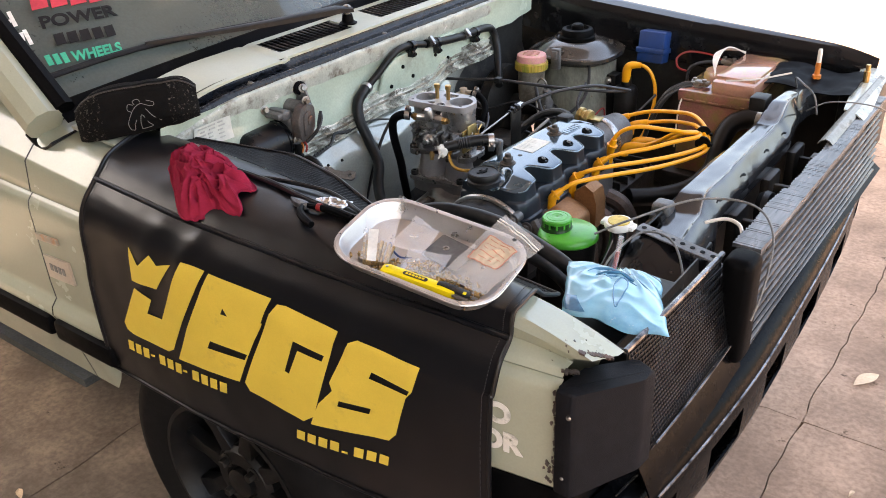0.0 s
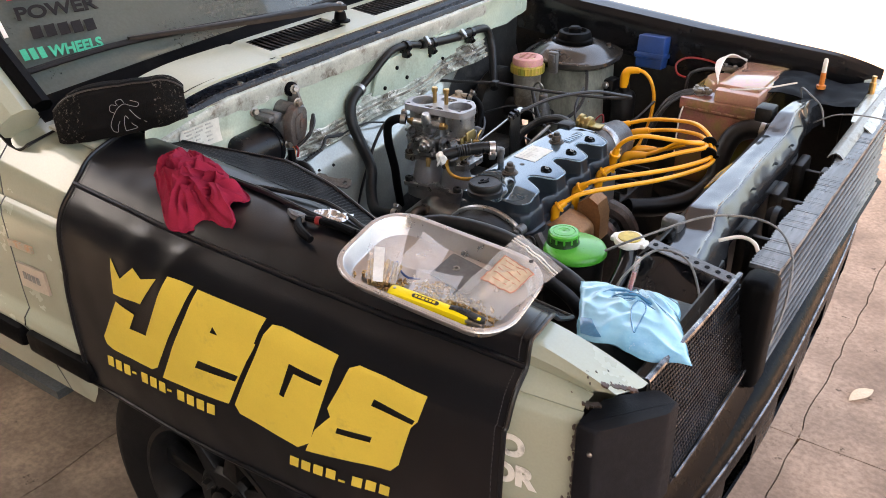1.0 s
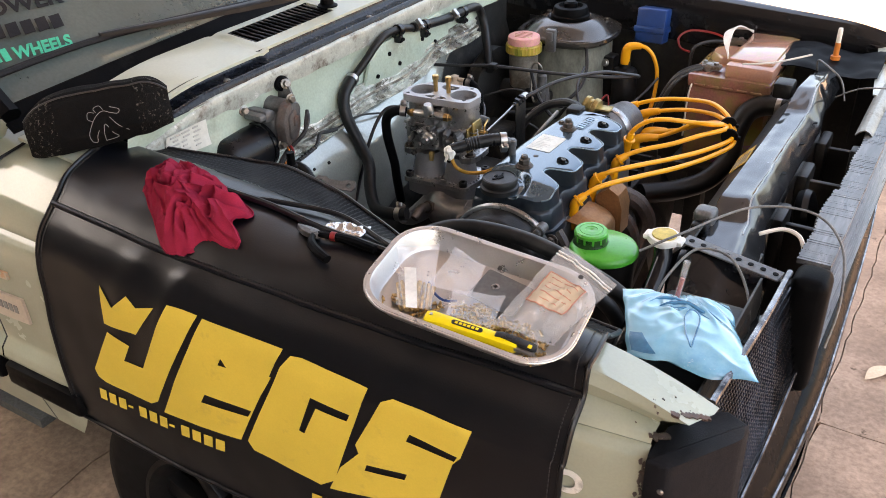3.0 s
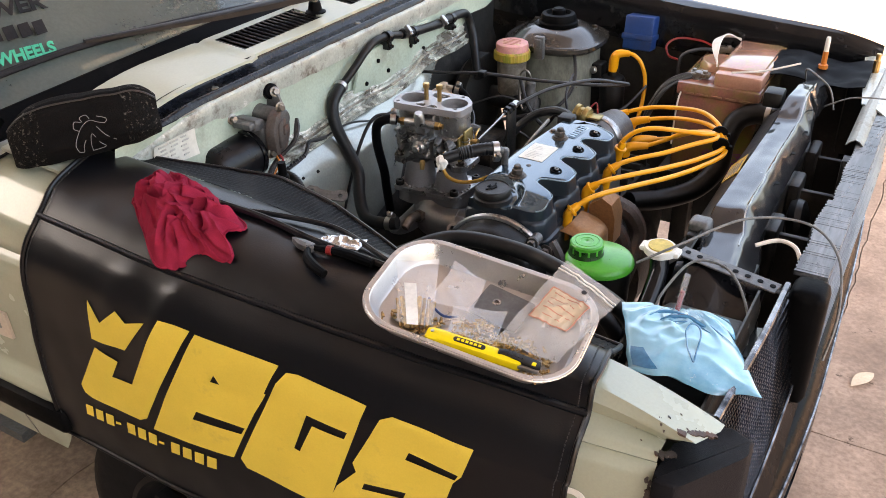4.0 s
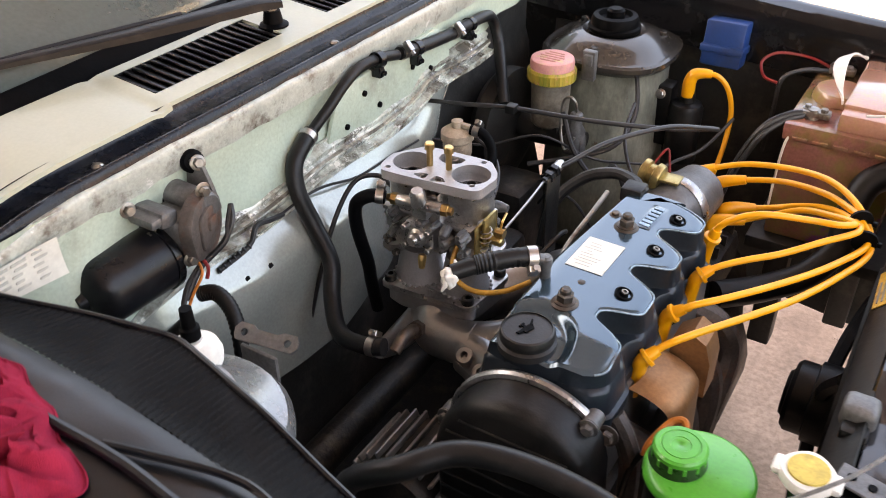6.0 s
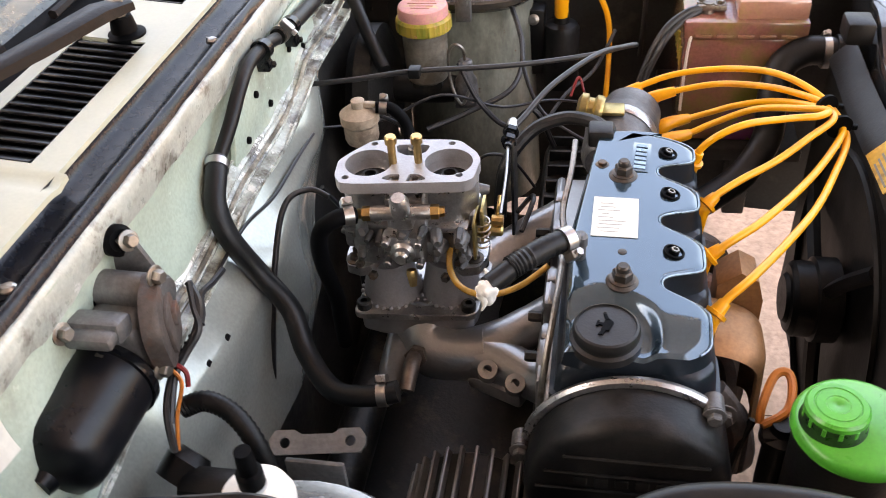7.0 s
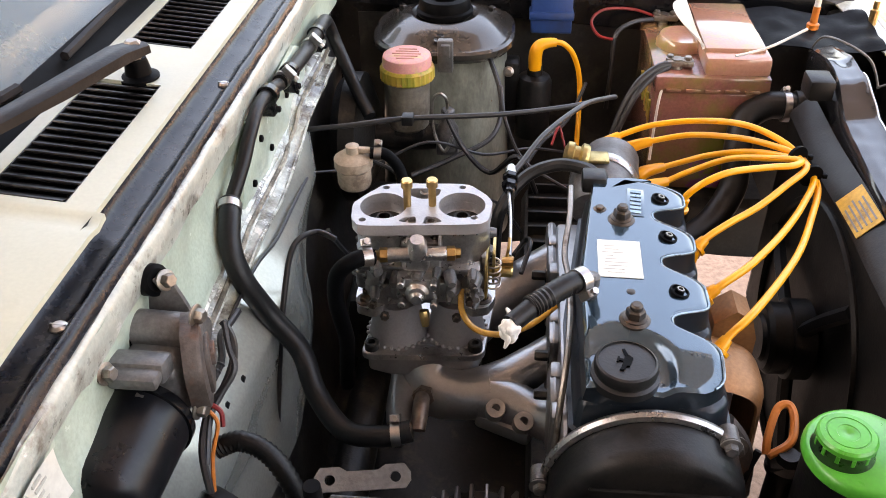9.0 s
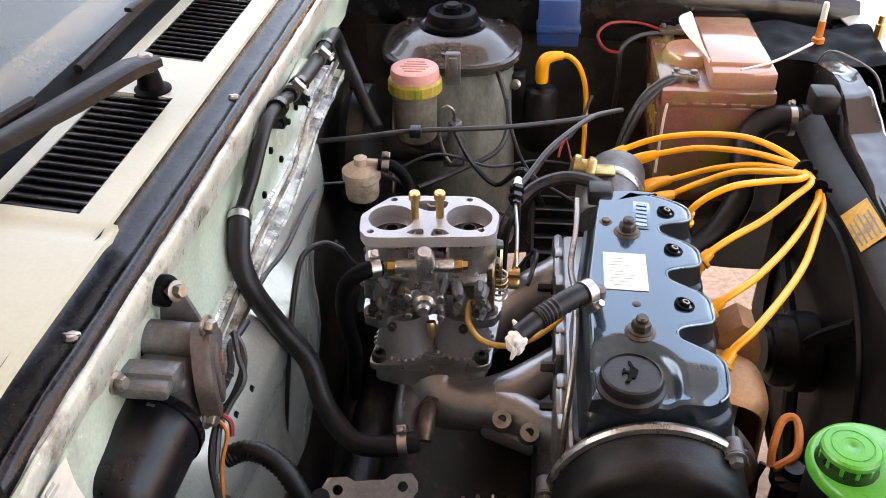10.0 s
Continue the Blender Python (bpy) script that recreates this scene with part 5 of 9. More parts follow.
for y, z in ((-0.048, 0.777), (0.129, 0.777)):
    bm = bmesh.new()
    lathe(bm, [(0.0155, 0), (0.0155, 0.002), (0.012, 0.0045)], (-0.049, y, z - 0.0015), seg=22)
    hexbolt(bm, (-0.049, y, z + 0.002), r=0.0098, h=0.012, washer=1.28)
    lathe(bm, [(0.0062, 0.012), (0.0062, 0.018), (0.0045, 0.020)], (-0.049, y, z), seg=14)
    part("cover_bolt", bm, "bolt_brown", cover)
for y in (0.0, 0.098, 0.177):
    bm = bmesh.new()
    z = deck_z(0.0, y)
    lathe(bm, [(0.0105, -0.004), (0.0105, 0.0022), (0.0085, 0.003), (0.0080, 0.0004), (0.0052, 0.0004), (0.0050, 0.004), (0.0024, 0.0042), (0.0024, 0.001)], (0.0, y, z), (0.25, 0, 1), 20)
    part("grommet", bm, "rubber", cover)
    bm = bmesh.new()
    lathe(bm, [(0.0042, 0.001), (0.0042, 0.0052), (0.0026, 0.0054), (0.0026, 0.003)], (0.0, y, z), (0.25, 0, 1), 6)
    pieces("socket_bolt", bm, "steel_tube", cover)
bm = bmesh.new()
hexbolt(bm, (-0.072, 0.150, 0.776), r=0.0052, h=0.005, washer=1.5)
lathe(bm, [(0.0045, 0), (0.0045, 0.0015), (0.003, 0.002)], (-0.049, -0.004, 0.776), seg=14)
pieces("small_bolt", bm, "bolt_brown", cover)
bm = bmesh.new()
box(bm, -0.0232, 0.0232, -0.0335, 0.0335, 0, 0.0007, 0, pose(-0.0565, 0.052, 0.7773, 0, 0, -1.5))
lab = part("cover_label", bm, "label", cover, "white paper label with illegible lines", smooth=0)
bm = bmesh.new()
random.seed(3)
for k in range(9):
    x0, w = -0.019, random.uniform(0.012, 0.030)
    box(bm, x0 + random.uniform(0, 0.006), x0 + w, 0.022 - k * 0.006, 0.0228 - k * 0.006, 0.0007, 0.0010, 0, pose(-0.0565, 0.052, 0.7773, 0, 0, -1.5))
part("print_bar", bm, "faint_ink", lab, smooth=0)
bm = bmesh.new()
box(bm, -0.0105, 0.0105, -0.030, 0.030, 0, 0.0022, 0.0012, pose(-0.030, 0.166, 0.7760, 0, 3, -5), 2)
em = part("embossed_bar", bm, "cover", cover, "raised plain name bar")
bm = bmesh.new()
for k in range(6):
    box(bm, -0.0065, 0.0065, -0.025 + k * 0.0088, -0.019 + k * 0.0088, 0.0022, 0.0032, 0.0003, pose(-0.030, 0.166, 0.7760, 0, 3, -5), 1)
pieces("raised_block", bm, "cover_edge", em)
# filler cap
bm = bmesh.new()
lathe(bm, [(0.032, 0.758), (0.032, 0.766), (0.0285, 0.768), (0.0295, 0.770), (0.0300, 0.776), (0.0285, 0.780), (0.0265, 0.7812), (0.0262, 0.7795), (0.0, 0.7799)], (-0.062, -0.112, 0), seg=48)
cap = part("filler_cap", bm, "cap_black", engine, "black plastic oil filler cap with moulded symbol")
bm = bmesh.new()
CM = pose(-0.062, -0.112, 0.7797, 0, 0, 75)
prism(bm, [(-0.007, -0.004), (0.005, -0.005), (0.008, 0.000), (0.004, 0.003), (-0.007, 0.003)], 0, 0.0016, CM)
prism(bm, [(0.006, -0.001), (0.015, 0.005), (0.014, 0.007), (0.005, 0.002)], 0, 0.0016, CM)
prism(bm, [(-0.013, 0.000), (-0.007, -0.001), (-0.007, 0.002), (-0.014, 0.004)], 0, 0.0016, CM)
box(bm, -0.002, 0.001, 0.003, 0.007, 0, 0.0016, 0, CM)
box(bm, -0.004, 0.003, 0.007, 0.009, 0, 0.0016, 0, CM)
part("cap_symbol", bm, "rubber", cap, smooth=0)
# head, block and sump
bm = bmesh.new()
box(bm, -0.116, 0.038, -0.135, 0.238, 0.585, 0.697, 0.006)
for y in (-0.09, -0.03, 0.06, 0.15, 0.21):
    box(bm, -0.126, -0.112, y - 0.012, y + 0.012, 0.60, 0.69, 0.004)
part("cylinder_head", bm, "alloy_dirty", engine, "oily aluminium cylinder head")
bm = bmesh.new()
box(bm, -0.105, 0.05, -0.13, 0.25, 0.30, 0.586, 0.012)
box(bm, -0.14, -0.09, -0.10, 0.20, 0.36, 0.50, 0.01)
part("block", bm, "iron", engine)
bm = bmesh.new()
tube(bm, [(-0.104, 0.20, 0.775), (-0.106, 0.15, 0.765), (-0.112, 0.10, 0.748), (-0.108, 0.06, 0.742), (-0.108, 0.0, 0.742), (-0.112, -0.06, 0.735), (-0.118, -0.10, 0.70), (-0.122, -0.12, 0.64)], 0.0035, 8)
part("side_pipe", bm, "steel_tube", engine, "thin steel pipe along the cover")
bm = bmesh.new()
hexbolt(bm, (-0.128, 0.155, 0.672), (-1, 0, 0), 0.006, 0.018)
hexbolt(bm, (-0.128, 0.10, 0.655), (-1, 0, 0), 0.006, 0.018)
hexbolt(bm, (-0.126, 0.005, 0.675), (-1, 0, 0), 0.006, 0.016)
hexbolt(bm, (-0.126, -0.04, 0.660), (-1, 0, 0), 0.006, 0.016)
hexbolt(bm, (-0.126, 0.21, 0.66), (-1, 0, 0), 0.006, 0.014)
pieces("head_bolt", bm, "iron", engine)
# timing cover with bright band
TC = (-0.032, -0.143, 0.642)
bm = bmesh.new()
poly = [(0.098 * math.cos(a), 0.103 * math.sin(a)) for a in np.linspace(math.radians(38), math.radians(192), 40)] + [(-0.092, -0.22), (-0.045, -0.30), (0.045, -0.30), (0.080, -0.20), (0.086, -0.02), (0.084, 0.035)]
TM = Matrix.Translation(TC) @ Matrix(((1, 0, 0, 0), (0, 0, -1, 0), (0, 1, 0, 0), (0, 0, 0, 1)))
prism(bm, poly, 0.0, 0.056, TM, 0.016, 4)
tcover = part("timing_cover", bm, "plastic", engine, "black ribbed timing belt cover", smooth=40)
bm = bmesh.new()
for k in range(7):
    w = math.sqrt(max(0.0, 0.088 ** 2 - (0.062 - k * 0.022) ** 2)) if k < 3 else 0.086
    box(bm, -w, w, 0.062 - k * 0.022 - 0.0016, 0.062 - k * 0.022 + 0.0016, 0.055, 0.0585, 0.001, TM, 1)
pieces("rib", bm, "plastic", tcover)
bm = bmesh.new()
for k in range(6):
    box(bm, -0.052 + k * 0.018, -0.040 + k * 0.018, 0.024, 0.035, 0.055, 0.0575, 0.0008, TM, 1)
pieces("raised_block", bm, "plastic", tcover, "raised moulded bars")
bm = bmesh.new()
arc = [TM @ Vector((0.100 * math.cos(a), 0.105 * math.sin(a), 0.004)) for a in np.linspace(math.radians(50), math.radians(174), 20)]
tube(bm, arc, 0.0058, 8, 3)
part("bright_band", bm, "alloy", engine, "bright alloy backing band")
bm = bmesh.new()
for a, d in ((52, 0.106), (90, 0.110), (173, 0.104)):
    p = TM @ Vector((d * math.cos(radians(a)), d * math.sin(radians(a)), 0.0))
    if a != 90:
        lathe(bm, [(0.0095, -0.004), (0.0095, 0.014), (0.007, 0.016)], p, (0, -1, 0), 18)
        hexbolt(bm, p + Vector((0, -0.016, 0)), (0, -1, 0), 0.007, 0.008)
pieces("cover_lug", bm, "cast_grey", engine)
# intake manifold
bm = bmesh.new()
tube(bm, [(-0.262, 0.055, 0.655), (-0.262, 0.042, 0.632), (-0.252, 0.012, 0.616), (-0.222, -0.002, 0.616), (-0.188, 0.000, 0.620)], [0.046, 0.043, 0.038, 0.030, 0.030], 22)
tube(bm, [(-0.205, -0.002, 0.618), (-0.170, 0.014, 0.624), (-0.138, 0.036, 0.634), (-0.110, 0.046, 0.645)], [0.029, 0.027, 0.023, 0.026], 20)
tube(bm, [(-0.205, -0.002, 0.618), (-0.165, -0.014, 0.616), (-0.132, -0.034, 0.618), (-0.108, -0.048, 0.625)], [0.029, 0.027, 0.023, 0.026], 20)
tube(bm, [(-0.258, 0.06, 0.625), (-0.225, 0.115, 0.618), (-0.17, 0.170, 0.634), (-0.112, 0.200, 0.648)], [0.040, 0.034, 0.030, 0.038], 18)
tube(bm, [(-0.285, 0.02, 0.615), (-0.288, -0.03, 0.612), (-0.284, -0.065, 0.622), (-0.282, -0.085, 0.635)], [0.022, 0.018, 0.014, 0.013], 12)
manifold = part("intake_manifold", bm, "alloy_dirty", engine, "oily cast intake manifold", smooth=60)
bm = bmesh.new()
for x, y, z in ((-0.182, -0.040, 0.635), (-0.151, -0.054, 0.632)):
    lathe(bm, [(0.013, -0.050), (0.0115, -0.012), (0.0105, 0.0), (0.0048, 0.0005), (0.0045, -0.010)], (x, y, z), (0.05, -0.55, 0.83), 20)
box(bm, -0.200, -0.132, -0.046, -0.004, 0.592, 0.612, 0.006, Matrix.Translation((-0.166, -0.02, 0.6)) @ Matrix.Rotation(radians(-24), 4, "Z") @ Matrix.Translation((0.166, 0.02, -0.6)))
pieces("boss", bm, "alloy_dirty", manifold)
bm = bmesh.new()
tube(bm, [(-0.262, -0.004, 0.622), (-0.264, -0.030, 0.634), (-0.263, -0.054, 0.640), (-0.264, -0.075, 0.630)], [0.010, 0.0085, 0.009, 0.008], 14)
lathe(bm, [(0.0125, -0.005), (0.0125, 0.005)], (-0.263, -0.026, 0.632), (0, -0.9, 0.4), 6)
pieces("elbow_fitting", bm, "brass_elbow", manifold)
bm = bmesh.new()
for y, w in ((0.046, 0.034), (-0.048, 0.034), (0.200, 0.058)):
    box(bm, -0.128, -0.114, y - w, y + w, 0.605, 0.688, 0.008)
pieces("port_flange", bm, "alloy_dirty", manifold)
# exhaust side
bm = bmesh.new()
sheet(bm, lambda u, v: Vector((0.046 + 0.050 * math.sin(min(1.0, v * 2.6) * 1.5708) - 0.010 * (2 * u - 1) ** 4 + 0.006 * v, lerp(-0.055, 0.030, u), 0.704 - 0.13 * v ** 1.6 - 0.008 * (2 * u - 1) ** 4)), 16, 18, 0.003)
shield = part("heat_shield", bm, "copper", engine, "copper brown heat shield over the exhaust", smooth=50)
bm = bmesh.new()
prism(bm, [(0.052, 0.640), (0.052, 0.708), (0.074, 0.726), (0.092, 0.716), (0.100, 0.690), (0.100, 0.640)], -0.034, -0.076, Matrix(((1, 0, 0, 0), (0, 0, -1, 0), (0, 1, 0, 0), (0, 0, 0, 1))), 0.003)
part("fold", bm, "copper", shield, "raised folded end of the shield")
bm = bmesh.new()
for y in (-0.05, 0.05, 0.14, 0.22):
    tube(bm, [(0.030, y, 0.62), (0.070, y + 0.005, 0.60), (0.085, y, 0.54), (0.08, 0.08, 0.44)], 0.019, 10)
pieces("exhaust_manifold", bm, "rust", engine, "rusty exhaust runners")
# breather hose on the cover
bm = bmesh.new()
lathe(bm, [(0.0062, 0.770), (0.0062, 0.790), (0.0075, 0.792), (0.0075, 0.802), (0.005, 0.805)], (-0.090, -0.014, 0), seg=16)
tube(bm, [(-0.090, -0.014, 0.798), (-0.098, -0.021, 0.803), (-0.108, -0.030, 0.805)], 0.0064, 12)
part("breather_stub", bm, "cast_grey", engine)
breather = thing("breather_hose", (-0.13, -0.05, 0.80), "short black ribbed breather hose with taped end", "hose")
bm = bmesh.new()
tube(bm, [(-0.098, -0.020, 0.804), (-0.118, -0.037, 0.806), (-0.140, -0.057, 0.804), (-0.152, -0.068, 0.802)], 0.0118, 16, 9, 0.09)
tube(bm, [(-0.146, -0.062, 0.803), (-0.158, -0.075, 0.800), (-0.170, -0.088, 0.797)], 0.0098, 14)
part("hose", bm, "hose", breather)
clamp_band("hose_clamp", (-0.103, -0.025, 0.8045), (-0.70, -0.62, 0.05), 0.0122, breather, 0.011)
bm = bmesh.new()
random.seed(2)
bmesh.ops.create_icosphere(bm, subdivisions=4, radius=1.0)
for v in bm.verts:
    q = v.co.copy()
    r = 0.0098 + 0.0045 * (abs(noise.noise(q * 1.3)) - 0.2) + 0.0007 * noise.noise(q * 3.0)
    v.co = Vector((-0.171, -0.091, 0.792)) + Vector((q.x * r, q.y * r * 0.85, q.z * r * 1.35))
for a, b in (((0.000, 0.008, 0.004), (-0.004, 0.018, 0.012)), ((-0.002, -0.004, 0.0), (-0.004, -0.010, -0.014))):
    o = Vector((-0.171, -0.091, 0.792))
    tube(bm, [o + Vector(a), o + (Vector(a) + Vector(b)) / 2 + Vector((0.002, 0, 0.001)), o + Vector(b)], [0.0045, 0.0032, 0.0012], 6, 3)
part("tape_end", bm, "white_cap", breather, "crumpled white tape", smooth=60)
# plugs' boots and leads
leads = thing("ignition_leads", (0.10, 0.2, 0.74), "orange yellow spark plug leads bundled with black ties", "ignition leads")
PLUG = [(0.040, -0.030, 0.719), (0.038, 0.055, 0.724), (0.042, 0.148, 0.722), (0.033, 0.226, 0.728)]
WAY = [
    [(-0.060, 0.420, 0.707), (-0.021, 0.430, 0.726), (0.026, 0.435, 0.742), (0.088, 0.428, 0.754), (0.140, 0.392, 0.768), (0.181, 0.352, 0.766), (0.207, 0.315, 0.753), (0.215, 0.277, 0.740), (0.191, 0.209, 0.738), (0.159, 0.133, 0.743), (0.122, 0.067, 0.748), (0.079, 0.004, 0.748), (0.055, -0.016, 0.735), PLUG[0]],
    [(-0.016, 0.430, 0.703), (0.025, 0.432, 0.717), (0.080, 0.430, 0.730), (0.136, 0.395, 0.746), (0.170, 0.350, 0.760), (0.192, 0.322, 0.762), (0.211, 0.290, 0.749), (0.185, 0.230, 0.745), (0.145, 0.161, 0.747), (0.096, 0.093, 0.749), (0.061, 0.063, 0.742), PLUG[1]],
    [(0.010, 0.403, 0.680), (0.036, 0.420, 0.678), (0.070, 0.430, 0.684), (0.105, 0.418, 0.704), (0.145, 0.378, 0.734), (0.180, 0.325, 0.758), (0.197, 0.285, 0.766), (0.162, 0.242, 0.762), (0.124, 0.207, 0.752), (0.086, 0.179, 0.745), (0.058, 0.160, 0.735), PLUG[2]],
    [(0.005, 0.360, 0.680), (0.036, 0.372, 0.682), (0.075, 0.378, 0.700), (0.120, 0.355, 0.735), (0.165, 0.315, 0.760), (0.190, 0.292, 0.771), (0.175, 0.268, 0.777), (0.145, 0.260, 0.778), (0.093, 0.235, 0.784), (0.061, 0.225, 0.774), (0.041, 0.225, 0.753), PLUG[3]],
]
for w in WAY:
    bm = bmesh.new()
    tube(bm, w, 0.0044, 10, 8)
    lead = part("lead", bm, "wire", leads, smooth=60)
    bm = bmesh.new()
    p, d = Vector(w[-1]), (Vector(w[-2]) - Vector(w[-1])).normalized()
    tube(bm, [p - Vector((0.006, 0, 0.05)), p - Vector((0.002, 0, 0.012)), p + d * 0.002, p + d * 0.022], [0.0085, 0.0085, 0.0088, 0.0062], 12)
    lathe(bm, [(0.0075, 0), (0.0115, 0.001), (0.0115, 0.005), (0.0075, 0.006)], p + d * 0.004, d, 18)
    part("plug_boot", bm, "wire", lead, smooth=50)
    bm = bmesh.new()
    q, e = Vector(w[0]), (Vector(w[1]) - Vector(w[0])).normalized()
    tube(bm, [q - Vector((0.004, 0, 0.022)), q - Vector((0.002, 0, 0.006)), q + e * 0.014, q + e * 0.042], [0.0105, 0.0108, 0.0092, 0.0068], 12)
    part("cap_boot", bm, "wire", lead, smooth=50)
for c, ax, r in (((0.194, 0.318, 0.762), (0.5, -1, 0), 0.0140), ((0.206, 0.288, 0.752), (0.2, -1, -0.1), 0.0145)):
    bm = bmesh.new()
    lathe(bm, [(r, -0.002), (r + 0.0012, -0.002), (r + 0.0012, 0.002), (r, 0.002)], c, ax, 20)
    box(bm, c[0] + r, c[0] + r + 0.006, c[1] - 0.003, c[1] + 0.003, c[2] - 0.003, c[2] + 0.003, 0.001)
    part("cable_tie", bm, "rubber", leads)
# distributor
dist = thing("distributor", (-0.06, 0.30, 0.70), "grey distributor with brass capped end on the engine", "distributor")
bm = bmesh.new()
lathe(bm, [(0.030, -0.06), (0.040, -0.045), (0.046, -0.01), (0.046, 0.03), (0.043, 0.036), (0.040, 0.066), (0.030, 0.070)], (-0.050, 0.290, 0.712), (0.25, 1, 0.10), 30)
part("body", bm, "cast_grey", dist)
bm = bmesh.new()
lathe(bm, [(0.0475, 0.000), (0.0485, 0.002), (0.0485, 0.014), (0.0475, 0.016)], (-0.050, 0.290, 0.712), (0.25, 1, 0.10), 30)
part("band", bm, "alloy", dist)
bm = bmesh.new()
lathe(bm, [(0.018, 0.0), (0.020, 0.004), (0.020, 0.010), (0.015, 0.013), (0.015, 0.020), (0.019, 0.022), (0.019, 0.030), (0.010, 0.034)], (-0.074, 0.286, 0.757), (-1, 0.1, 0.15), 22)
box(bm, -0.082, -0.046, 0.272, 0.300, 0.758, 0.763, 0.002)
part("vacuum_unit", bm, "zinc", dist, "yellow zinc vacuum unit")
bm = bmesh.new()
lathe(bm, [(0.014, -0.012), (0.014, 0.004), (0.011, 0.007)], (-0.072, 0.225, 0.775), (0, 0, 1), 18)
tube(bm, [(-0.072, 0.228, 0.775), (-0.085, 0.245, 0.775), (-0.12, 0.26, 0.770), (-0.16, 0.25, 0.755), (-0.19, 0.22, 0.72), (-0.195, 0.2, 0.66)], 0.0085, 10)
box(bm, -0.090, -0.060, 0.206, 0.236, 0.762, 0.7835, 0.004)
part("vent_hose", bm, "hose", engine, "black hose at the cover's far corner")
dist.location += Vector((0.0, 0.050, -0.020))
# alternator fins and bracket plate
alt = thing("alternator", (-0.19, -0.16, 0.52), "grey finned alternator low in the bay", "alternator")
bm = bmesh.new()
lathe(bm, [(0.03, -0.07), (0.062, -0.06), (0.068, -0.05), (0.068, 0.04), (0.05, 0.055), (0.02, 0.06)], (-0.19, -0.14, 0.50), (0, 1, 0), 30)
part("housing", bm, "iron", alt)
bm = bmesh.new()
for k in range(15):
    a = radians(10 + k * 13)
    c = Vector((-0.19, -0.14, 0.50)) + Vector((math.cos(a), 0, math.sin(a))) * 0.070
    box(bm, -0.006, 0.006, -0.045, 0.045, -0.002, 0.002, 0.001, Matrix.Translation(c) @ Matrix.Rotation(-a, 4, "Y"), 1)
pieces("fin", bm, "alloy_dirty", alt)
plate_b = thing("bracket_plate", (-0.28, -0.275, 0.72), "grey steel bracket plate with two holes", "bracket")
bm = bmesh.new()
holed_plate(bm, [(-0.048, -0.006), (-0.044, -0.012), (0.044, -0.012), (0.050, -0.004), (0.050, 0.004), (0.044, 0.013), (0.024, 0.013), (0.016, 0.008), (-0.016, 0.008), (-0.024, 0.013), (-0.044, 0.013), (-0.050, 0.004)],
            [ring2(-0.034, 0.0, 0.0055, 16), ring2(0.034, 0.0, 0.0055, 16)], -0.0025, 0.0025, pose(-0.281, -0.272, 0.787, 32, 0, 9) @ Matrix.Scale(0.76, 4))
box(bm, -0.306, -0.258, -0.287, -0.282, 0.66, 0.779, 0.002)
part("plate", bm, "cast_grey", plate_b)

# gearbox, subframe and other dark lumps below
gear = thing("gearbox", (-0.06, 0.45, 0.3), "greasy dark gearbox beside the engine", "gearbox")
bm = bmesh.new()
lathe(bm, [(0.12, -0.20), (0.15, -0.18), (0.15, -0.05), (0.12, 0.02), (0.09, 0.16), (0.07, 0.19)], (-0.06, 0.44, 0.42), (0, 1, 0), 28)
box(bm, -0.16, 0.02, 0.30, 0.52, 0.50, 0.585, 0.02)
for k in range(5):
    box(bm, -0.15, 0.01, 0.33 + k * 0.04, 0.336 + k * 0.04, 0.56, 0.60, 0.002)
pieces("case_section", bm, "iron", gear)
# added sheet that hides the bright ground so the gaps stay dark
shield_u = thing("bay_floor_fill", (-0.26, 0.14, 0.30), "black sheet added under the bay to keep it dark", "splash shield")
bm = bmesh.new()
sheet(bm, lambda u, v: Vector((lerp(-0.53, -0.02, u), lerp(-0.43, 0.72, v), 0.30 + 0.02 * math.sin(u * 6) + 0.015 * math.sin(v * 11))), 12, 16, 0.003)
part("shield", bm, "iron", shield_u)
sub = thing("crossmember", (0.0, MID, 0.22), "dark steel crossmember under the engine", "crossmember")
bm = bmesh.new()
box(bm, -0.42, -0.30, -0.40, 0.70, 0.20, 0.28, 0.015)
box(bm, 0.30, 0.38, -0.44, 0.72, 0.22, 0.30, 0.012)
pieces("rail", bm, "dark_body", sub)
rack = thing("steering_rack", (-0.36, 0.1, 0.42), "dark steering rack and pipes across the firewall", "steering rack")
bm = bmesh.new()
tube(bm, [(-0.37, -0.36, 0.42), (-0.37, 0.1, 0.42), (-0.37, 0.6, 0.42)], 0.028, 12)
part("tube", bm, "iron", rack)
bm = bmesh.new()
box(bm, -0.40, -0.31, 0.36, 0.46, 0.44, 0.62, 0.015)
part("valve_body", bm, "iron", rack)
bm = bmesh.new()
box(bm, -0.40, -0.28, 0.20, 0.34, 0.46, 0.58, 0.02)
part("gear_housing", bm, "iron", rack)

# ---- carburettor ----
CX, CY = -0.267, 0.047
carb = thing("carburettor", (CX, CY, 0.67), "twin choke cast aluminium carburettor with brass studs", "carburettor")
outline = [(-0.328, 0.004), (-0.206, 0.016), (-0.197, 0.024), (-0.194, 0.058), (-0.201, 0.072), (-0.222, 0.094), (-0.312, 0.088), (-0.330, 0.064), (-0.341, 0.046), (-0.338, 0.018)]


bores = [(-0.308, 0.044), (-0.226, 0.051)]
small = [(-0.326, 0.016), (-0.212, 0.028), (-0.310, 0.080), (-0.228, 0.086), (-0.284, 0.018), (-0.250, 0.021), (-0.268, 0.072)]
bm = bmesh.new()
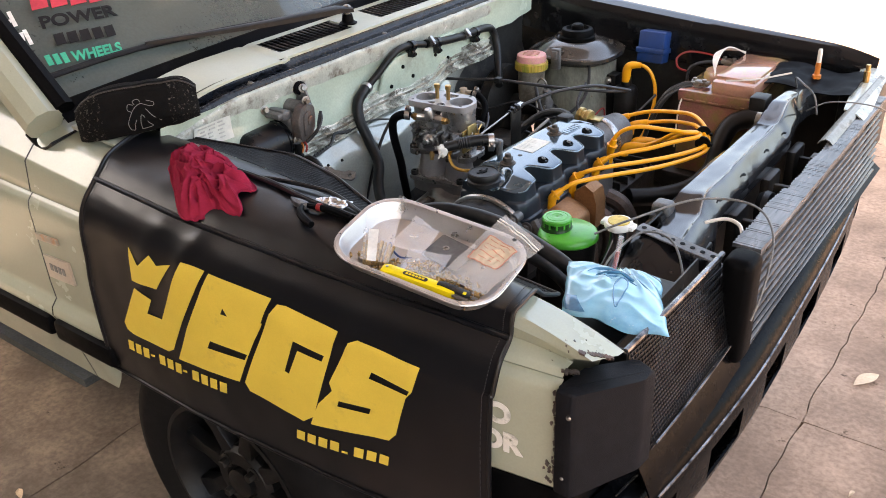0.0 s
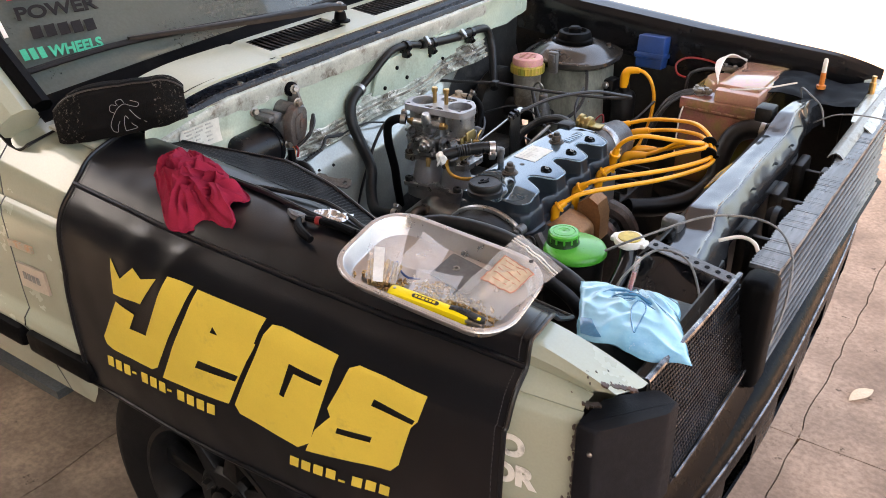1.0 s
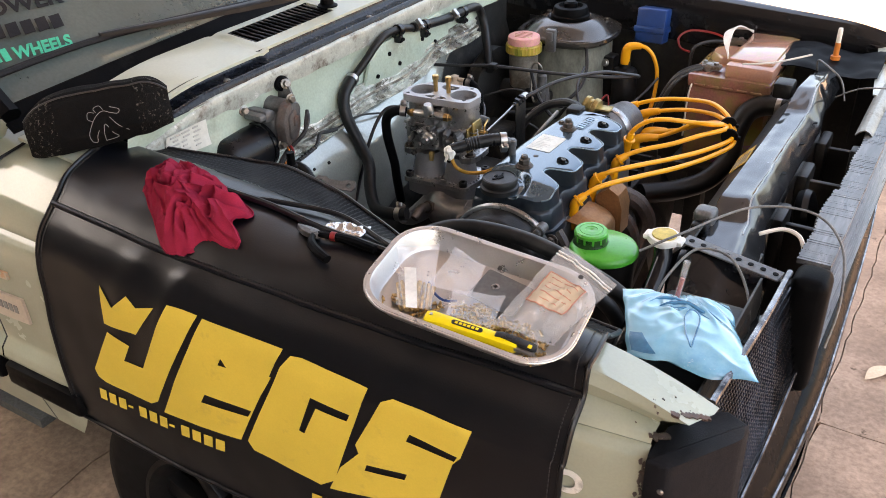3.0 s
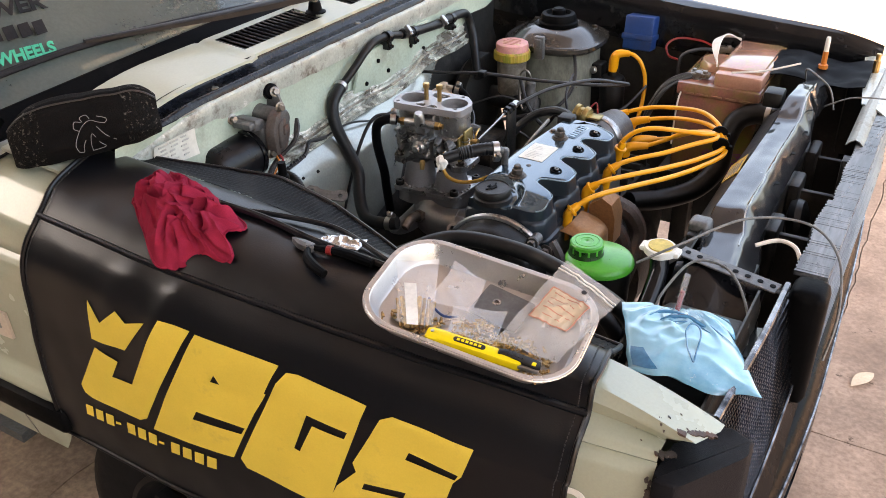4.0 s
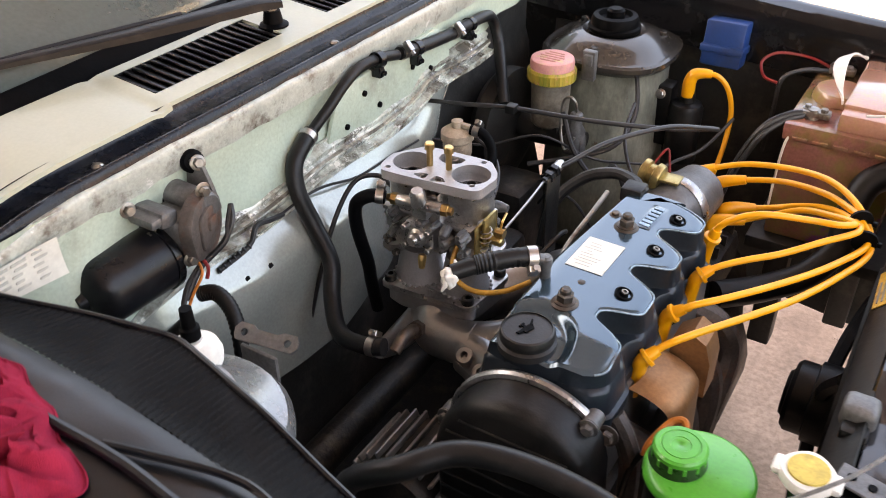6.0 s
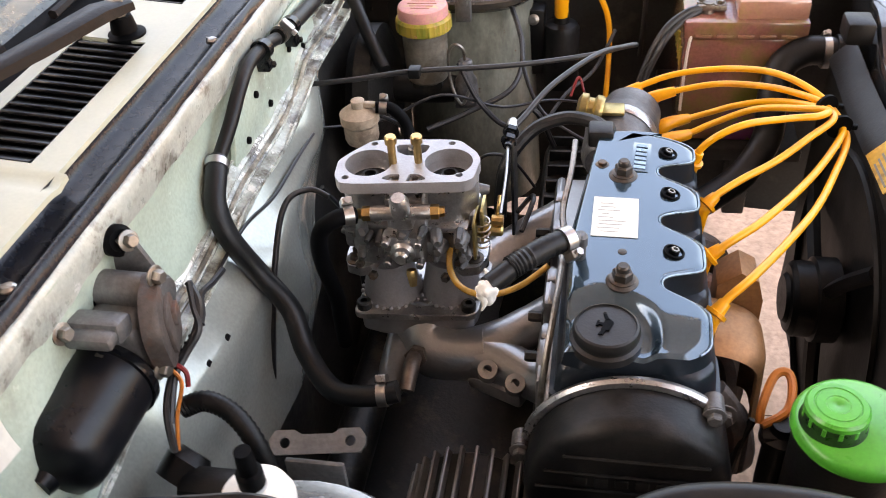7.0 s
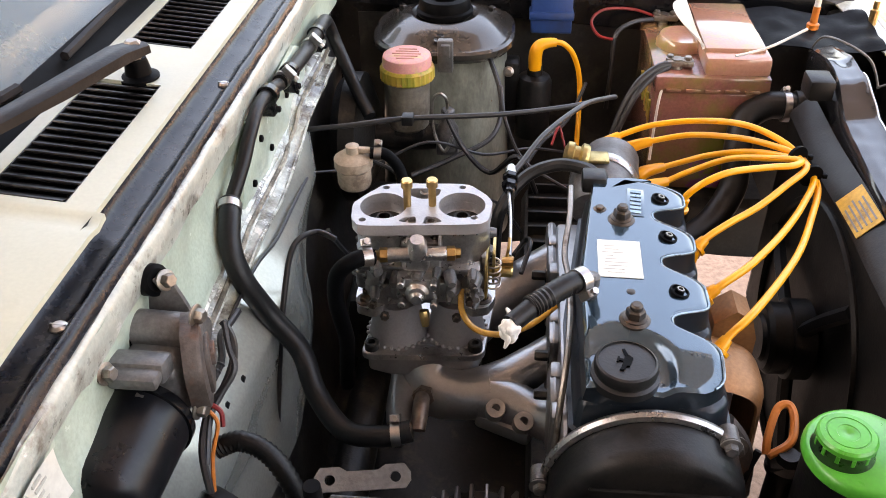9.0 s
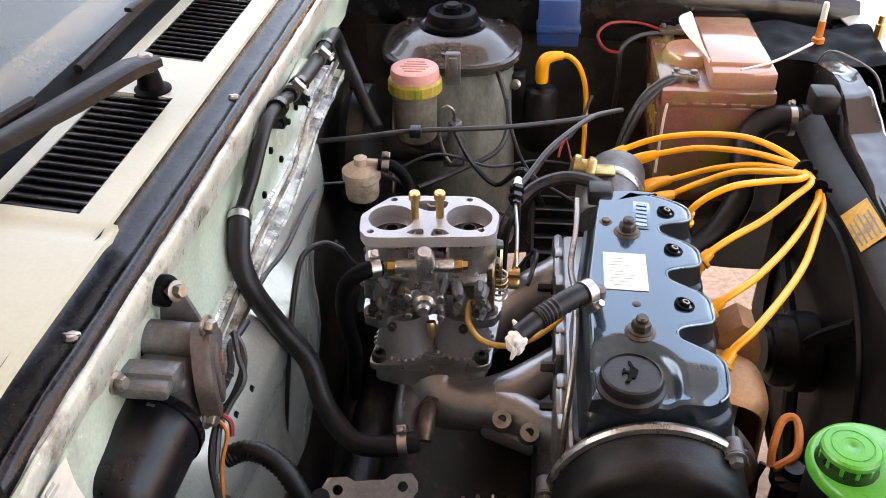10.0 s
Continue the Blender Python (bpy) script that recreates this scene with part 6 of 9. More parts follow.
pocket = [[(-0.283, 0.066), (-0.272, 0.060), (-0.263, 0.060), (-0.252, 0.068), (-0.250, 0.082), (-0.286, 0.080)], [(-0.290, 0.016), (-0.283, 0.024), (-0.272, 0.026), (-0.270, 0.012)], [(-0.264, 0.012), (-0.262, 0.027), (-0.251, 0.026), (-0.243, 0.018)]]
holed_plate(bm, soften(outline), [ring2(x, y, 0.0245, 36) for x, y in bores] + [ring2(x, y, 0.0038, 12) for x, y in small[:4]] + [soften(q, 2, 0.25) for q in pocket], 0.826, 0.8385)
part("top_plate", bm, "alloy_top", carb, "pale machined carburettor top with two throats", smooth=30)
bm = bmesh.new()
for x, y in bores:
    lathe(bm, [(0.0290, 0.728), (0.0310, 0.752), (0.0290, 0.764), (0.0300, 0.8262), (0.0246, 0.8262), (0.0257, 0.812), (0.0257, 0.790), (0.0180, 0.772)], (x, y, 0), seg=36)
pieces("barrel", bm, "alloy", carb, smooth=50)
bm = bmesh.new()
for x, y in bores:
    lathe(bm, [(0.0256, 0.8150), (0.0256, 0.8268), (0.0243, 0.8268), (0.0236, 0.8185), (0.0205, 0.8150)], (x, y, 0), seg=36)
pieces("throat", bm, "alloy_top", carb, smooth=50)
bm = bmesh.new()
for x, y in bores:
    lathe(bm, [(0.0085, 0.8165), (0.0085, 0.8255), (0.0064, 0.8255), (0.0064, 0.8175), (0.0, 0.8174)], (x, y, 0), seg=20)
    box(bm, x - 0.021, x - 0.008, y - 0.0018, y + 0.0018, 0.8175, 0.8225)
    lathe(bm, [(0.0222, 0.8160), (0.0222, 0.8172)], (x, y, 0), seg=28)
pieces("booster", bm, "iron", carb)
bm = bmesh.new()
for x, y in ((-0.276, 0.021), (-0.256, 0.022), (-0.268, 0.079)):
    lathe(bm, [(0.0060, 0.826), (0.0060, 0.8355), (0.0040, 0.8365), (0.0034, 0.8330)], (x, y, 0), seg=14)
pieces("top_screw", bm, "steel_tube", carb)
for x, y in ((-0.283, 0.046), (-0.257, 0.049)):
    bm = bmesh.new()
    lathe(bm, [(0.0042, 0.825), (0.0042, 0.861), (0.0062, 0.8615), (0.0062, 0.8685), (0.0050, 0.870)], (x, y, 0), seg=14)
    pieces("brass_stud", bm, "brass", carb)
bm = bmesh.new()
box(bm, -0.288, -0.246, 0.010, 0.084, 0.735, 0.818, 0.005)
box(bm, -0.336, -0.204, 0.012, 0.090, 0.776, 0.783, 0.002)
box(bm, -0.300, -0.236, 0.004, 0.020, 0.742, 0.770, 0.005)
box(bm, -0.340, -0.322, 0.022, 0.066, 0.742, 0.774, 0.005)
box(bm, -0.205, -0.196, 0.026, 0.070, 0.745, 0.790, 0.004)
for x, z0, z1 in ((-0.280, 0.806, 0.826), (-0.247, 0.806, 0.826)):
    box(bm, x, x + 0.003, 0.004, 0.022, z0, z1, 0.0012)
pieces("casting", bm, "alloy", carb)
bm = bmesh.new()
lathe(bm, [(0.0070, -0.030), (0.0078, -0.028), (0.0078, 0.028), (0.0070, 0.030)], (-0.268, -0.002, 0.811), (1, 0.12, 0), 16)
box(bm, -0.280, -0.256, -0.006, 0.022, 0.790, 0.814, 0.005)
lathe(bm, [(0.010, 0.0), (0.010, 0.018), (0.007, 0.024)], (-0.267, -0.004, 0.811), (0, -0.2, 0.9), 16)
box(bm, -0.292, -0.246, -0.006, 0.014, 0.748, 0.782, 0.006)
lathe(bm, [(0.013, 0), (0.013, 0.006), (0.009, 0.009), (0.008, 0.015), (0.005, 0.018)], (-0.268, -0.006, 0.766), (0, -1, 0.1), 22)
for dx, dz in ((-0.017, 0.012), (0.017, 0.012), (-0.017, -0.014), (0.017, -0.014)):
    lathe(bm, [(0.0042, 0), (0.0042, 0.010), (0.003, 0.011)], (-0.268 + dx, -0.005, 0.766 + dz), (0, -1, 0.1), 10)
pieces("inlet_fitting", bm, "alloy", carb)
bm = bmesh.new()
for s in (-1, 1):
    lathe(bm, [(0.0078, 0), (0.0078, 0.008), (0.0058, 0.009), (0.0050, 0.014)], (-0.268 + s * 0.030, -0.002 + s * 0.0036, 0.811), (s, 0.12 * s, 0), 6)
lathe(bm, [(0.005, 0), (0.006, 0.004), (0.004, 0.018)], (-0.262, -0.008, 0.742), (0.1, -0.3, -1), 8)
pieces("brass_fitting", bm, "brass", carb)
bm = bmesh.new()
for x, y, z in ((-0.318, 0.0, 0.742), (-0.214, 0.008, 0.745), (-0.305, -0.002, 0.728), (-0.228, 0.002, 0.727)):
    lathe(bm, [(0.005, 0), (0.005, 0.006), (0.003, 0.008)], (x, y, z), (0, -1, 0.2), 6)
pieces("idle_screw", bm, "bolt_brown", carb)
random.seed(11)
bm = bmesh.new()
for k in range(30):
    a = random.random()
    side = random.choice((0, 0, 1, 2))
    z = random.uniform(0.746, 0.788)
    if side == 0:
        p, d = (lerp(-0.325, -0.205, a), 0.010, z), (random.uniform(-0.3, 0.3), -1, random.uniform(-0.3, 0.3))
    elif side == 1:
        p, d = (-0.326, lerp(0.02, 0.085, a), z), (-1, random.uniform(-0.3, 0.3), 0)
    else:
        p, d = (-0.208, lerp(0.02, 0.085, a), z), (1, random.uniform(-0.3, 0.3), 0)
    r = random.uniform(0.0035, 0.008)
    lathe(bm, [(r, 0), (r, random.uniform(0.006, 0.014)), (r * 0.6, random.uniform(0.015, 0.02))], p, d, random.choice((6, 10, 14)))
pieces("linkage_boss", bm, "cast_grey", carb)
# base flange, welded adapter and nuts
bm = bmesh.new()
prism(bm, soften([(-0.342, 0.030), (-0.338, 0.010), (-0.320, 0.004), (-0.308, 0.014), (-0.300, 0.040), (-0.232, 0.047), (-0.223, 0.024), (-0.212, 0.013), (-0.195, 0.018), (-0.188, 0.036), (-0.190, 0.084), (-0.212, 0.102), (-0.320, 0.094), (-0.342, 0.076)]), 0.718, 0.729)
part("base_flange", bm, "alloy", carb)
bm = bmesh.new()
for x, y in ((-0.330, 0.024), (-0.202, 0.036), (-0.205, 0.088), (-0.328, 0.080)):
    hexbolt(bm, (x, y - 0.004, 0.729), r=0.007, h=0.007)
    lathe(bm, [(0.0035, 0.735), (0.0035, 0.741)], (x, y, 0), seg=10)
pieces("base_nut", bm, "bolt_brown", carb)
adapter = thing("carburettor_adapter", (-0.265, 0.055, 0.655), "welded alloy carburettor adapter plate", "adapter")
bm = bmesh.new()
for x in (-0.298, -0.232):
    lathe(bm, [(0.034, 0.668), (0.033, 0.675), (0.0245, 0.720)], (x, 0.043 + (x + 0.265) * 0.1, 0), seg=32)
    for k in range(26):
        a = k / 26 * 2 * math.pi
        bmesh.ops.create_icosphere(bm, subdivisions=2, radius=0.0024, matrix=Matrix.Translation((x + 0.0350 * math.cos(a), 0.043 + (x + 0.265) * 0.1 + 0.0350 * math.sin(a), 0.673)))
part("cone", bm, "alloy_top", adapter, "weld beaded cones", smooth=60)
bm = bmesh.new()
prism(bm, soften([(-0.336, -0.006), (-0.198, 0.002), (-0.190, 0.100), (-0.326, 0.100)], 4, 0.12), 0.664, 0.672, None, 0.002)
part("plate", bm, "alloy", adapter)
bm = bmesh.new()
for x, y in ((-0.324, 0.006), (-0.208, 0.013), (-0.203, 0.090), (-0.312, 0.090)):
    lathe(bm, [(0.0082, 0.672), (0.0082, 0.680), (0.0070, 0.6815), (0.0042, 0.6815), (0.0042, 0.676)], (x, y, 0), seg=16)
pieces("socket_bolt", bm, "iron", adapter)
bm = bmesh.new()
prism(bm, soften([(-0.330, 0.006), (-0.30, -0.002), (-0.204, 0.010), (-0.192, 0.10), (-0.33, 0.104), (-0.336, 0.06)], 3, 0.2), 0.640, 0.662, None, 0.004)
part("spacer", bm, "alloy_dirty", adapter)
# throttle linkage, return spring and lever
link = thing("throttle_linkage", (-0.185, 0.045, 0.76), "zinc plated throttle lever and spring", "linkage")
bm = bmesh.new()
box(bm, -0.200, -0.196, 0.012, 0.062, 0.742, 0.790, 0.003)
box(bm, -0.192, -0.189, 0.020, 0.052, 0.760, 0.800, 0.003)
lathe(bm, [(0.006, 0), (0.006, 0.03), (0.0045, 0.032)], (-0.202, 0.032, 0.768), (1, 0, 0), 12)
part("lever", bm, "zinc", link)
bm = bmesh.new()
tube(bm, [(-0.190 + 0.007 * math.sin(a), 0.026 + 0.007 * math.cos(a), 0.785 - 0.0011 * a) for a in np.linspace(0, 31, 60)], 0.0011, 5, 1)
part("spring", bm, "steel", link)
bm = bmesh.new()
lathe(bm, [(0.006, 0), (0.006, 0.012)], (-0.182, 0.036, 0.778), (1, 0, 0), 10)
tube(bm, [(-0.180, 0.040, 0.765), (-0.176, 0.040, 0.79), (-0.175, 0.05, 0.80)], 0.0018, 6)
part("cable_end", bm, "brass", link)

# ---- hoses, pipes and cables ----
def hose(name, pts, r, mat, label, category="hose", sub=8, ribs=0.0, clamps=()):
    t = thing(name, pts[len(pts) // 2], label, category)
    b = bmesh.new()
    tube(b, pts, r, 14, sub, ribs)
    part("tube", b, mat, t, smooth=60)
    for c, ax, rr in clamps:
        clamp_band("hose_clamp", c, ax, rr, t)
    return t


hose("heater_hose", [(-0.474, 0.045, 0.834), (-0.468, 0.020, 0.828), (-0.462, -0.006, 0.812), (-0.450, -0.018, 0.780), (-0.428, -0.018, 0.735), (-0.395, -0.030, 0.695), (-0.375, -0.058, 0.660), (-0.340, -0.090, 0.640), (-0.300, -0.097, 0.642), (-0.268, -0.092, 0.648)], 0.0118, "hose",
     "thick black heater hose from the firewall to the manifold", clamps=[((-0.472, 0.036, 0.832), (0.2, -1, -0.25), 0.0122), ((-0.284, -0.095, 0.645), (1, 0.1, 0.1), 0.0122)])
hose("firewall_pipe", [(-0.472, 0.045, 0.836), (-0.466, 0.080, 0.860), (-0.464, 0.112, 0.880), (-0.464, 0.150, 0.892), (-0.464, 0.200, 0.889), (-0.463, 0.240, 0.880)], 0.0078, "hose", "thin grey hose along the firewall", "hose")
hose("firewall_hose", [(-0.463, 0.245, 0.880), (-0.462, 0.30, 0.872), (-0.462, 0.38, 0.864), (-0.462, 0.43, 0.862), (-0.462, 0.49, 0.860), (-0.463, 0.525, 0.848), (-0.452, 0.530, 0.810), (-0.420, 0.488, 0.762), (-0.393, 0.450, 0.732)], 0.0098, "hose",
     "black vacuum hose bending down off the firewall", clamps=[((-0.463, 0.255, 0.879), (0, 1, -0.15), 0.0102), ((-0.462, 0.40, 0.8625), (0, 1, -0.05), 0.0102)])
bm = bmesh.new()
t = thing("hose_bracket", (-0.47, 0.2, 0.88), "black steel hose clips screwed to the firewall", "clip")
for y, z in ((0.192, 0.889), (0.29, 0.873), (0.45, 0.860)):
    box(bm, -0.478, -0.456, y - 0.006, y + 0.006, z - 0.026, z - 0.008, 0.002)
    lathe(bm, [(0.0115, -0.006), (0.0125, -0.006), (0.0125, 0.006), (0.0115, 0.006)], (-0.463, y, z), (0, 1, -0.1), 18)
    hexbolt(bm, (-0.456, y, z - 0.018), (1, 0, 0), 0.004, 0.006)
pieces("clip", bm, "black_paint", t)
hose("fuel_hose", [(-0.312, -0.012, 0.812), (-0.328, -0.022, 0.815), (-0.346, -0.028, 0.800), (-0.352, -0.022, 0.760), (-0.348, -0.010, 0.700), (-0.352, 0.0, 0.66), (-0.36, 0.02, 0.60)], 0.0088, "rubber", "black fuel hose to the carburettor",
     clamps=[((-0.318, -0.015, 0.8145), (1, 0.5, -0.1), 0.0092)])
hose("fuel_line", [(-0.224, 0.014, 0.756), (-0.222, -0.002, 0.738), (-0.207, -0.012, 0.723), (-0.180, -0.014, 0.719), (-0.150, -0.002, 0.723), (-0.122, 0.018, 0.736)], 0.0034, "fuel_line", "thin amber fuel line looping under the carburettor", "pipe")
hose("coolant_hose", [(-0.19, -0.32, 0.60), (-0.150, -0.335, 0.68), (-0.115, -0.352, 0.750), (-0.067, -0.342, 0.784), (-0.031, -0.310, 0.793), (0.020, -0.294, 0.794), (0.092, -0.293, 0.792), (0.165, -0.308, 0.784), (0.234, -0.312, 0.758), (0.262, -0.285, 0.69)], 0.0118, "hose", "fat black coolant hose along the bay's edge")
hose("coolant_hose", [(-0.06, -0.345, 0.60), (0.0, -0.345, 0.70), (0.044, -0.318, 0.738), (0.098, -0.290, 0.748), (0.150, -0.275, 0.735), (0.20, -0.265, 0.70), (0.225, -0.25, 0.64)], 0.0118, "hose", "second fat black coolant hose lower in the bay")
hose("radiator_hose", [(0.252, 0.545, 0.722), (0.215, 0.550, 0.722), (0.180, 0.535, 0.705), (0.168, 0.505, 0.665), (0.166, 0.480, 0.615), (0.135, 0.445, 0.575), (0.085, 0.40, 0.56), (0.03, 0.34, 0.565)], 0.0215, "hose", "fat black upper radiator hose",
     clamps=[((0.238, 0.5465, 0.722), (1, 0, 0), 0.0220)])
hose("corrugated_loom", [(-0.412, -0.236, 0.770), (-0.392, -0.232, 0.776), (-0.368, -0.236, 0.766), (-0.348, -0.248, 0.742), (-0.335, -0.262, 0.70)], 0.0095, "plastic", "black corrugated wiring sleeve", "wiring", 12, 0.13)
hose("throttle_cable", [(-0.178, 0.190, 0.792), (-0.165, 0.215, 0.797), (-0.135, 0.275, 0.808), (-0.085, 0.360, 0.806), (-0.050, 0.420, 0.788), (-0.034, 0.447, 0.778), (-0.050, 0.452, 0.772), (-0.10, 0.420, 0.774), (-0.20, 0.372, 0.782), (-0.321, 0.338, 0.789), (-0.40, 0.325, 0.782), (-0.47, 0.32, 0.775)], 0.0036, "cable",
     "black throttle cable looping over the engine", "cable", 10)
t = thing("cable_adjuster", (-0.178, 0.19, 0.79), "steel throttle cable adjuster with nuts", "cable adjuster")
bm = bmesh.new()
d = Vector((0.02, 0.62, 0.06)).normalized()
p = Vector((-0.178, 0.180, 0.791))
lathe(bm, [(0.0050, -0.02), (0.0050, 0.03)], p, d, 14)
for h in (-0.012, 0.004):
    lathe(bm, [(0.0095, h), (0.0095, h + 0.007)], p, d, 6)
part("adjuster", bm, "black_paint", t)
bm = bmesh.new()
lathe(bm, [(0.0072, 0.012), (0.0072, 0.026), (0.004, 0.032)], p, d, 14)
part("ferrule", bm, "steel", t)
bm = bmesh.new()
tube(bm, [p - d * 0.02, (-0.175, 0.11, 0.786), (-0.174, 0.045, 0.780)], 0.0019, 6)
part("inner_wire", bm, "steel", t)
bm = bmesh.new()
box(bm, -0.328, -0.312, 0.326, 0.344, 0.783, 0.796, 0.002)
pieces("clip", bm, "plastic", t)
box_ = bmesh.new()
box(box_, -0.176, -0.172, 0.16, 0.20, 0.66, 0.792, 0.002)
part("bracket", box_, "iron", t)
# wiring strewn over the bay
random.seed(21)
loom = thing("wiring_loom", (-0.25, 0.35, 0.66), "tangled thin black wiring behind the engine", "wiring")
WIRES = [
    [(-0.455, 0.30, 0.72), (-0.38, 0.36, 0.70), (-0.30, 0.40, 0.72), (-0.22, 0.44, 0.68), (-0.15, 0.50, 0.66), (-0.08, 0.56, 0.62)],
    [(-0.40, 0.31, 0.75), (-0.34, 0.30, 0.73), (-0.30, 0.26, 0.72), (-0.28, 0.20, 0.70), (-0.29, 0.15, 0.66)],
    [(-0.28, 0.44, 0.75), (-0.25, 0.42, 0.70), (-0.21, 0.42, 0.66), (-0.17, 0.40, 0.70), (-0.14, 0.40, 0.64)],
    [(-0.20, 0.55, 0.74), (-0.19, 0.49, 0.71), (-0.16, 0.46, 0.66), (-0.10, 0.42, 0.64), (-0.05, 0.40, 0.62)],
    [(-0.23, 0.62, 0.78), (-0.20, 0.56, 0.72), (-0.21, 0.50, 0.68), (-0.27, 0.46, 0.66), (-0.33, 0.42, 0.65)],
    [(-0.06, 0.66, 0.70), (-0.09, 0.60, 0.66), (-0.13, 0.56, 0.64), (-0.16, 0.50, 0.62)],
    [(-0.385, 0.10, 0.765), (-0.37, 0.12, 0.72), (-0.35, 0.15, 0.68), (-0.33, 0.14, 0.62)],
    [(-0.25, 0.30, 0.66), (-0.22, 0.28, 0.70), (-0.19, 0.30, 0.68), (-0.16, 0.31, 0.63)],
    [(-0.16, 0.12, 0.70), (-0.15, 0.16, 0.715), (-0.155, 0.19, 0.70), (-0.17, 0.17, 0.69)],
]
for w in WIRES:
    bm = bmesh.new()
    tube(bm, w, random.choice((0.0022, 0.003, 0.0042)), 7, 6)
    part("wire", bm, "cable", loom)
bm = bmesh.new()
tube(bm, [(-0.12, 0.44, 0.70), (-0.11, 0.47, 0.715), (-0.10, 0.46, 0.69), (-0.09, 0.44, 0.66)], 0.002, 6)
part("wire", bm, "red", loom, "thin red wire")
t = hose("vacuum_pipe", [(-0.43, -0.06, 0.56), (-0.425, -0.02, 0.66), (-0.42, 0.02, 0.735), (-0.415, 0.06, 0.770), (-0.395, 0.085, 0.772), (-0.372, 0.082, 0.765)], 0.0034, "cable", "thin black pipe in front of the firewall", "pipe")

# ---- fuel filter, brake reservoir, strut gear ----
t = thing("fuel_filter", (-0.389, 0.288, 0.72), "dusty tan fuel filter cup behind the carburettor", "fuel filter")
bm = bmesh.new()
lathe(bm, [(0.021, 0.712), (0.023, 0.718), (0.023, 0.738), (0.026, 0.742), (0.026, 0.754), (0.018, 0.760), (0.009, 0.762), (0.009, 0.772), (0.005, 0.774)], (-0.389, 0.288, 0), seg=24)
box(bm, -0.392, -0.365, 0.284, 0.292, 0.762, 0.770, 0.002)
part("cup", bm, "filter", t)
hose("filter_hose", [(-0.366, 0.288, 0.762), (-0.345, 0.292, 0.758), (-0.325, 0.285, 0.735), (-0.315, 0.25, 0.70)], 0.0078, "rubber", "black hose from the fuel filter", clamps=[((-0.356, 0.290, 0.761), (1, 0.1, -0.1), 0.0082)])
brake = thing("brake_reservoir", (-0.337, 0.518, 0.69), "brake fluid reservoir with pink and yellow cap", "reservoir")
bm = bmesh.new()
lathe(bm, [(0.028, 0.685), (0.032, 0.69), (0.0335, 0.72), (0.0345, 0.772), (0.030, 0.776)], (-0.337, 0.518, 0), seg=30)
part("tank", bm, "reservoir", brake)
bm = bmesh.new()
lathe(bm, [(0.0400, 0.768), (0.0425, 0.770), (0.0425, 0.786), (0.0395, 0.790)], (-0.337, 0.518, 0), seg=60, teeth=30, depth=0.03)
part("cap_skirt", bm, "cap_yellow", brake)
bm = bmesh.new()
lathe(bm, [(0.0375, 0.788), (0.0380, 0.800), (0.0365, 0.8055), (0.034, 0.807), (0.0, 0.8075)], (-0.337, 0.518, 0), seg=36)
capp = part("cap_top", bm, "cap_pink", brake)
bm = bmesh.new()
for k in range(5):
    box(bm, -0.337 - 0.022 + 0.004 * abs(k - 2), -0.337 + 0.022 - 0.004 * abs(k - 2), 0.498 + k * 0.009, 0.5005 + k * 0.009, 0.8072, 0.8082)
part("print_bar", bm, "red_print", capp)
bm = bmesh.new()
lathe(bm, [(0.018, -0.13), (0.024, -0.11), (0.026, -0.02), (0.022, 0.03), (0.016, 0.07)], (-0.335, 0.518, 0.668), (1, -0.05, 0), 22)
box(bm, -0.36, -0.31, 0.495, 0.541, 0.66, 0.69, 0.006)
lathe(bm, [(0.09, -0.09), (0.105, -0.075), (0.105, -0.05), (0.06, -0.03)], (-0.36, 0.52, 0.66), (1, 0, 0), 36)
part("master_cylinder", bm, "iron", brake)
bm = bmesh.new()
lathe(bm, [(0.017, 0.665), (0.017, 0.70), (0.011, 0.71), (0.011, 0.73), (0.008, 0.733)], (-0.272, 0.486, 0), seg=18)
box(bm, -0.29, -0.255, 0.475, 0.50, 0.655, 0.69, 0.004)
part("valve", bm, "cast_grey", brake)
bm = bmesh.new()
tube(bm, [(-0.272, 0.486, 0.733), (-0.274, 0.482, 0.752), (-0.285, 0.480, 0.760), (-0.295, 0.478, 0.745), (-0.292, 0.470, 0.70), (-0.275, 0.455, 0.675), (-0.262, 0.46, 0.70)], 0.0026, 7)
part("brake_pipe", bm, "steel_tube", brake)
brake.location += Vector((-0.008, 0.010, -0.0065))
# bracket and connector on the far tower
t = thing("tower_connector", (-0.285, 0.552, 0.78), "grey connector clipped to the far strut tower", "connector")
bm = bmesh.new()
box(bm, -0.300, -0.276, 0.546, 0.560, 0.762, 0.815, 0.003)
box(bm, -0.294, -0.280, 0.540, 0.548, 0.79, 0.81, 0.002)
part("block", bm, "cast_grey", t)
coil = thing("ignition_coil", (-0.15, 0.68, 0.66), "black ignition coil with orange yellow lead", "ignition coil")
bm = bmesh.new()
lathe(bm, [(0.030, 0.60), (0.030, 0.70), (0.026, 0.708), (0.014, 0.712), (0.011, 0.735)], (-0.139, 0.672, 0), seg=24)
box(bm, -0.20, -0.165, 0.66, 0.70, 0.62, 0.735, 0.005)
part("coil_body", bm, "plastic", coil)
bm = bmesh.new()
tube(bm, [(-0.139, 0.670, 0.722), (-0.139, 0.670, 0.748), (-0.133, 0.672, 0.762), (-0.118, 0.676, 0.766), (-0.105, 0.678, 0.766)], [0.0115, 0.0115, 0.0105, 0.0085, 0.0068], 14)
part("elbow_boot", bm, "wire", coil, smooth=60)
bm = bmesh.new()
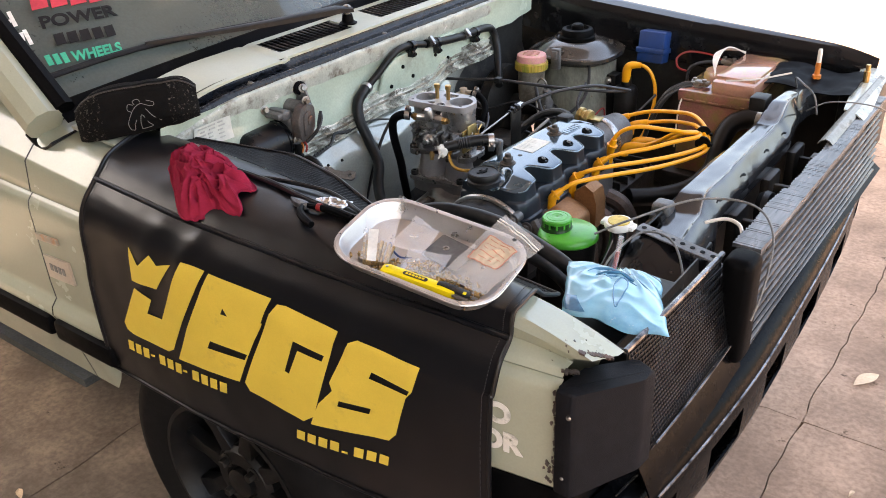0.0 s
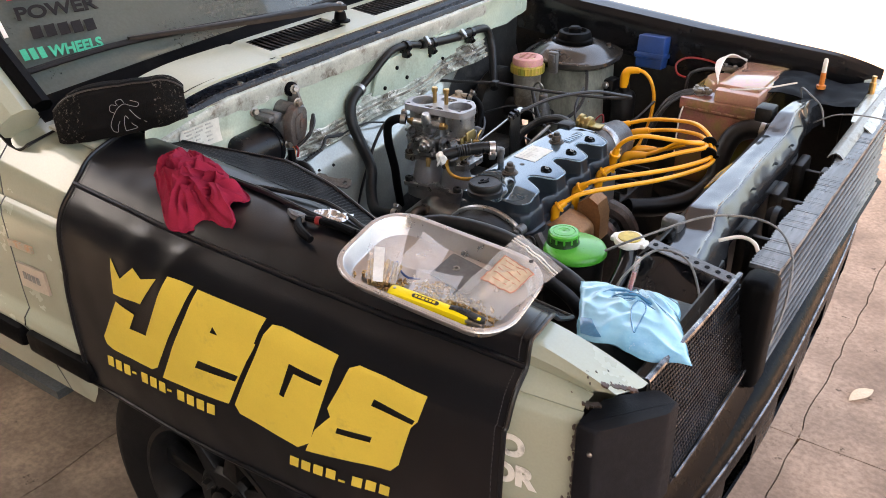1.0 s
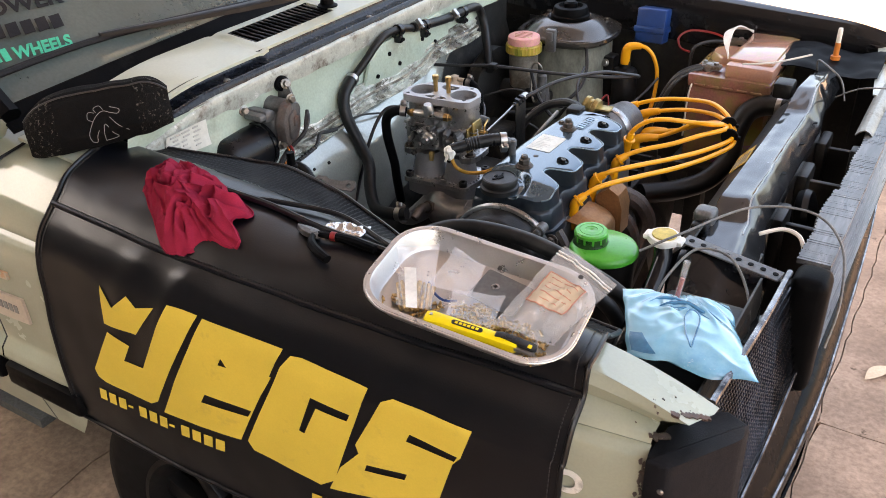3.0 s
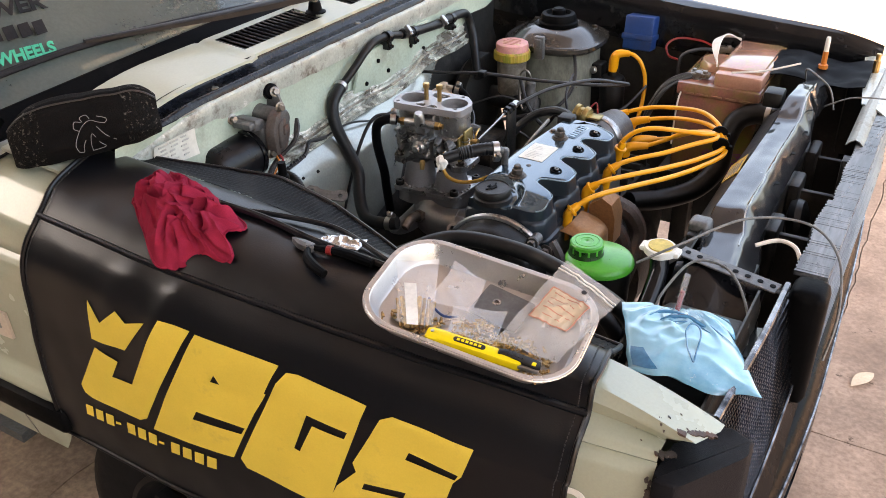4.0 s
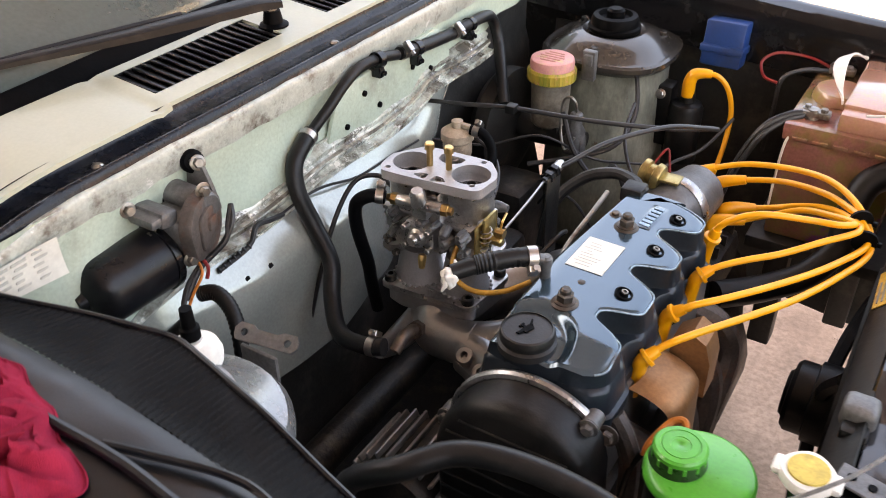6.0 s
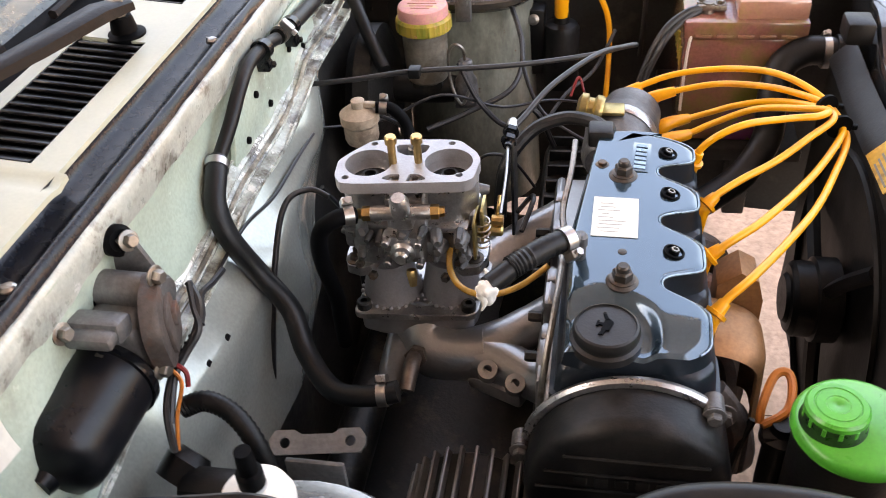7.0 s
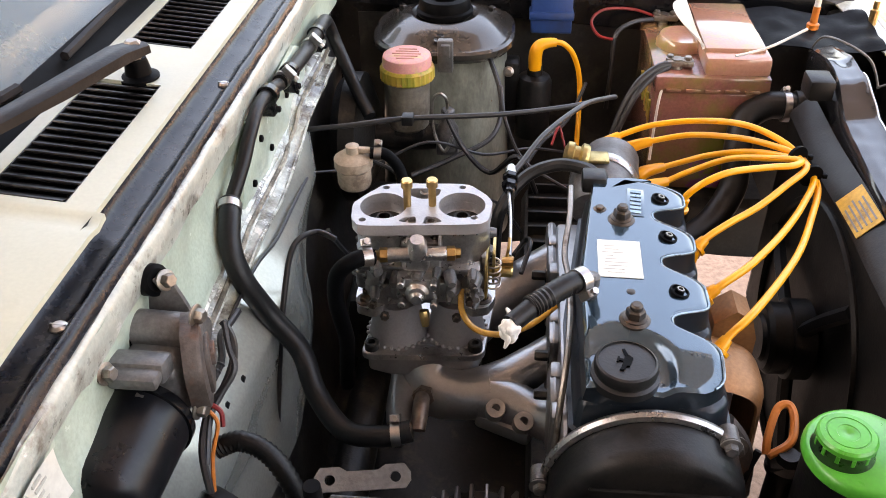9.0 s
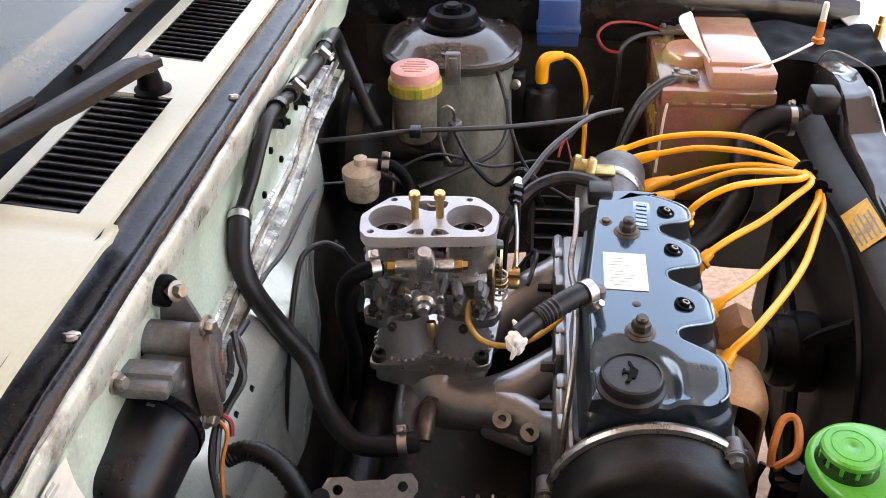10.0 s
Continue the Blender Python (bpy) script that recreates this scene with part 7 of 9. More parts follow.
tube(bm, [(-0.115, 0.676, 0.766), (-0.095, 0.680, 0.764), (-0.075, 0.684, 0.742), (-0.062, 0.680, 0.700), (-0.060, 0.655, 0.640), (-0.062, 0.60, 0.60), (-0.058, 0.50, 0.62), (-0.045, 0.42, 0.68), (-0.040, 0.385, 0.715)], 0.0046, 10, 8)
part("coil_lead", bm, "wire", coil, smooth=60)
bm = bmesh.new()
hexbolt(bm, (-0.183, 0.655, 0.722), (0, -1, 0.3), 0.006, 0.006)
part("bolt", bm, "steel", coil)
coil.location += Vector((-0.008, 0, -0.003))
rel = thing("relay_box", (-0.12, 0.79, 0.75), "blue plastic relay box on the far apron", "relay box")
bm = bmesh.new()
box(bm, -0.157, -0.086, 0.750, 0.795, 0.748, 0.828, 0.004, Matrix.Translation((-0.12, 0.77, 0.79)) @ Matrix.Rotation(radians(-8), 4, "X") @ Matrix.Translation((0.12, -0.77, -0.79)))
box(bm, -0.160, -0.083, 0.744, 0.797, 0.772, 0.786, 0.003, Matrix.Translation((-0.12, 0.77, 0.79)) @ Matrix.Rotation(radians(-8), 4, "X") @ Matrix.Translation((0.12, -0.77, -0.79)))
part("case", bm, "blue", rel)

# ---- battery ----
bat = thing("battery", (0.12, 0.68, 0.56), "pink and yellow stained car battery with raised lid", "battery")
bm = bmesh.new()
box(bm, 0.042, 0.210, 0.560, 0.815, 0.560, 0.735, 0.006)
part("case", bm, "battery", bat)
bm = bmesh.new()
box(bm, 0.038, 0.214, 0.556, 0.819, 0.733, 0.762, 0.005)
part("case_top", bm, "battery", bat)
bm = bmesh.new()
box(bm, 0.112, 0.212, 0.566, 0.812, 0.760, 0.790, 0.006)
box(bm, 0.112, 0.205, 0.590, 0.790, 0.786, 0.797, 0.004)
lathe(bm, [(0.044, 0.760), (0.043, 0.772), (0.038, 0.779)], (0.094, 0.688, 0), seg=32)
part("lid", bm, "battery_lid", bat, "pinkish raised lid")
bm = bmesh.new()
for k in range(5):
    box(bm, 0.055 + k * 0.030, 0.078 + k * 0.030, 0.552, 0.557, 0.738, 0.743, 0.001)
pieces("case_rib", bm, "battery", bat)
bm = bmesh.new()
for k in range(10):
    box(bm, 0.0395, 0.0425, 0.60 + k * 0.014, 0.606 + k * 0.014, 0.66 + 0.004 * (k % 3), 0.70 - 0.006 * (k % 2))
part("print_bar", bm, "cap_yellow", bat)
bm = bmesh.new()
sheet(bm, lambda u, v: Vector((0.108 - 0.014 * math.sin(u * 3.14) - 0.020 * v * math.sin(u * 3.14), lerp(0.592, 0.795, u), 0.793 + 0.036 * math.sin(u * 3.14) * (1 - 0.5 * v) + 0.006 * v)), 20, 3, 0.003)
part("carry_strap", bm, "strap", bat, "off white lifting strap standing up", smooth=60)
bm = bmesh.new()
for y in (0.592, 0.785):
    lathe(bm, [(0.010, 0.760), (0.009, 0.778)], (0.072, y, 0), seg=16)
    box(bm, 0.056, 0.098, y - 0.010, y + 0.012, 0.766, 0.776, 0.003)
    hexbolt(bm, (0.088, y - 0.004, 0.776), r=0.006, h=0.007)
    hexbolt(bm, (0.062, y + 0.004, 0.776), r=0.005, h=0.006)
pieces("terminal_clamp", bm, "steel_tube", bat)
bm = bmesh.new()
tube(bm, [(0.064, 0.588, 0.770), (0.040, 0.578, 0.766), (0.010, 0.560, 0.745), (-0.015, 0.545, 0.69), (-0.03, 0.53, 0.62)], 0.0058, 9)
tube(bm, [(0.060, 0.584, 0.767), (0.036, 0.568, 0.758), (0.008, 0.548, 0.73), (-0.02, 0.535, 0.66)], 0.0048, 9)
part("battery_cable", bm, "cable", bat)
bm = bmesh.new()
tube(bm, [(0.062, 0.788, 0.770), (0.020, 0.795, 0.780), (-0.030, 0.780, 0.784), (-0.052, 0.762, 0.770), (-0.040, 0.742, 0.752), (-0.015, 0.735, 0.748)], 0.0027, 8)
part("battery_cable", bm, "red", bat, "red live cable")
bm = bmesh.new()
tube(bm, [(0.060, 0.782, 0.768), (0.02, 0.765, 0.768), (-0.01, 0.745, 0.752), (-0.012, 0.735, 0.70), (-0.015, 0.73, 0.62)], 0.0042, 8)
part("battery_cable", bm, "cable", bat)
bm = bmesh.new()
tube(bm, [(0.150, 0.5535, 0.800), (0.205, 0.585, 0.802), (0.27, 0.63, 0.815)], 0.0022, 6)
tube(bm, [(0.056, 0.57, 0.76), (0.046, 0.552, 0.72), (0.044, 0.548, 0.62)], 0.0022, 6)
pieces("hold_down_rod", bm, "strap", bat)
t = thing("battery_tray", (0.12, 0.68, 0.53), "dark steel battery tray", "tray")
bm = bmesh.new()
box(bm, 0.020, 0.235, 0.54, 0.84, 0.535, 0.558, 0.004)
box(bm, 0.05, 0.09, 0.60, 0.64, 0.30, 0.536, 0.004)
box(bm, 0.16, 0.20, 0.72, 0.78, 0.30, 0.536, 0.004)
part("tray", bm, "dark_body", t)

# ---- wiper motor ----
wm = thing("wiper_motor", (-0.44, -0.25, 0.78), "black wiper motor with rusty gear housing on the firewall", "wiper motor")
CA = Vector((0.035, 1.0, 0.0)).normalized()
bm = bmesh.new()
lathe(bm, [(0.010, -0.016), (0.013, -0.008), (0.020, -0.005), (0.032, 0.002), (0.0375, 0.010), (0.0388, 0.018), (0.0392, 0.090)], (-0.462, -0.336, 0.806), CA, 44)
can = part("motor_can", bm, "motor_black", wm, "gloss black motor can", smooth=40)
bm = bmesh.new()
lathe(bm, [(0.0392, 0.089), (0.0415, 0.090), (0.0415, 0.098), (0.0390, 0.101), (0.030, 0.104)], (-0.462, -0.336, 0.806), CA, 44)
part("rim", bm, "black_paint", can, "dull rolled rim")
bm = bmesh.new()
box(bm, -0.476, -0.424, -0.238, -0.182, 0.800, 0.858, 0.010, None, 3)
lathe(bm, [(0.0165, -0.030), (0.0165, 0.034), (0.014, 0.037)], (-0.450, -0.192, 0.860), (1, -0.05, 0.0), 22)
box(bm, -0.488, -0.428, -0.250, -0.226, 0.852, 0.872, 0.005, Matrix.Translation((-0.455, -0.238, 0.862)) @ Matrix.Rotation(radians(-12), 4, "X") @ Matrix.Translation((0.455, 0.238, -0.862)))
box(bm, -0.470, -0.430, -0.262, -0.244, 0.858, 0.870, 0.004)
part("gear_case", bm, "cast_grey", wm, smooth=40)
GM = Matrix.Translation((-0.424, -0.206, 0.842)) @ Matrix.Rotation(radians(18), 4, "Z") @ Matrix(((0, 0, 1, 0), (1, 0, 0, 0), (0, 1, 0, 0), (0, 0, 0, 1)))
bm = bmesh.new()
prism(bm, soften([(-0.030, -0.036), (0.014, -0.042), (0.036, -0.020), (0.040, 0.016), (0.020, 0.036), (-0.016, 0.034), (-0.036, 0.010)], 4, 0.3), -0.004, 0.012, GM, 0.005)
gc = part("gear_cover", bm, "rust", wm, "rusty gear cover plate", smooth=40)
bm = bmesh.new()
prism(bm, soften([(-0.020, -0.026), (0.010, -0.028), (0.024, -0.010), (0.024, 0.014), (0.006, 0.022), (-0.018, 0.016)], 3, 0.25), 0.011, 0.0155, GM, 0.002)
prism(bm, soften([(-0.006, -0.006), (0.010, -0.008), (0.012, 0.010), (-0.004, 0.010)], 3, 0.25), 0.015, 0.019, GM, 0.001)
part("raised_panel", bm, "rust", gc)
bm = bmesh.new()
prism(bm, soften([(-0.020, -0.012), (0.022, -0.020), (0.016, 0.012), (0.006, 0.044), (-0.008, 0.046), (-0.014, 0.030)], 3, 0.2), -0.003, 0.003, Matrix.Translation((-0.452, -0.168, 0.852)) @ Matrix.Rotation(radians(14), 4, "Z") @ Matrix(((1, 0, 0, 0), (0, 0, -1, 0), (0, 1, 0, 0), (0, 0, 0, 1))), 0.001)
part("mount_bracket", bm, "cast_grey", wm)
for c, ax in (((-0.478, -0.196, 0.858), (1, 0, 0)), ((-0.485, -0.258, 0.868), (1, -0.2, 0.2)), ((-0.462, -0.166, 0.892), (0.8, -0.4, 0.3))):
    bm = bmesh.new()
    lathe(bm, [(0.010, -0.010), (0.014, -0.008), (0.014, 0.004), (0.010, 0.007)], c, ax, 20)
    part("rubber_mount", bm, "rubber", wm)
bm = bmesh.new()
for c, ax in (((-0.470, -0.258, 0.872), (1, -0.2, 0.2)), ((-0.450, -0.168, 0.894), (0.8, -0.4, 0.3)), ((-0.416, -0.232, 0.812), (1, -0.2, 0)), ((-0.418, -0.196, 0.882), (1, -0.2, 0)), ((-0.452, -0.246, 0.838), (0, -1, 0.2))):
    hexbolt(bm, c, ax, 0.0062, 0.009)
pieces("mount_bolt", bm, "steel_tube", wm)
for pts, r, mt in (([(-0.408, -0.168, 0.852), (-0.398, -0.178, 0.842), (-0.396, -0.190, 0.828), (-0.402, -0.206, 0.812), (-0.412, -0.222, 0.800), (-0.412, -0.250, 0.780), (-0.400, -0.275, 0.752)], 0.0034, "cable"),
                   ([(-0.406, -0.170, 0.854), (-0.400, -0.184, 0.838), (-0.394, -0.196, 0.824), (-0.404, -0.212, 0.808), (-0.410, -0.228, 0.796), (-0.408, -0.256, 0.772)], 0.0030, "cable"),
                   ([(-0.412, -0.226, 0.806), (-0.402, -0.232, 0.796), (-0.404, -0.250, 0.775), (-0.398, -0.276, 0.75)], 0.0018, "orange"),
                   ([(-0.414, -0.220, 0.808), (-0.402, -0.222, 0.800), (-0.400, -0.228, 0.788)], 0.0022, "red")):
    bm = bmesh.new()
    tube(bm, pts, r, 7)
    part("motor_lead", bm, mt, wm, "thin lead of the motor" if mt != "cable" else "")
wm.location.x -= 0.007
t = thing("washer_connector", (-0.37, -0.29, 0.74), "black wiring connector below the wiper motor", "connector")
bm = bmesh.new()
box(bm, -0.40, -0.345, -0.305, -0.275, 0.725, 0.75, 0.007)
lathe(bm, [(0.02, 0), (0.022, 0.02), (0.014, 0.03)], (-0.41, -0.285, 0.73), (0.3, 0.6, 0.3), 18)
part("shell", bm, "plastic", t)
# near strut top fittings
t = thing("grease_bottle", (-0.297, -0.35, 0.82), "white capped bottle with black nozzle on the strut tower", "bottle")
bm = bmesh.new()
lathe(bm, [(0.026, 0.808), (0.027, 0.818), (0.024, 0.827), (0.012, 0.831), (0.010, 0.835)], (-0.297, -0.350, 0), seg=28)
part("cap", bm, "white_cap", t)
bm = bmesh.new()
lathe(bm, [(0.0095, 0.838), (0.0095, 0.850), (0.007, 0.852), (0.006, 0.872)], (-0.297, -0.350, 0), seg=16)
part("nozzle", bm, "rubber", t)

# ---- front of the bay ----
res = thing("power_steering_reservoir", (0.135, -0.167, 0.56), "black reservoir with bright green lid and cap", "reservoir")
bm = bmesh.new()
lathe(bm, [(0.040, 0.56), (0.046, 0.57), (0.048, 0.70), (0.0495, 0.722)], (0.147, -0.163, 0), seg=36)
part("tank", bm, "plastic", res)
bm = bmesh.new()
lathe(bm, [(0.049, 0.723), (0.0525, 0.726), (0.0525, 0.730), (0.050, 0.7355), (0.046, 0.738), (0.0, 0.740)], (0.147, -0.163, 0), seg=48)
part("lid", bm, "green", res)
bm = bmesh.new()
lathe(bm, [(0.0245, 0.7515), (0.0258, 0.753), (0.0256, 0.757), (0.0235, 0.7595), (0.0190, 0.7598), (0.0185, 0.7590), (0.0175, 0.7590), (0.0170, 0.7598), (0.0100, 0.7600), (0.0092, 0.7592), (0.0030, 0.7592), (0.0015, 0.7584)], (0.126, -0.166, 0), seg=48)
cap = part("cap", bm, "green", res, "green screw cap with raised rings")
# cap side: grime, and shade painted as a darker green
bm = bmesh.new()
lathe(bm, [(0.0275, 0.7385), (0.0268, 0.741), (0.0252, 0.744), (0.0252, 0.753)], (0.126, -0.166, 0), seg=40)
part("cap_skirt", bm, "cap_dark", cap, "grimy skirt of the cap, shade put into its green")
for a in range(0, 360, 30):
    bm = bmesh.new()
    box(bm, 0.0240, 0.0258, -0.0018, 0.0018, 0.744, 0.7525, 0.0006, Matrix.Translation((0.126, -0.166, 0)) @ Matrix.Rotation(radians(a), 4, "Z"), 1)
    part("cap_rib", bm, "green", cap)
bm = bmesh.new()
lathe(bm, [(0.017, 0.757), (0.019, 0.7595), (0.025, 0.762), (0.026, 0.768), (0.024, 0.772)], (0.234, -0.150, 0), seg=36, teeth=4, depth=0.07)
box(bm, 0.204, 0.264, -0.161, -0.139, 0.762, 0.771, 0.004)
rcap = part("filler_cap", bm, "white_cap", rad, "white metal radiator cap with worn yellow print")
bm = bmesh.new()
lathe(bm, [(0.0185, 0.771), (0.018, 0.774), (0.0, 0.7745)], (0.234, -0.150, 0), seg=28)
part("cap_print", bm, "rad_yellow", rcap)
bm = bmesh.new()
tube(bm, [(0.234, -0.150, 0.752), (0.238, -0.166, 0.728), (0.238, -0.21, 0.70), (0.232, -0.26, 0.67), (0.22, -0.30, 0.62)], 0.014, 12)
part("filler_neck", bm, "black_paint", rad)
t = thing("radiator_mount", (0.245, -0.03, 0.75), "grey rubber radiator mount on the bar", "mount")
bm = bmesh.new()
box(bm, 0.242, 0.276, -0.043, -0.009, 0.735, 0.764, 0.008, None, 3)
part("block", bm, "cast_grey", t)
bm = bmesh.new()
box(bm, 0.246, 0.272, -0.060, -0.040, 0.735, 0.750, 0.004)
part("foot", bm, "plastic", t)
t = thing("radiator_mount", (0.262, 0.47, 0.80), "black radiator mount and hose neck at the far end", "mount")
bm = bmesh.new()
box(bm, 0.236, 0.272, 0.455, 0.500, 0.775, 0.806, 0.005)
lathe(bm, [(0.026, 0), (0.026, 0.03), (0.022, 0.04)], (0.250, 0.545, 0.722), (1, 0, 0), 20)
box(bm, 0.262, 0.30, 0.50, 0.58, 0.66, 0.76, 0.01)
part("block", bm, "plastic", t)
dip = thing("dipstick", (0.10, -0.085, 0.66), "orange loop handle of the oil dipstick", "dipstick")
bm = bmesh.new()
tube(bm, [(0.082, -0.120, 0.676), (0.084, -0.108, 0.688), (0.096, -0.082, 0.700), (0.108, -0.078, 0.702), (0.112, -0.090, 0.694), (0.106, -0.110, 0.684), (0.084, -0.122, 0.676)], 0.0042, 8)
part("handle", bm, "orange", dip)
bm = bmesh.new()
tube(bm, [(0.078, -0.111, 0.670), (0.068, -0.12, 0.64), (0.06, -0.125, 0.55)], 0.004, 8)
part("tube", bm, "iron", dip)
t = thing("coolant_neck", (0.095, -0.135, 0.62), "black sensor housing beside the reservoir", "sensor")
bm = bmesh.new()
lathe(bm, [(0.012, 0.54), (0.015, 0.60), (0.015, 0.655), (0.020, 0.659), (0.020, 0.667), (0.012, 0.671), (0.010, 0.680)], (0.103, -0.122, 0), seg=20)
box(bm, 0.084, 0.126, -0.134, -0.110, 0.664, 0.672, 0.003)
part("housing", bm, "plastic", t)
t = thing("exhaust_stud_plate", (0.055, -0.1, 0.64), "rusty pipe flange at the engine's corner", "flange")
bm = bmesh.new()
tube(bm, [(0.040, -0.105, 0.70), (0.055, -0.108, 0.68), (0.066, -0.11, 0.65), (0.068, -0.11, 0.60)], 0.012, 10)
hexbolt(bm, (0.046, -0.135, 0.70), (0, -1, 0.2), 0.008, 0.01)
part("pipe", bm, "rust", t)
hose("bonnet_cable", [(0.215, -0.20, 0.765), (0.262, -0.162, 0.788), (0.331, -0.062, 0.800), (0.413, -0.036, 0.800), (0.465, -0.085, 0.785), (0.485, -0.160, 0.745), (0.482, -0.20, 0.69)], 0.0019, "grey_cable", "thin grey bonnet release cable looping over the bar", "cable", 10)
hose("bonnet_cable", [(0.268, -0.285, 0.74), (0.272, -0.25, 0.765), (0.293, -0.190, 0.785), (0.340, -0.185, 0.782), (0.378, -0.225, 0.755), (0.392, -0.262, 0.72)], 0.0019, "grey_cable", "short grey cable loop by the bag", "cable", 10)
hose("bonnet_cable", [(0.285, 0.640, 0.775), (0.288, 0.60, 0.815), (0.315, 0.56, 0.818), (0.345, 0.545, 0.80), (0.36, 0.53, 0.765)], 0.0019, "grey_cable", "grey cable arching over the far end of the bar", "cable", 10)
hose("bonnet_cable", [(0.345, 0.50, 0.78), (0.39, 0.47, 0.815), (0.44, 0.48, 0.82), (0.48, 0.53, 0.80), (0.495, 0.60, 0.76)], 0.0015, "grey_cable", "thin cable over the grille's far end", "cable", 10)
t = thing("cable_tie", (0.40, -0.02, 0.78), "loose pale cable tie sticking up", "cable tie")
bm = bmesh.new()
tube(bm, [(0.352, -0.075, 0.768), (0.380, -0.058, 0.775), (0.405, -0.062, 0.772), (0.418, -0.078, 0.758)], 0.0032, 6)
part("strap", bm, "strap", t)
# dark frame and brackets between bar and grille
t = thing("condenser_bracket", (0.36, 0.1, 0.60), "dark brackets between support bar and grille", "bracket")
bm = bmesh.new()
for y in (-0.08, 0.10, 0.28, 0.44):
    box(bm, 0.335, 0.425, y, y + 0.012, 0.60, 0.70, 0.003)
    box(bm, 0.34, 0.36, y - 0.03, y + 0.04, 0.55, 0.72, 0.006)
pieces("bracket", bm, "dark_body", t)
t = thing("horn", (0.36, 0.2, 0.66), "black horn disc behind the grille", "horn")
bm = bmesh.new()
lathe(bm, [(0.02, -0.02), (0.042, -0.012), (0.046, 0.0), (0.042, 0.010), (0.015, 0.018)], (0.375, 0.205, 0.670), (1, 0, 0.2), 28)
part("disc", bm, "plastic", t)


# ---- front wheel ----
WC = (-0.28, -0.555, 0.288)
bm = bmesh.new()
lathe(bm, [(0.175, -0.075), (0.19, -0.085), (0.24, -0.090), (0.272, -0.078), (0.286, -0.055), (0.288, 0.0), (0.286, 0.055), (0.272, 0.078), (0.24, 0.090), (0.18, 0.08)], WC, (0, -1, 0), 64)
bmesh.ops.delete(bm, geom=[f for f in bm.faces if len(f.verts) > 4], context="FACES_ONLY")
wheel = part("front_wheel", bm, "tyre", car, "black tyre on a dark slotted steel rim", smooth=40)
bm = bmesh.new()
lathe(bm, [(0.160, -0.05), (0.180, 0.070), (0.181, 0.083), (0.172, 0.084), (0.164, 0.072), (0.158, 0.045), (0.150, -0.05)], WC, (0, -1, 0), 56)
rimp = part("rim", bm, "rim", wheel, "dark cast alloy rim", smooth=40)
bm = bmesh.new()
lathe(bm, [(0.158, -0.052), (0.158, -0.040)], WC, (0, -1, 0), 40)
part("brake_backing", bm, "tyre", wheel)
bm = bmesh.new()
lathe(bm, [(0.074, 0.0), (0.074, 0.046), (0.066, 0.056), (0.040, 0.058), (0.034, 0.050), (0.030, 0.050), (0.030, 0.064), (0.024, 0.068)], WC, (0, -1, 0), 40)
part("hub", bm, "rim", rimp)
for k in range(8):
    bm = bmesh.new()
    q = Matrix.Translation(WC) @ Matrix.Rotation(radians(k * 45 + 12), 4, "Y") @ Matrix(((1, 0, 0, 0), (0, 0, -1, 0), (0, 1, 0, 0), (0, 0, 0, 1)))
    prism(bm, [(0.060, -0.020), (0.110, -0.014), (0.166, -0.024), (0.166, 0.024), (0.110, 0.014), (0.060, 0.020)], 0.030, 0.054, q, 0.006)
    part("spoke", bm, "rim", rimp)
bm = bmesh.new()
for k in range(4):
    a = radians(45 + 90 * k)
    hexbolt(bm, (WC[0] + 0.05 * math.cos(a), WC[1] - 0.056, WC[2] + 0.05 * math.sin(a)), (0, -1, 0), 0.010, 0.016)
pieces("wheel_nut", bm, "iron", wheel)

# ---- fender mat ----
mat = thing("fender_mat", (-0.12, -0.6, 0.85), "black vinyl fender cover with yellow printed shapes draped over the fender", "fender cover")


def mat_inner(x):
    xs_ = [-0.56, -0.50, -0.374, -0.281, -0.157, -0.073, 0.0, 0.27]
    return np.interp(x, xs_, [-0.470, -0.440, -0.395, -0.376, -0.404, -0.420, -0.425, -0.415]), np.interp(x, xs_, [0.882, 0.872, 0.862, 0.860, 0.857, 0.838, 0.805, 0.777])


def mat_section(x):
    zi, yo, yi = top_z(x), out_y(x), in_y(x)
    yn, zn = mat_inner(x)
    return [(yo - 0.004, 0.492 - 0.03 * clamp01((x + 0.5) / 0.75)), (yo - 0.012, 0.56), (yo - 0.014, 0.66), (yo - 0.011, 0.73), (yo - 0.008, zi - 0.09), (yo + 0.006, zi - 0.052), (yo + 0.028, zi - 0.028),
            (lerp(yi, yo, 0.65), zi - 0.003), (yi - 0.05, zi + 0.008), (yi + 0.002, zi + 0.004), (lerp(yi, yn, 0.4), lerp(zi, zn, 0.35) - 0.004), (yn, zn)]


def sec_at(s, v):
    k = v * (len(s) - 1)
    i = min(int(k), len(s) - 2)
    t = k - i
    p0, p1, p2, p3 = s[max(i - 1, 0)], s[i], s[i + 1], s[min(i + 2, len(s) - 1)]
    return [0.5 * (2 * b + (c - a) * t + (2 * a - 5 * b + 4 * c - d) * t * t + (3 * b - a - 3 * c + d) * t ** 3) for a, b, c, d in zip(p0, p1, p2, p3)]


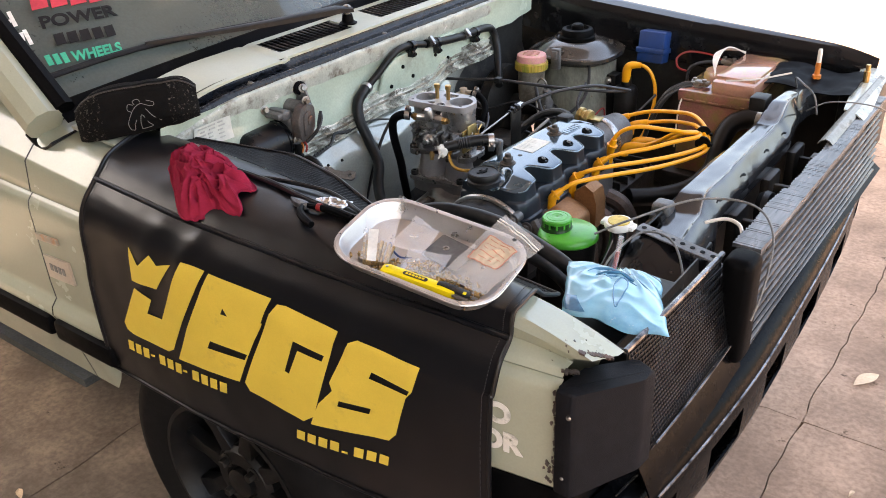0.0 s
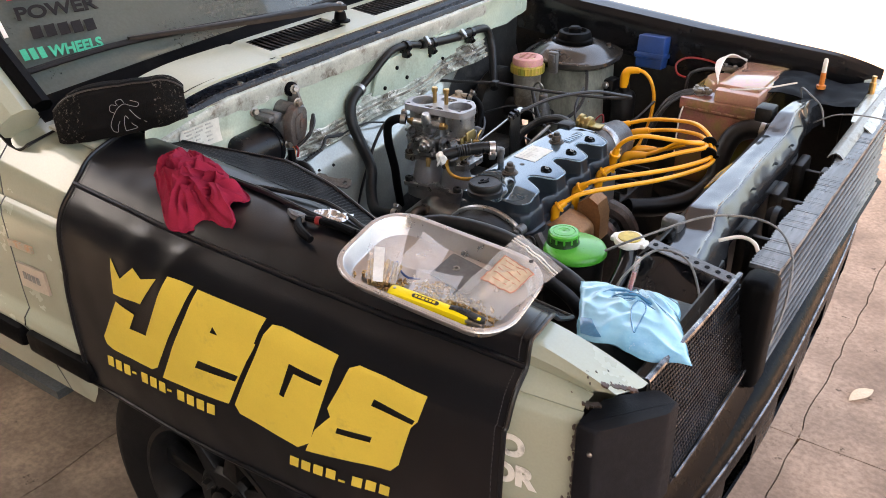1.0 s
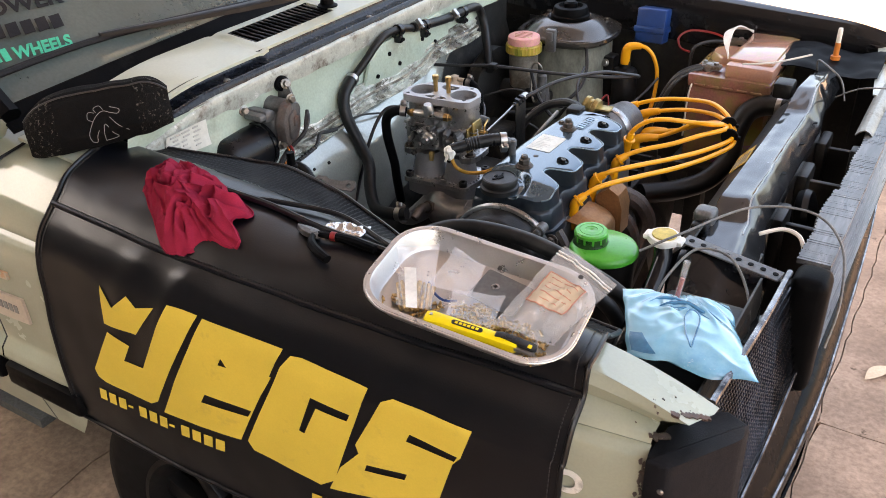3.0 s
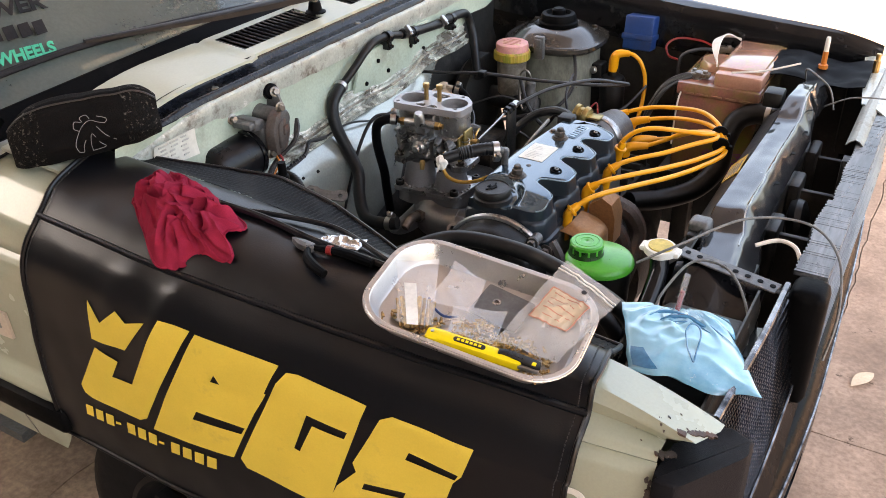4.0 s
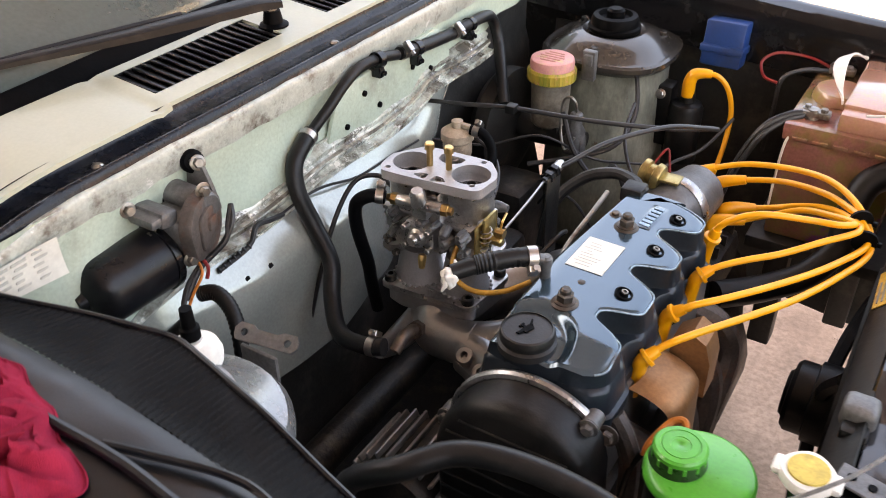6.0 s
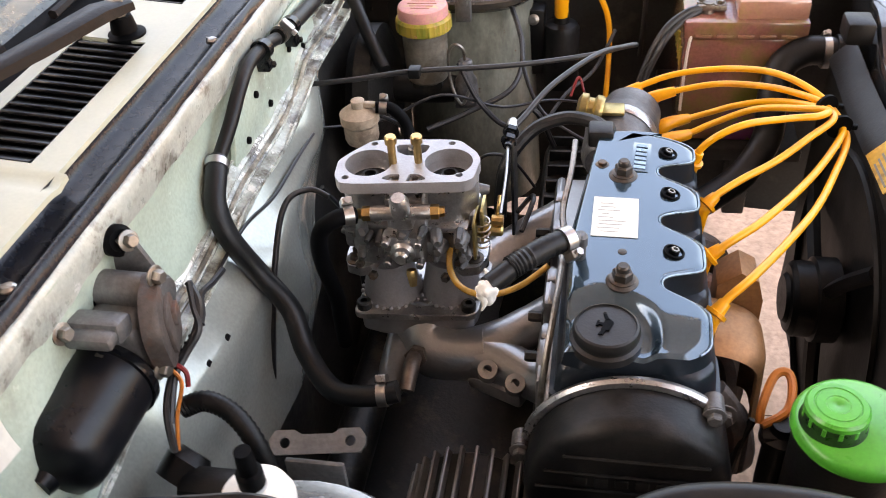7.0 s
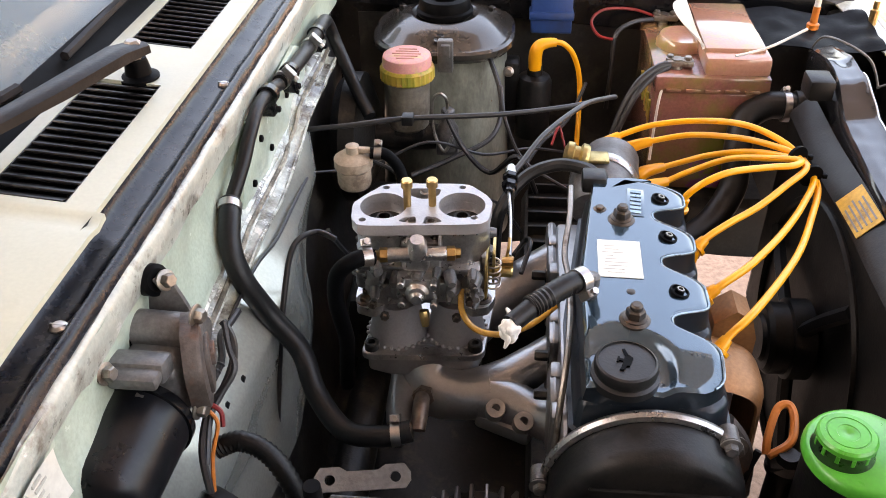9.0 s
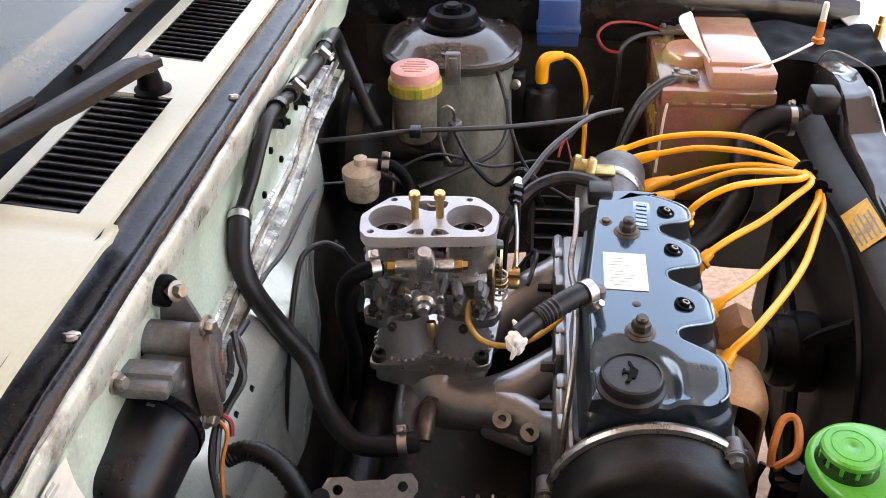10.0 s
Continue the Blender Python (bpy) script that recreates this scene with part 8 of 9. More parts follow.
def mat_at(u, v, lift=0.0):
    x = lerp(-0.488 - 0.030 * clamp01((0.5 - v) / 0.5), 0.292 - 0.010 * clamp01((0.5 - v) / 0.5) - 0.022 * clamp01((v - 0.75) / 0.25), u)
    if v > 0.6:
        x = lerp(-0.488 - 0.055 * clamp01((v - 0.6) / 0.3), 0.292 - 0.022 * clamp01((v - 0.75) / 0.25), u)
    y, z = sec_at(mat_section(x), v)
    w = 0.0022 * noise.noise(Vector((x * 7, v * 6, 3))) + 0.0012 * noise.noise(Vector((x * 22, v * 14, 7)))
    side = clamp01((0.52 - v) / 0.2)
    w += side * 0.004 * math.sin(x * 13 + v * 4) * noise.noise(Vector((x * 5, v * 2, 9)))
    for fx, fw, fh in ((-0.245, 0.016, 0.0060), (-0.325, 0.022, 0.0045), (0.090, 0.026, 0.0040)):
        w += fh * math.exp(-((x - fx - 0.22 * (v - 0.4)) / fw) ** 2) * clamp01((v - 0.20) / 0.2) * clamp01((0.54 - v) / 0.06)
    return Vector((x, y - (w + 0.002) * side - lift * side, z + (w + 0.002) * (1 - side) + lift * (1 - side)))


bm = bmesh.new()
sheet(bm, lambda u, v: mat_at(u, v * 0.865), 90, 80, 0.0025)
part("cover", bm, "vinyl", mat, smooth=70)
bm = bmesh.new()
sheet(bm, lambda u, v: mat_at(u, lerp(0.866, 1.0, v), 0.0014 * (0.5 + 0.5 * math.sin((u * 0.8 + 0.10 * v) * 900)) * (0.0 if (u + 0.12 * v) % 0.19 > 0.155 else 1.0)), 700, 8, 0.0)
part("grip_flap", bm, "grip", mat, "ribbed black grip flap hanging into the bay", smooth=20)
bm = bmesh.new()
tube(bm, [mat_at(u, 0.545, 0.0015) for u in np.linspace(0, 1, 30)], 0.0042, 8, 3)
part("piping", bm, "vinyl", mat)
bm = bmesh.new()
tube(bm, [mat_at(u, 0.998, 0.001) for u in np.linspace(0, 1, 40)], 0.0032, 8, 2)
tube(bm, [mat_at(0.0, v, 0.001) for v in np.linspace(0, 1, 40)], 0.0034, 8, 2)
tube(bm, [mat_at(1.0, v, 0.001) for v in np.linspace(0, 1, 40)], 0.0034, 8, 2)
tube(bm, [mat_at(u, 0.004, 0.001) for u in np.linspace(0, 1, 30)], 0.0034, 8, 2)
part("edge_binding", bm, "vinyl", mat)
bm = bmesh.new()
for u0 in (0.985, 0.012):
    for k in range(90):
        v0 = 0.02 + k * 0.0105
        tube(bm, [mat_at(u0, v0, 0.0026), mat_at(u0, v0 + 0.006, 0.0026)], 0.0007, 4, 1)
tagged(part("stitching", bm, "dark_thread", mat), kind="stuff")
# bunched free end and strap lying along the flap
bm = bmesh.new()
tube(bm, [(-0.300, -0.520, 0.894), (-0.254, -0.517, 0.890), (-0.184, -0.515, 0.885), (-0.097, -0.521, 0.878), (-0.010, -0.518, 0.871), (0.03, -0.516, 0.866)], 0.0048, 8)
part("strap", bm, "vinyl", mat)
bm = bmesh.new()
tube(bm, [(-0.215, -0.510, 0.886), (-0.185, -0.501, 0.885), (-0.125, -0.480, 0.877), (-0.083, -0.479, 0.873), (-0.013, -0.502, 0.870), (0.02, -0.512, 0.868)], 0.0036, 8)
part("strap", bm, "vinyl", mat)


def mat_y(x, z):
    s = mat_section(x)[:7]
    lo, hi = 0.0, 6.0 / 11.0
    for _ in range(24):
        md = (lo + hi) / 2
        if sec_at(mat_section(x), md)[1] < z:
            lo = md
        else:
            hi = md
    v = lo
    u = clamp01((x + 0.488 + 0.030 * clamp01((0.5 - v) / 0.5)) / (0.780 + 0.020 * clamp01((0.5 - v) / 0.5)))
    return mat_at(u, v).y


def printed(loops, name="printed_shape", mt="yellow_print"):
    """A shape printed on the mat's outer face, laid on its bulge."""
    from mathutils.geometry import tessellate_polygon
    b = bmesh.new()
    flat = [p for lp in loops for p in lp]
    vs = [b.verts.new((x, 0, z)) for x, z in flat]
    for t in tessellate_polygon([[Vector((x, z, 0)) for x, z in lp] for lp in loops]):
        if len(set(t)) == 3:
            b.faces.new([vs[i] for i in t])
    for _ in range(6):
        long = [e for e in b.edges if e.calc_length() > 0.016]
        if not long:
            break
        bmesh.ops.subdivide_edges(b, edges=long, cuts=1)
        bmesh.ops.triangulate(b, faces=b.faces[:])
    for v in b.verts:
        v.co.y = mat_y(v.co.x, v.co.z) - 0.0016
    bmesh.ops.recalc_face_normals(b, faces=b.faces)
    return part(name, b, mt, mat, smooth=70, recalc=True)


printed([[(-0.369, 0.793), (-0.349, 0.765), (-0.317, 0.792), (-0.302, 0.778), (-0.267, 0.789), (-0.313, 0.732), (-0.377, 0.729)]])
printed([[(-0.243, 0.800), (-0.196, 0.796), (-0.289, 0.640), (-0.299, 0.622), (-0.315, 0.612), (-0.410, 0.613), (-0.424, 0.618), (-0.428, 0.631), (-0.374, 0.716), (-0.333, 0.706), (-0.352, 0.674), (-0.313, 0.676)]])
printed([[(-0.188, 0.794), (-0.066, 0.785), (-0.152, 0.612), (-0.291, 0.606)], [(-0.163, 0.743), (-0.086, 0.739), (-0.092, 0.728), (-0.17, 0.731)], [(-0.2, 0.674), (-0.125, 0.672), (-0.132, 0.66), (-0.209, 0.658)]])
printed([[(-0.055, 0.779), (-0.04, 0.78), (0.052, 0.766), (-0.006, 0.599), (-0.03, 0.58), (-0.134, 0.599), (-0.141, 0.614), (-0.069, 0.761)], [(-0.029, 0.727), (0.026, 0.719), (0.021, 0.708), (-0.022, 0.713), (-0.044, 0.665), (-0.052, 0.667)]])
printed([[(0.071, 0.755), (0.086, 0.763), (0.184, 0.749), (0.171, 0.706), (0.161, 0.693), (0.14, 0.621), (0.126, 0.604), (-0.016, 0.58), (0.006, 0.628), (0.035, 0.662), (0.031, 0.675)], [(0.105, 0.716), (0.167, 0.706), (0.163, 0.698), (0.1, 0.704)], [(0.045, 0.647), (0.100, 0.652), (0.096, 0.641), (0.041, 0.636)]])
for x0, x1, z0, z1, h, plan in ((-0.436, -0.182, 0.582, 0.585, 0.022, "111-111-1111"), (-0.052, 0.124, 0.546, 0.562, 0.020, "1111.111")):
    step = (x1 - x0) / len(plan)
    for k, c in enumerate(plan):
        xa, z = x0 + k * step, lerp(z0, z1, k / len(plan))
        hh, zz = (h, z - h / 2) if c == "1" else (h * 0.22, z - h * 0.11) if c == "-" else (h * 0.24, z - h / 2)
        w = step * (0.74 if c == "1" else 0.5)
        printed([[(xa, zz), (xa + w, zz + 0.001), (xa + w + hh * 0.22, zz + hh + 0.001), (xa + hh * 0.22, zz + hh)]], "printed_bar")


def mat_top(x, y):
    """Height of the mat's upper face."""
    s = mat_section(min(max(x, -0.5), 0.29))
    best = None
    for k in range(200):
        v = lerp(0.40, 1.0, k / 199)
        a = sec_at(s, v)
        if best is None or abs(a[0] - y) < abs(best[0] - y):
            best = a
    return best[1] + 0.005


# ---- red rag ----
random.seed(5)
rag = thing("rag", (-0.3, -0.555, 0.875), "crumpled crimson cotton rag lying on the fender cover", "rag")
bm = bmesh.new()


def rag_at(u, v):
    a, b = 2 * u - 1, 2 * v - 1
    p, q = a * math.sqrt(1 - 0.42 * b * b), b * math.sqrt(1 - 0.42 * a * a)
    r = min(1.0, math.hypot(p, q))
    g = math.atan2(q, p)
    k = 0.86 + 0.05 * math.sin(5 * g + 1.0) + 0.03 * math.sin(9 * g)
    for at, high, wide in ((52, 0.34, 11), (8, 0.26, 13), (-48, 0.06, 20), (160, 0.08, 16), (-100, 0.14, 26)):
        k += high * math.exp(-(((math.degrees(g) - at + 180) % 360 - 180) / wide) ** 2)
    ca, sa = p * 0.100 * k, q * 0.062 * k
    x, y = -0.286 + ca * 0.92 + sa * 0.30, -0.562 + sa * 0.95 - ca * 0.42
    o = Vector((a * 1.5, b * 1.5, 1.7))
    wx, wy = noise.noise(o + Vector((3, 0, 0))), noise.noise(o + Vector((0, 5, 0)))
    n1 = noise.noise(Vector((a * 1.3 + b * 0.5 + wx * 1.8, b * 1.0 + wy * 1.8, 0.0)))
    n2 = noise.noise(Vector((a * 2.6 + b * 1.4 + wy * 1.2, b * 1.6 - a * 0.8 + wx * 2.4, 4.0)))
    f1 = 1 - 2.4 * math.sqrt(n1 * n1 + 0.0016)
    f2 = 1 - 2.4 * math.sqrt(n2 * n2 + 0.0012)
    n3 = noise.noise(Vector((a * 4.2 - b * 2.0 + wx * 1.5, b * 4.0 + a * 1.5 + wy * 1.5, 9.0)))
    f3 = 1 - 2.4 * math.sqrt(n3 * n3 + 0.0006)
    dome = 1 - r ** 3
    h = 0.006 * (1 - r ** 8) + dome * (0.017 + 0.015 * f1 + 0.010 * f2 + 0.005 * f3) + (1 - dome) * (0.005 * f1 + 0.002 * f3)
    return Vector((x + 0.012 * wx + dome * 0.010 * n2, y + 0.010 * wy - dome * 0.016 * f2, mat_top(x, y) - 0.002 + max(0.001, h)))


sheet(bm, rag_at, 130, 110, 0.0)
part("cloth", bm, "red_cloth", rag, smooth=80)
bm = bmesh.new()
edge = [rag_at(k / 40, 0.012) for k in range(41)] + [rag_at(0.988, k / 40) for k in range(1, 41)] + [rag_at(1 - k / 40, 0.988) for k in range(1, 41)] + [rag_at(0.012, 1 - k / 40) for k in range(1, 40)]
tube(bm, edge, 0.0011, 5, 1)
part("hem", bm, "red_cloth", rag, "rolled stitched hem")

# ---- net tool pouch ----
pouch = thing("tool_pouch", (-0.51, -0.52, 0.91), "black zipped nylon pouch with netting ends and grey embroidery", "pouch")
PD, PN = Vector((0.60, 0.80, 0.03)).normalized(), Vector((-0.80, 0.60, 0)).normalized()
P0 = Vector((-0.556, -0.606, 0.902))
PS = [(0.004, 0.0), (-0.006, 0.022), (0.002, 0.046), (0.018, 0.068), (0.036, 0.079), (0.055, 0.076), (0.074, 0.055), (0.084, 0.028), (0.078, 0.002)]


def pouch_at(u, v, lift=0.0):
    k = v * (len(PS) - 1)
    i = min(int(k), len(PS) - 2)
    a, h = lerp(PS[i][0], PS[i + 1][0], k - i), lerp(PS[i][1], PS[i + 1][1], k - i)
    e = 1 - 0.6 * abs(2 * u - 1) ** 5
    c = 0.04
    a = c + (a - c) * e - lift * (1 if v < 0.5 else -1)
    h = h * (1 - 0.36 * abs(2 * u - 1) ** 5 + 0.03 * math.sin(u * 7)) + 0.003 * noise.noise(Vector((u * 6, v * 5, 1))) + lift * 0.4
    s = 0.205 * u + 0.004 * noise.noise(Vector((v * 4, u * 3, 6)))
    return P0 + PD * s + PN * (a + 0.004 * noise.noise(Vector((u * 5, v * 3, 2)))) + Vector((0, 0, h + 0.012 * u))


for name, u0, u1, mt, lab in (("net_end", 0.0, 0.22, "bag_mesh", "brown black netting end"), ("panel", 0.22, 0.76, "bag_cloth", ""), ("net_end", 0.76, 1.0, "bag_mesh", "brown black netting end")):
    bm = bmesh.new()
    sheet(bm, lambda u, v, a=u0, b=u1: pouch_at(lerp(a, b, u), v), 26, 40, 0.0)
    if name == "net_end":
        uu = u0 if u0 == 0.0 else u1
        ring = [bm.verts.new(pouch_at(uu, v / 30)) for v in range(31)]
        bm.faces.new(ring)
    part(name, bm, mt, pouch, lab, smooth=70)
bm = bmesh.new()
tube(bm, [pouch_at(u, 0.46, 0.001) for u in np.linspace(0.0, 1.0, 20)], 0.0014, 6, 2)
part("zip", bm, "cable", pouch, "grey zip along the top")
bm = bmesh.new()
for pts in ([(0.42, 0.06), (0.41, 0.13), (0.44, 0.20), (0.48, 0.25), (0.53, 0.27), (0.58, 0.25), (0.63, 0.24), (0.64, 0.27), (0.58, 0.29)], [(0.42, 0.06), (0.45, 0.05), (0.46, 0.11), (0.48, 0.15)], [(0.51, 0.04), (0.51, 0.12), (0.53, 0.18), (0.57, 0.10), (0.60, 0.05), (0.51, 0.04)], [(0.57, 0.22), (0.62, 0.15), (0.68, 0.09)],
            [(0.45, 0.22), (0.42, 0.24), (0.43, 0.28), (0.47, 0.27)], [(0.48, 0.27), (0.47, 0.30), (0.51, 0.31), (0.53, 0.28)]):
    tube(bm, [pouch_at(a, b, 0.0008) for a, b in pts], 0.0005, 5, 4)
part("embroidery", bm, "grey_thread", pouch, "plain stitched outline")

# ---- tin tray with parts ----
TM_ = pose(0.14776, -0.55154, 0.86147, 9, 7, 5.5)
tray = thing("parts_tray", (0.148, -0.552, 0.86), "pressed tin tray holding bags of small brass parts", "tray")


def ring_on(bm, w, h, r, z, n=9):
    return [bm.verts.new(TM_ @ Vector((x, y, z))) for x, y in rounded(w, h, r, n)]


bm = bmesh.new()
rings = [ring_on(bm, 0.247, 0.153, 0.051, 0.0215), ring_on(bm, 0.2475, 0.1535, 0.051, 0.0240), ring_on(bm, 0.245, 0.151, 0.050, 0.0252), ring_on(bm, 0.236, 0.142, 0.046, 0.0252), ring_on(bm, 0.233, 0.139, 0.045, 0.0236), ring_on(bm, 0.222, 0.128, 0.040, 0.0040), ring_on(bm, 0.217, 0.123, 0.038, 0.0008), ring_on(bm, 0.208, 0.114, 0.034, 0.0)]
for a, b in zip(rings, rings[1:]):
    for i in range(len(a)):
        bm.faces.new((a[i], a[(i + 1) % len(a)], b[(i + 1) % len(a)], b[i]))
bm.faces.new(rings[-1])
bmesh.ops.recalc_face_normals(bm, faces=bm.faces)
bmesh.ops.solidify(bm, geom=bm.faces[:], thickness=0.0008)
part("dish", bm, "tray", tray, smooth=40)
bm = bmesh.new()
ring = [TM_ @ Vector((x, y, 0.0236)) for x, y in rounded(0.2478, 0.1538, 0.051, 9)]
tube(bm, ring + ring[:1], 0.0014, 6, 1)
part("rolled_rim", bm, "tray", tray, "bright rolled rim")


def film(name, c, w, h, amp, seed, mt, turn=0, tilt=(0, 0), label="", category="bag", n=44):
    """A crumpled polythene bag: two films with air between them."""
    t = thing(name, c, label, category, "clear bags in the tray" if name == "clear_bag" else "")
    m = Matrix.Translation(c) @ Matrix.Rotation(radians(turn), 4, "Z") @ Matrix.Rotation(radians(tilt[0]), 4, "X") @ Matrix.Rotation(radians(tilt[1]), 4, "Y")
    for s in (1, -1):
        b = bmesh.new()
        def at(u, v):
            x, y = (u - 0.5) * w, (v - 0.5) * h
            d = math.sin(u * math.pi) * math.sin(v * math.pi)
            q = (1 - abs(noise.noise(Vector((x * 38 + seed, y * 38, s * 2.0)))) * 1.6) ** 2 + 0.5 * (1 - abs(noise.noise(Vector((x * 80 + seed, y * 80, s * 3.0)))) * 1.6) ** 3 - 0.6
            return m @ Vector((x + 0.004 * noise.noise(Vector((x * 30, y * 30, seed))), y + 0.004 * noise.noise(Vector((y * 30, x * 30, seed))), s * (amp * d * 0.7 + 0.0008) + amp * 0.9 * q * d ** 0.5 + 0.004 * noise.noise(Vector((x * 25, y * 25, seed + 3)))))
        sheet(b, at, n, n, 0.0)
        part("film", b, mt, t, smooth=40)
    return t, m


def tray_bag(quad, amp, seed, mt, label, n=46):
    """A crumpled bag of two films between four corners given in the tray's own axes."""
    q = [TM_ @ Vector(p) for p in quad]
    nrm = (q[1] - q[0]).cross(q[3] - q[0]).normalized()
    nrm = nrm if nrm.z > 0 else -nrm
    t = thing("clear_bag", sum(q, Vector()) / 4, label, "bag", "clear bags in the tray")

    def at(u, v, s):
        p = q[0].lerp(q[1], u).lerp(q[3].lerp(q[2], u), v)
        d = max(0.0, math.sin(u * math.pi) * math.sin(v * math.pi))
        k = (1 - abs(noise.noise(p * 45 + Vector((seed, 0, s * 2.0)))) * 1.7) ** 2 + 0.5 * (1 - abs(noise.noise(p * 95 + Vector((seed, 0, s * 3.0)))) * 1.6) ** 3 - 0.5
        w = Vector((noise.noise(p * 35 + Vector((0, seed, 0))), noise.noise(p * 35 + Vector((seed, 7, 0))), 0)) * 0.003
        return p + w + nrm * (s * (amp * d * 0.6 + 0.0006) + amp * 0.8 * k * d ** 0.5 + 0.0025 * noise.noise(p * 30 + Vector((seed, 3, 1))))
    for s in (1, -1):
        b = bmesh.new()
        sheet(b, lambda u, v: at(u, v, s), n, n, 0.0)
        part("film", b, mt, t, smooth=40)
    return t, at


tray_bag([(-0.112, 0.016, 0.030), (-0.068, 0.040, 0.030), (-0.036, -0.042, 0.016), (-0.072, -0.056, 0.018)], 0.009, 1.0, "clear_bag", "clear polythene bag around brass bars and a white strip")
tray_bag([(-0.057, 0.055, 0.022), (-0.010, 0.044, 0.018), (-0.006, -0.004, 0.012), (-0.056, -0.012, 0.014)], 0.008, 5.0, "clear_bag", "clear polythene bag of small fittings")
tray_bag([(-0.031, -0.004, 0.014), (0.030, 0.014, 0.014), (0.032, -0.036, 0.012), (-0.018, -0.042, 0.014)], 0.008, 9.0, "clear_bag", "clear polythene bag with small brass jets")
zipbag, zip_at = tray_bag([(0.067, 0.091, 0.045), (0.138, 0.059, 0.042), (0.102, -0.030, 0.012), (0.030, -0.030, 0.012)], 0.006, 13.0, "zip_film", "clear zip bag with red printed label, leaning over the tray's edge")


def on_zip(u, v, lift):
    return zip_at(u, v, 1) + TM_.to_3x3() @ Vector((0, 0, lift))


bm = bmesh.new()
sheet(bm, lambda u, v: on_zip(lerp(0.16, 0.78, u), lerp(0.30, 0.66, v), 0.0012), 18, 14, 0.0)
part("paper_label", bm, "label_tan", zipbag, "tan paper label")
bm = bmesh.new()
for edge in ([(0.16, 0.30), (0.78, 0.30)], [(0.78, 0.30), (0.78, 0.66)], [(0.78, 0.66), (0.16, 0.66)], [(0.16, 0.66), (0.16, 0.30)]):
    tube(bm, [on_zip(lerp(edge[0][0], edge[1][0], k / 14), lerp(edge[0][1], edge[1][1], k / 14), 0.0016) for k in range(15)], 0.0008, 5)
part("label_frame", bm, "red_print", zipbag, "red label frame")
for k in range(5):
    for u0, u1 in (((0.24, 0.40), (0.44, 0.70)), ((0.24, 0.52), (0.56, 0.64)), ((0.26, 0.36), (0.40, 0.72)), ((0.24, 0.58), (0.62, 0.70)), ((0.30, 0.48), (0.52, 0.60)))[k]:
        bm = bmesh.new()
        v0 = 0.345 + k * 0.060
        sheet(bm, lambda u, v: on_zip(lerp(u0, u1, u), lerp(v0, v0 + 0.010, v), 0.0018), 8, 2, 0.0)
        part("print_bar", bm, "red_print", zipbag)
for v0 in (0.085, 0.120):
    bm = bmesh.new()
    tube(bm, [on_zip(k / 16, v0, 0.0008) for k in range(17)], 0.0010, 6)
    part("zip_ridge", bm, "white_film", zipbag)
bm = bmesh.new()
lathe(bm, [(0.0, 0.0), (0.0030, 0.0), (0.0030, 0.0006), (0.0, 0.0006)], on_zip(0.55, 0.20, 0.0012), TM_.to_3x3() @ Vector((0, 0, 1)), 14)
part("punched_hole", bm, "cap_black", zipbag, "small dark hang hole")
# bundle of brass bars
t = thing("brass_bars", TM_ @ Vector((-0.066, -0.034, 0.008)), "bundle of thin brown brass bars standing in a clear bag", "brass bars")
random.seed(31)
for k in range(9):
    bm = bmesh.new()
    f = k / 8
    a0, a1 = Vector((lerp(-0.092, -0.052, f), lerp(-0.020, -0.008, f), 0.004)), Vector((lerp(-0.068, -0.041, f), lerp(-0.054, -0.044, f), 0.004))
    z = 0.006 + random.uniform(0, 0.010)
    tube(bm, [TM_ @ (a0 + Vector((0, 0, z))), TM_ @ (a1 + Vector((random.uniform(-0.002, 0.002), 0, z - 0.003)))], 0.0019 + 0.0005 * (k % 3), 6)
    part("bar", bm, "jets", t)
random.seed(9)
small_parts = bmesh.new()
for k in range(420):
    c = random.choice(((-0.062, -0.04, 0.016), (0.0, -0.030, 0.016), (0.012, -0.012, 0.012), (0.060, -0.040, 0.022), (0.075, -0.030, 0.020), (0.03, -0.056, 0.022), (0.065, -0.055, 0.020), (0.045, -0.022, 0.014)))
    x, y = random.gauss(c[0], c[2]), random.gauss(c[1], c[2] * 0.5)
    if abs(x) > 0.098 or abs(y) > 0.056:
        continue
    q = TM_ @ Vector((x, y, 0.0015 + random.uniform(0, 0.005)))
    r = random.uniform(0.0009, 0.0022)
    lathe(small_parts, [(r, 0), (r, r * 2), (r * 0.6, r * 2.2), (r * 0.6, r * random.uniform(2.5, 4.5))], q, (random.uniform(-1, 1), random.uniform(-1, 1), random.uniform(-0.2, 0.5)), 7)
tagged(part("brass_fittings", small_parts, "jets"), "loose brass jets and fittings in the tray", "fittings", kind="stuff")
t = thing("gasket_sheet", TM_ @ Vector((0.017, 0.022, 0.006)), "dark grey gasket sheet with a hole, lying in the tray", "gasket")
bm = bmesh.new()
holed_plate(bm, rounded(0.060, 0.050, 0.003, 2), [ring2(-0.009, 0.004, 0.0028, 14)], 0, 0.0012, TM_ @ pose(0.018, 0.022, 0.007, 2, 0, -8))
part("sheet", bm, "cast_grey", t)
bm = bmesh.new()
holed_plate(bm, ring2(0, 0, 0.0048, 18), [ring2(0, 0, 0.0026, 18)], 0.0012, 0.0018, TM_ @ pose(0.018, 0.022, 0.007, 2, 0, -8) @ pose(-0.009, 0.004, 0))
part("eyelet", bm, "alloy" if "alloy" in M else "steel", t, "bright eyelet round the hole")
t = thing("blue_strip", TM_ @ Vector((-0.045, -0.012, 0.01)), "thin curled blue plastic strip in a clear bag", "plastic strip")
bm = bmesh.new()
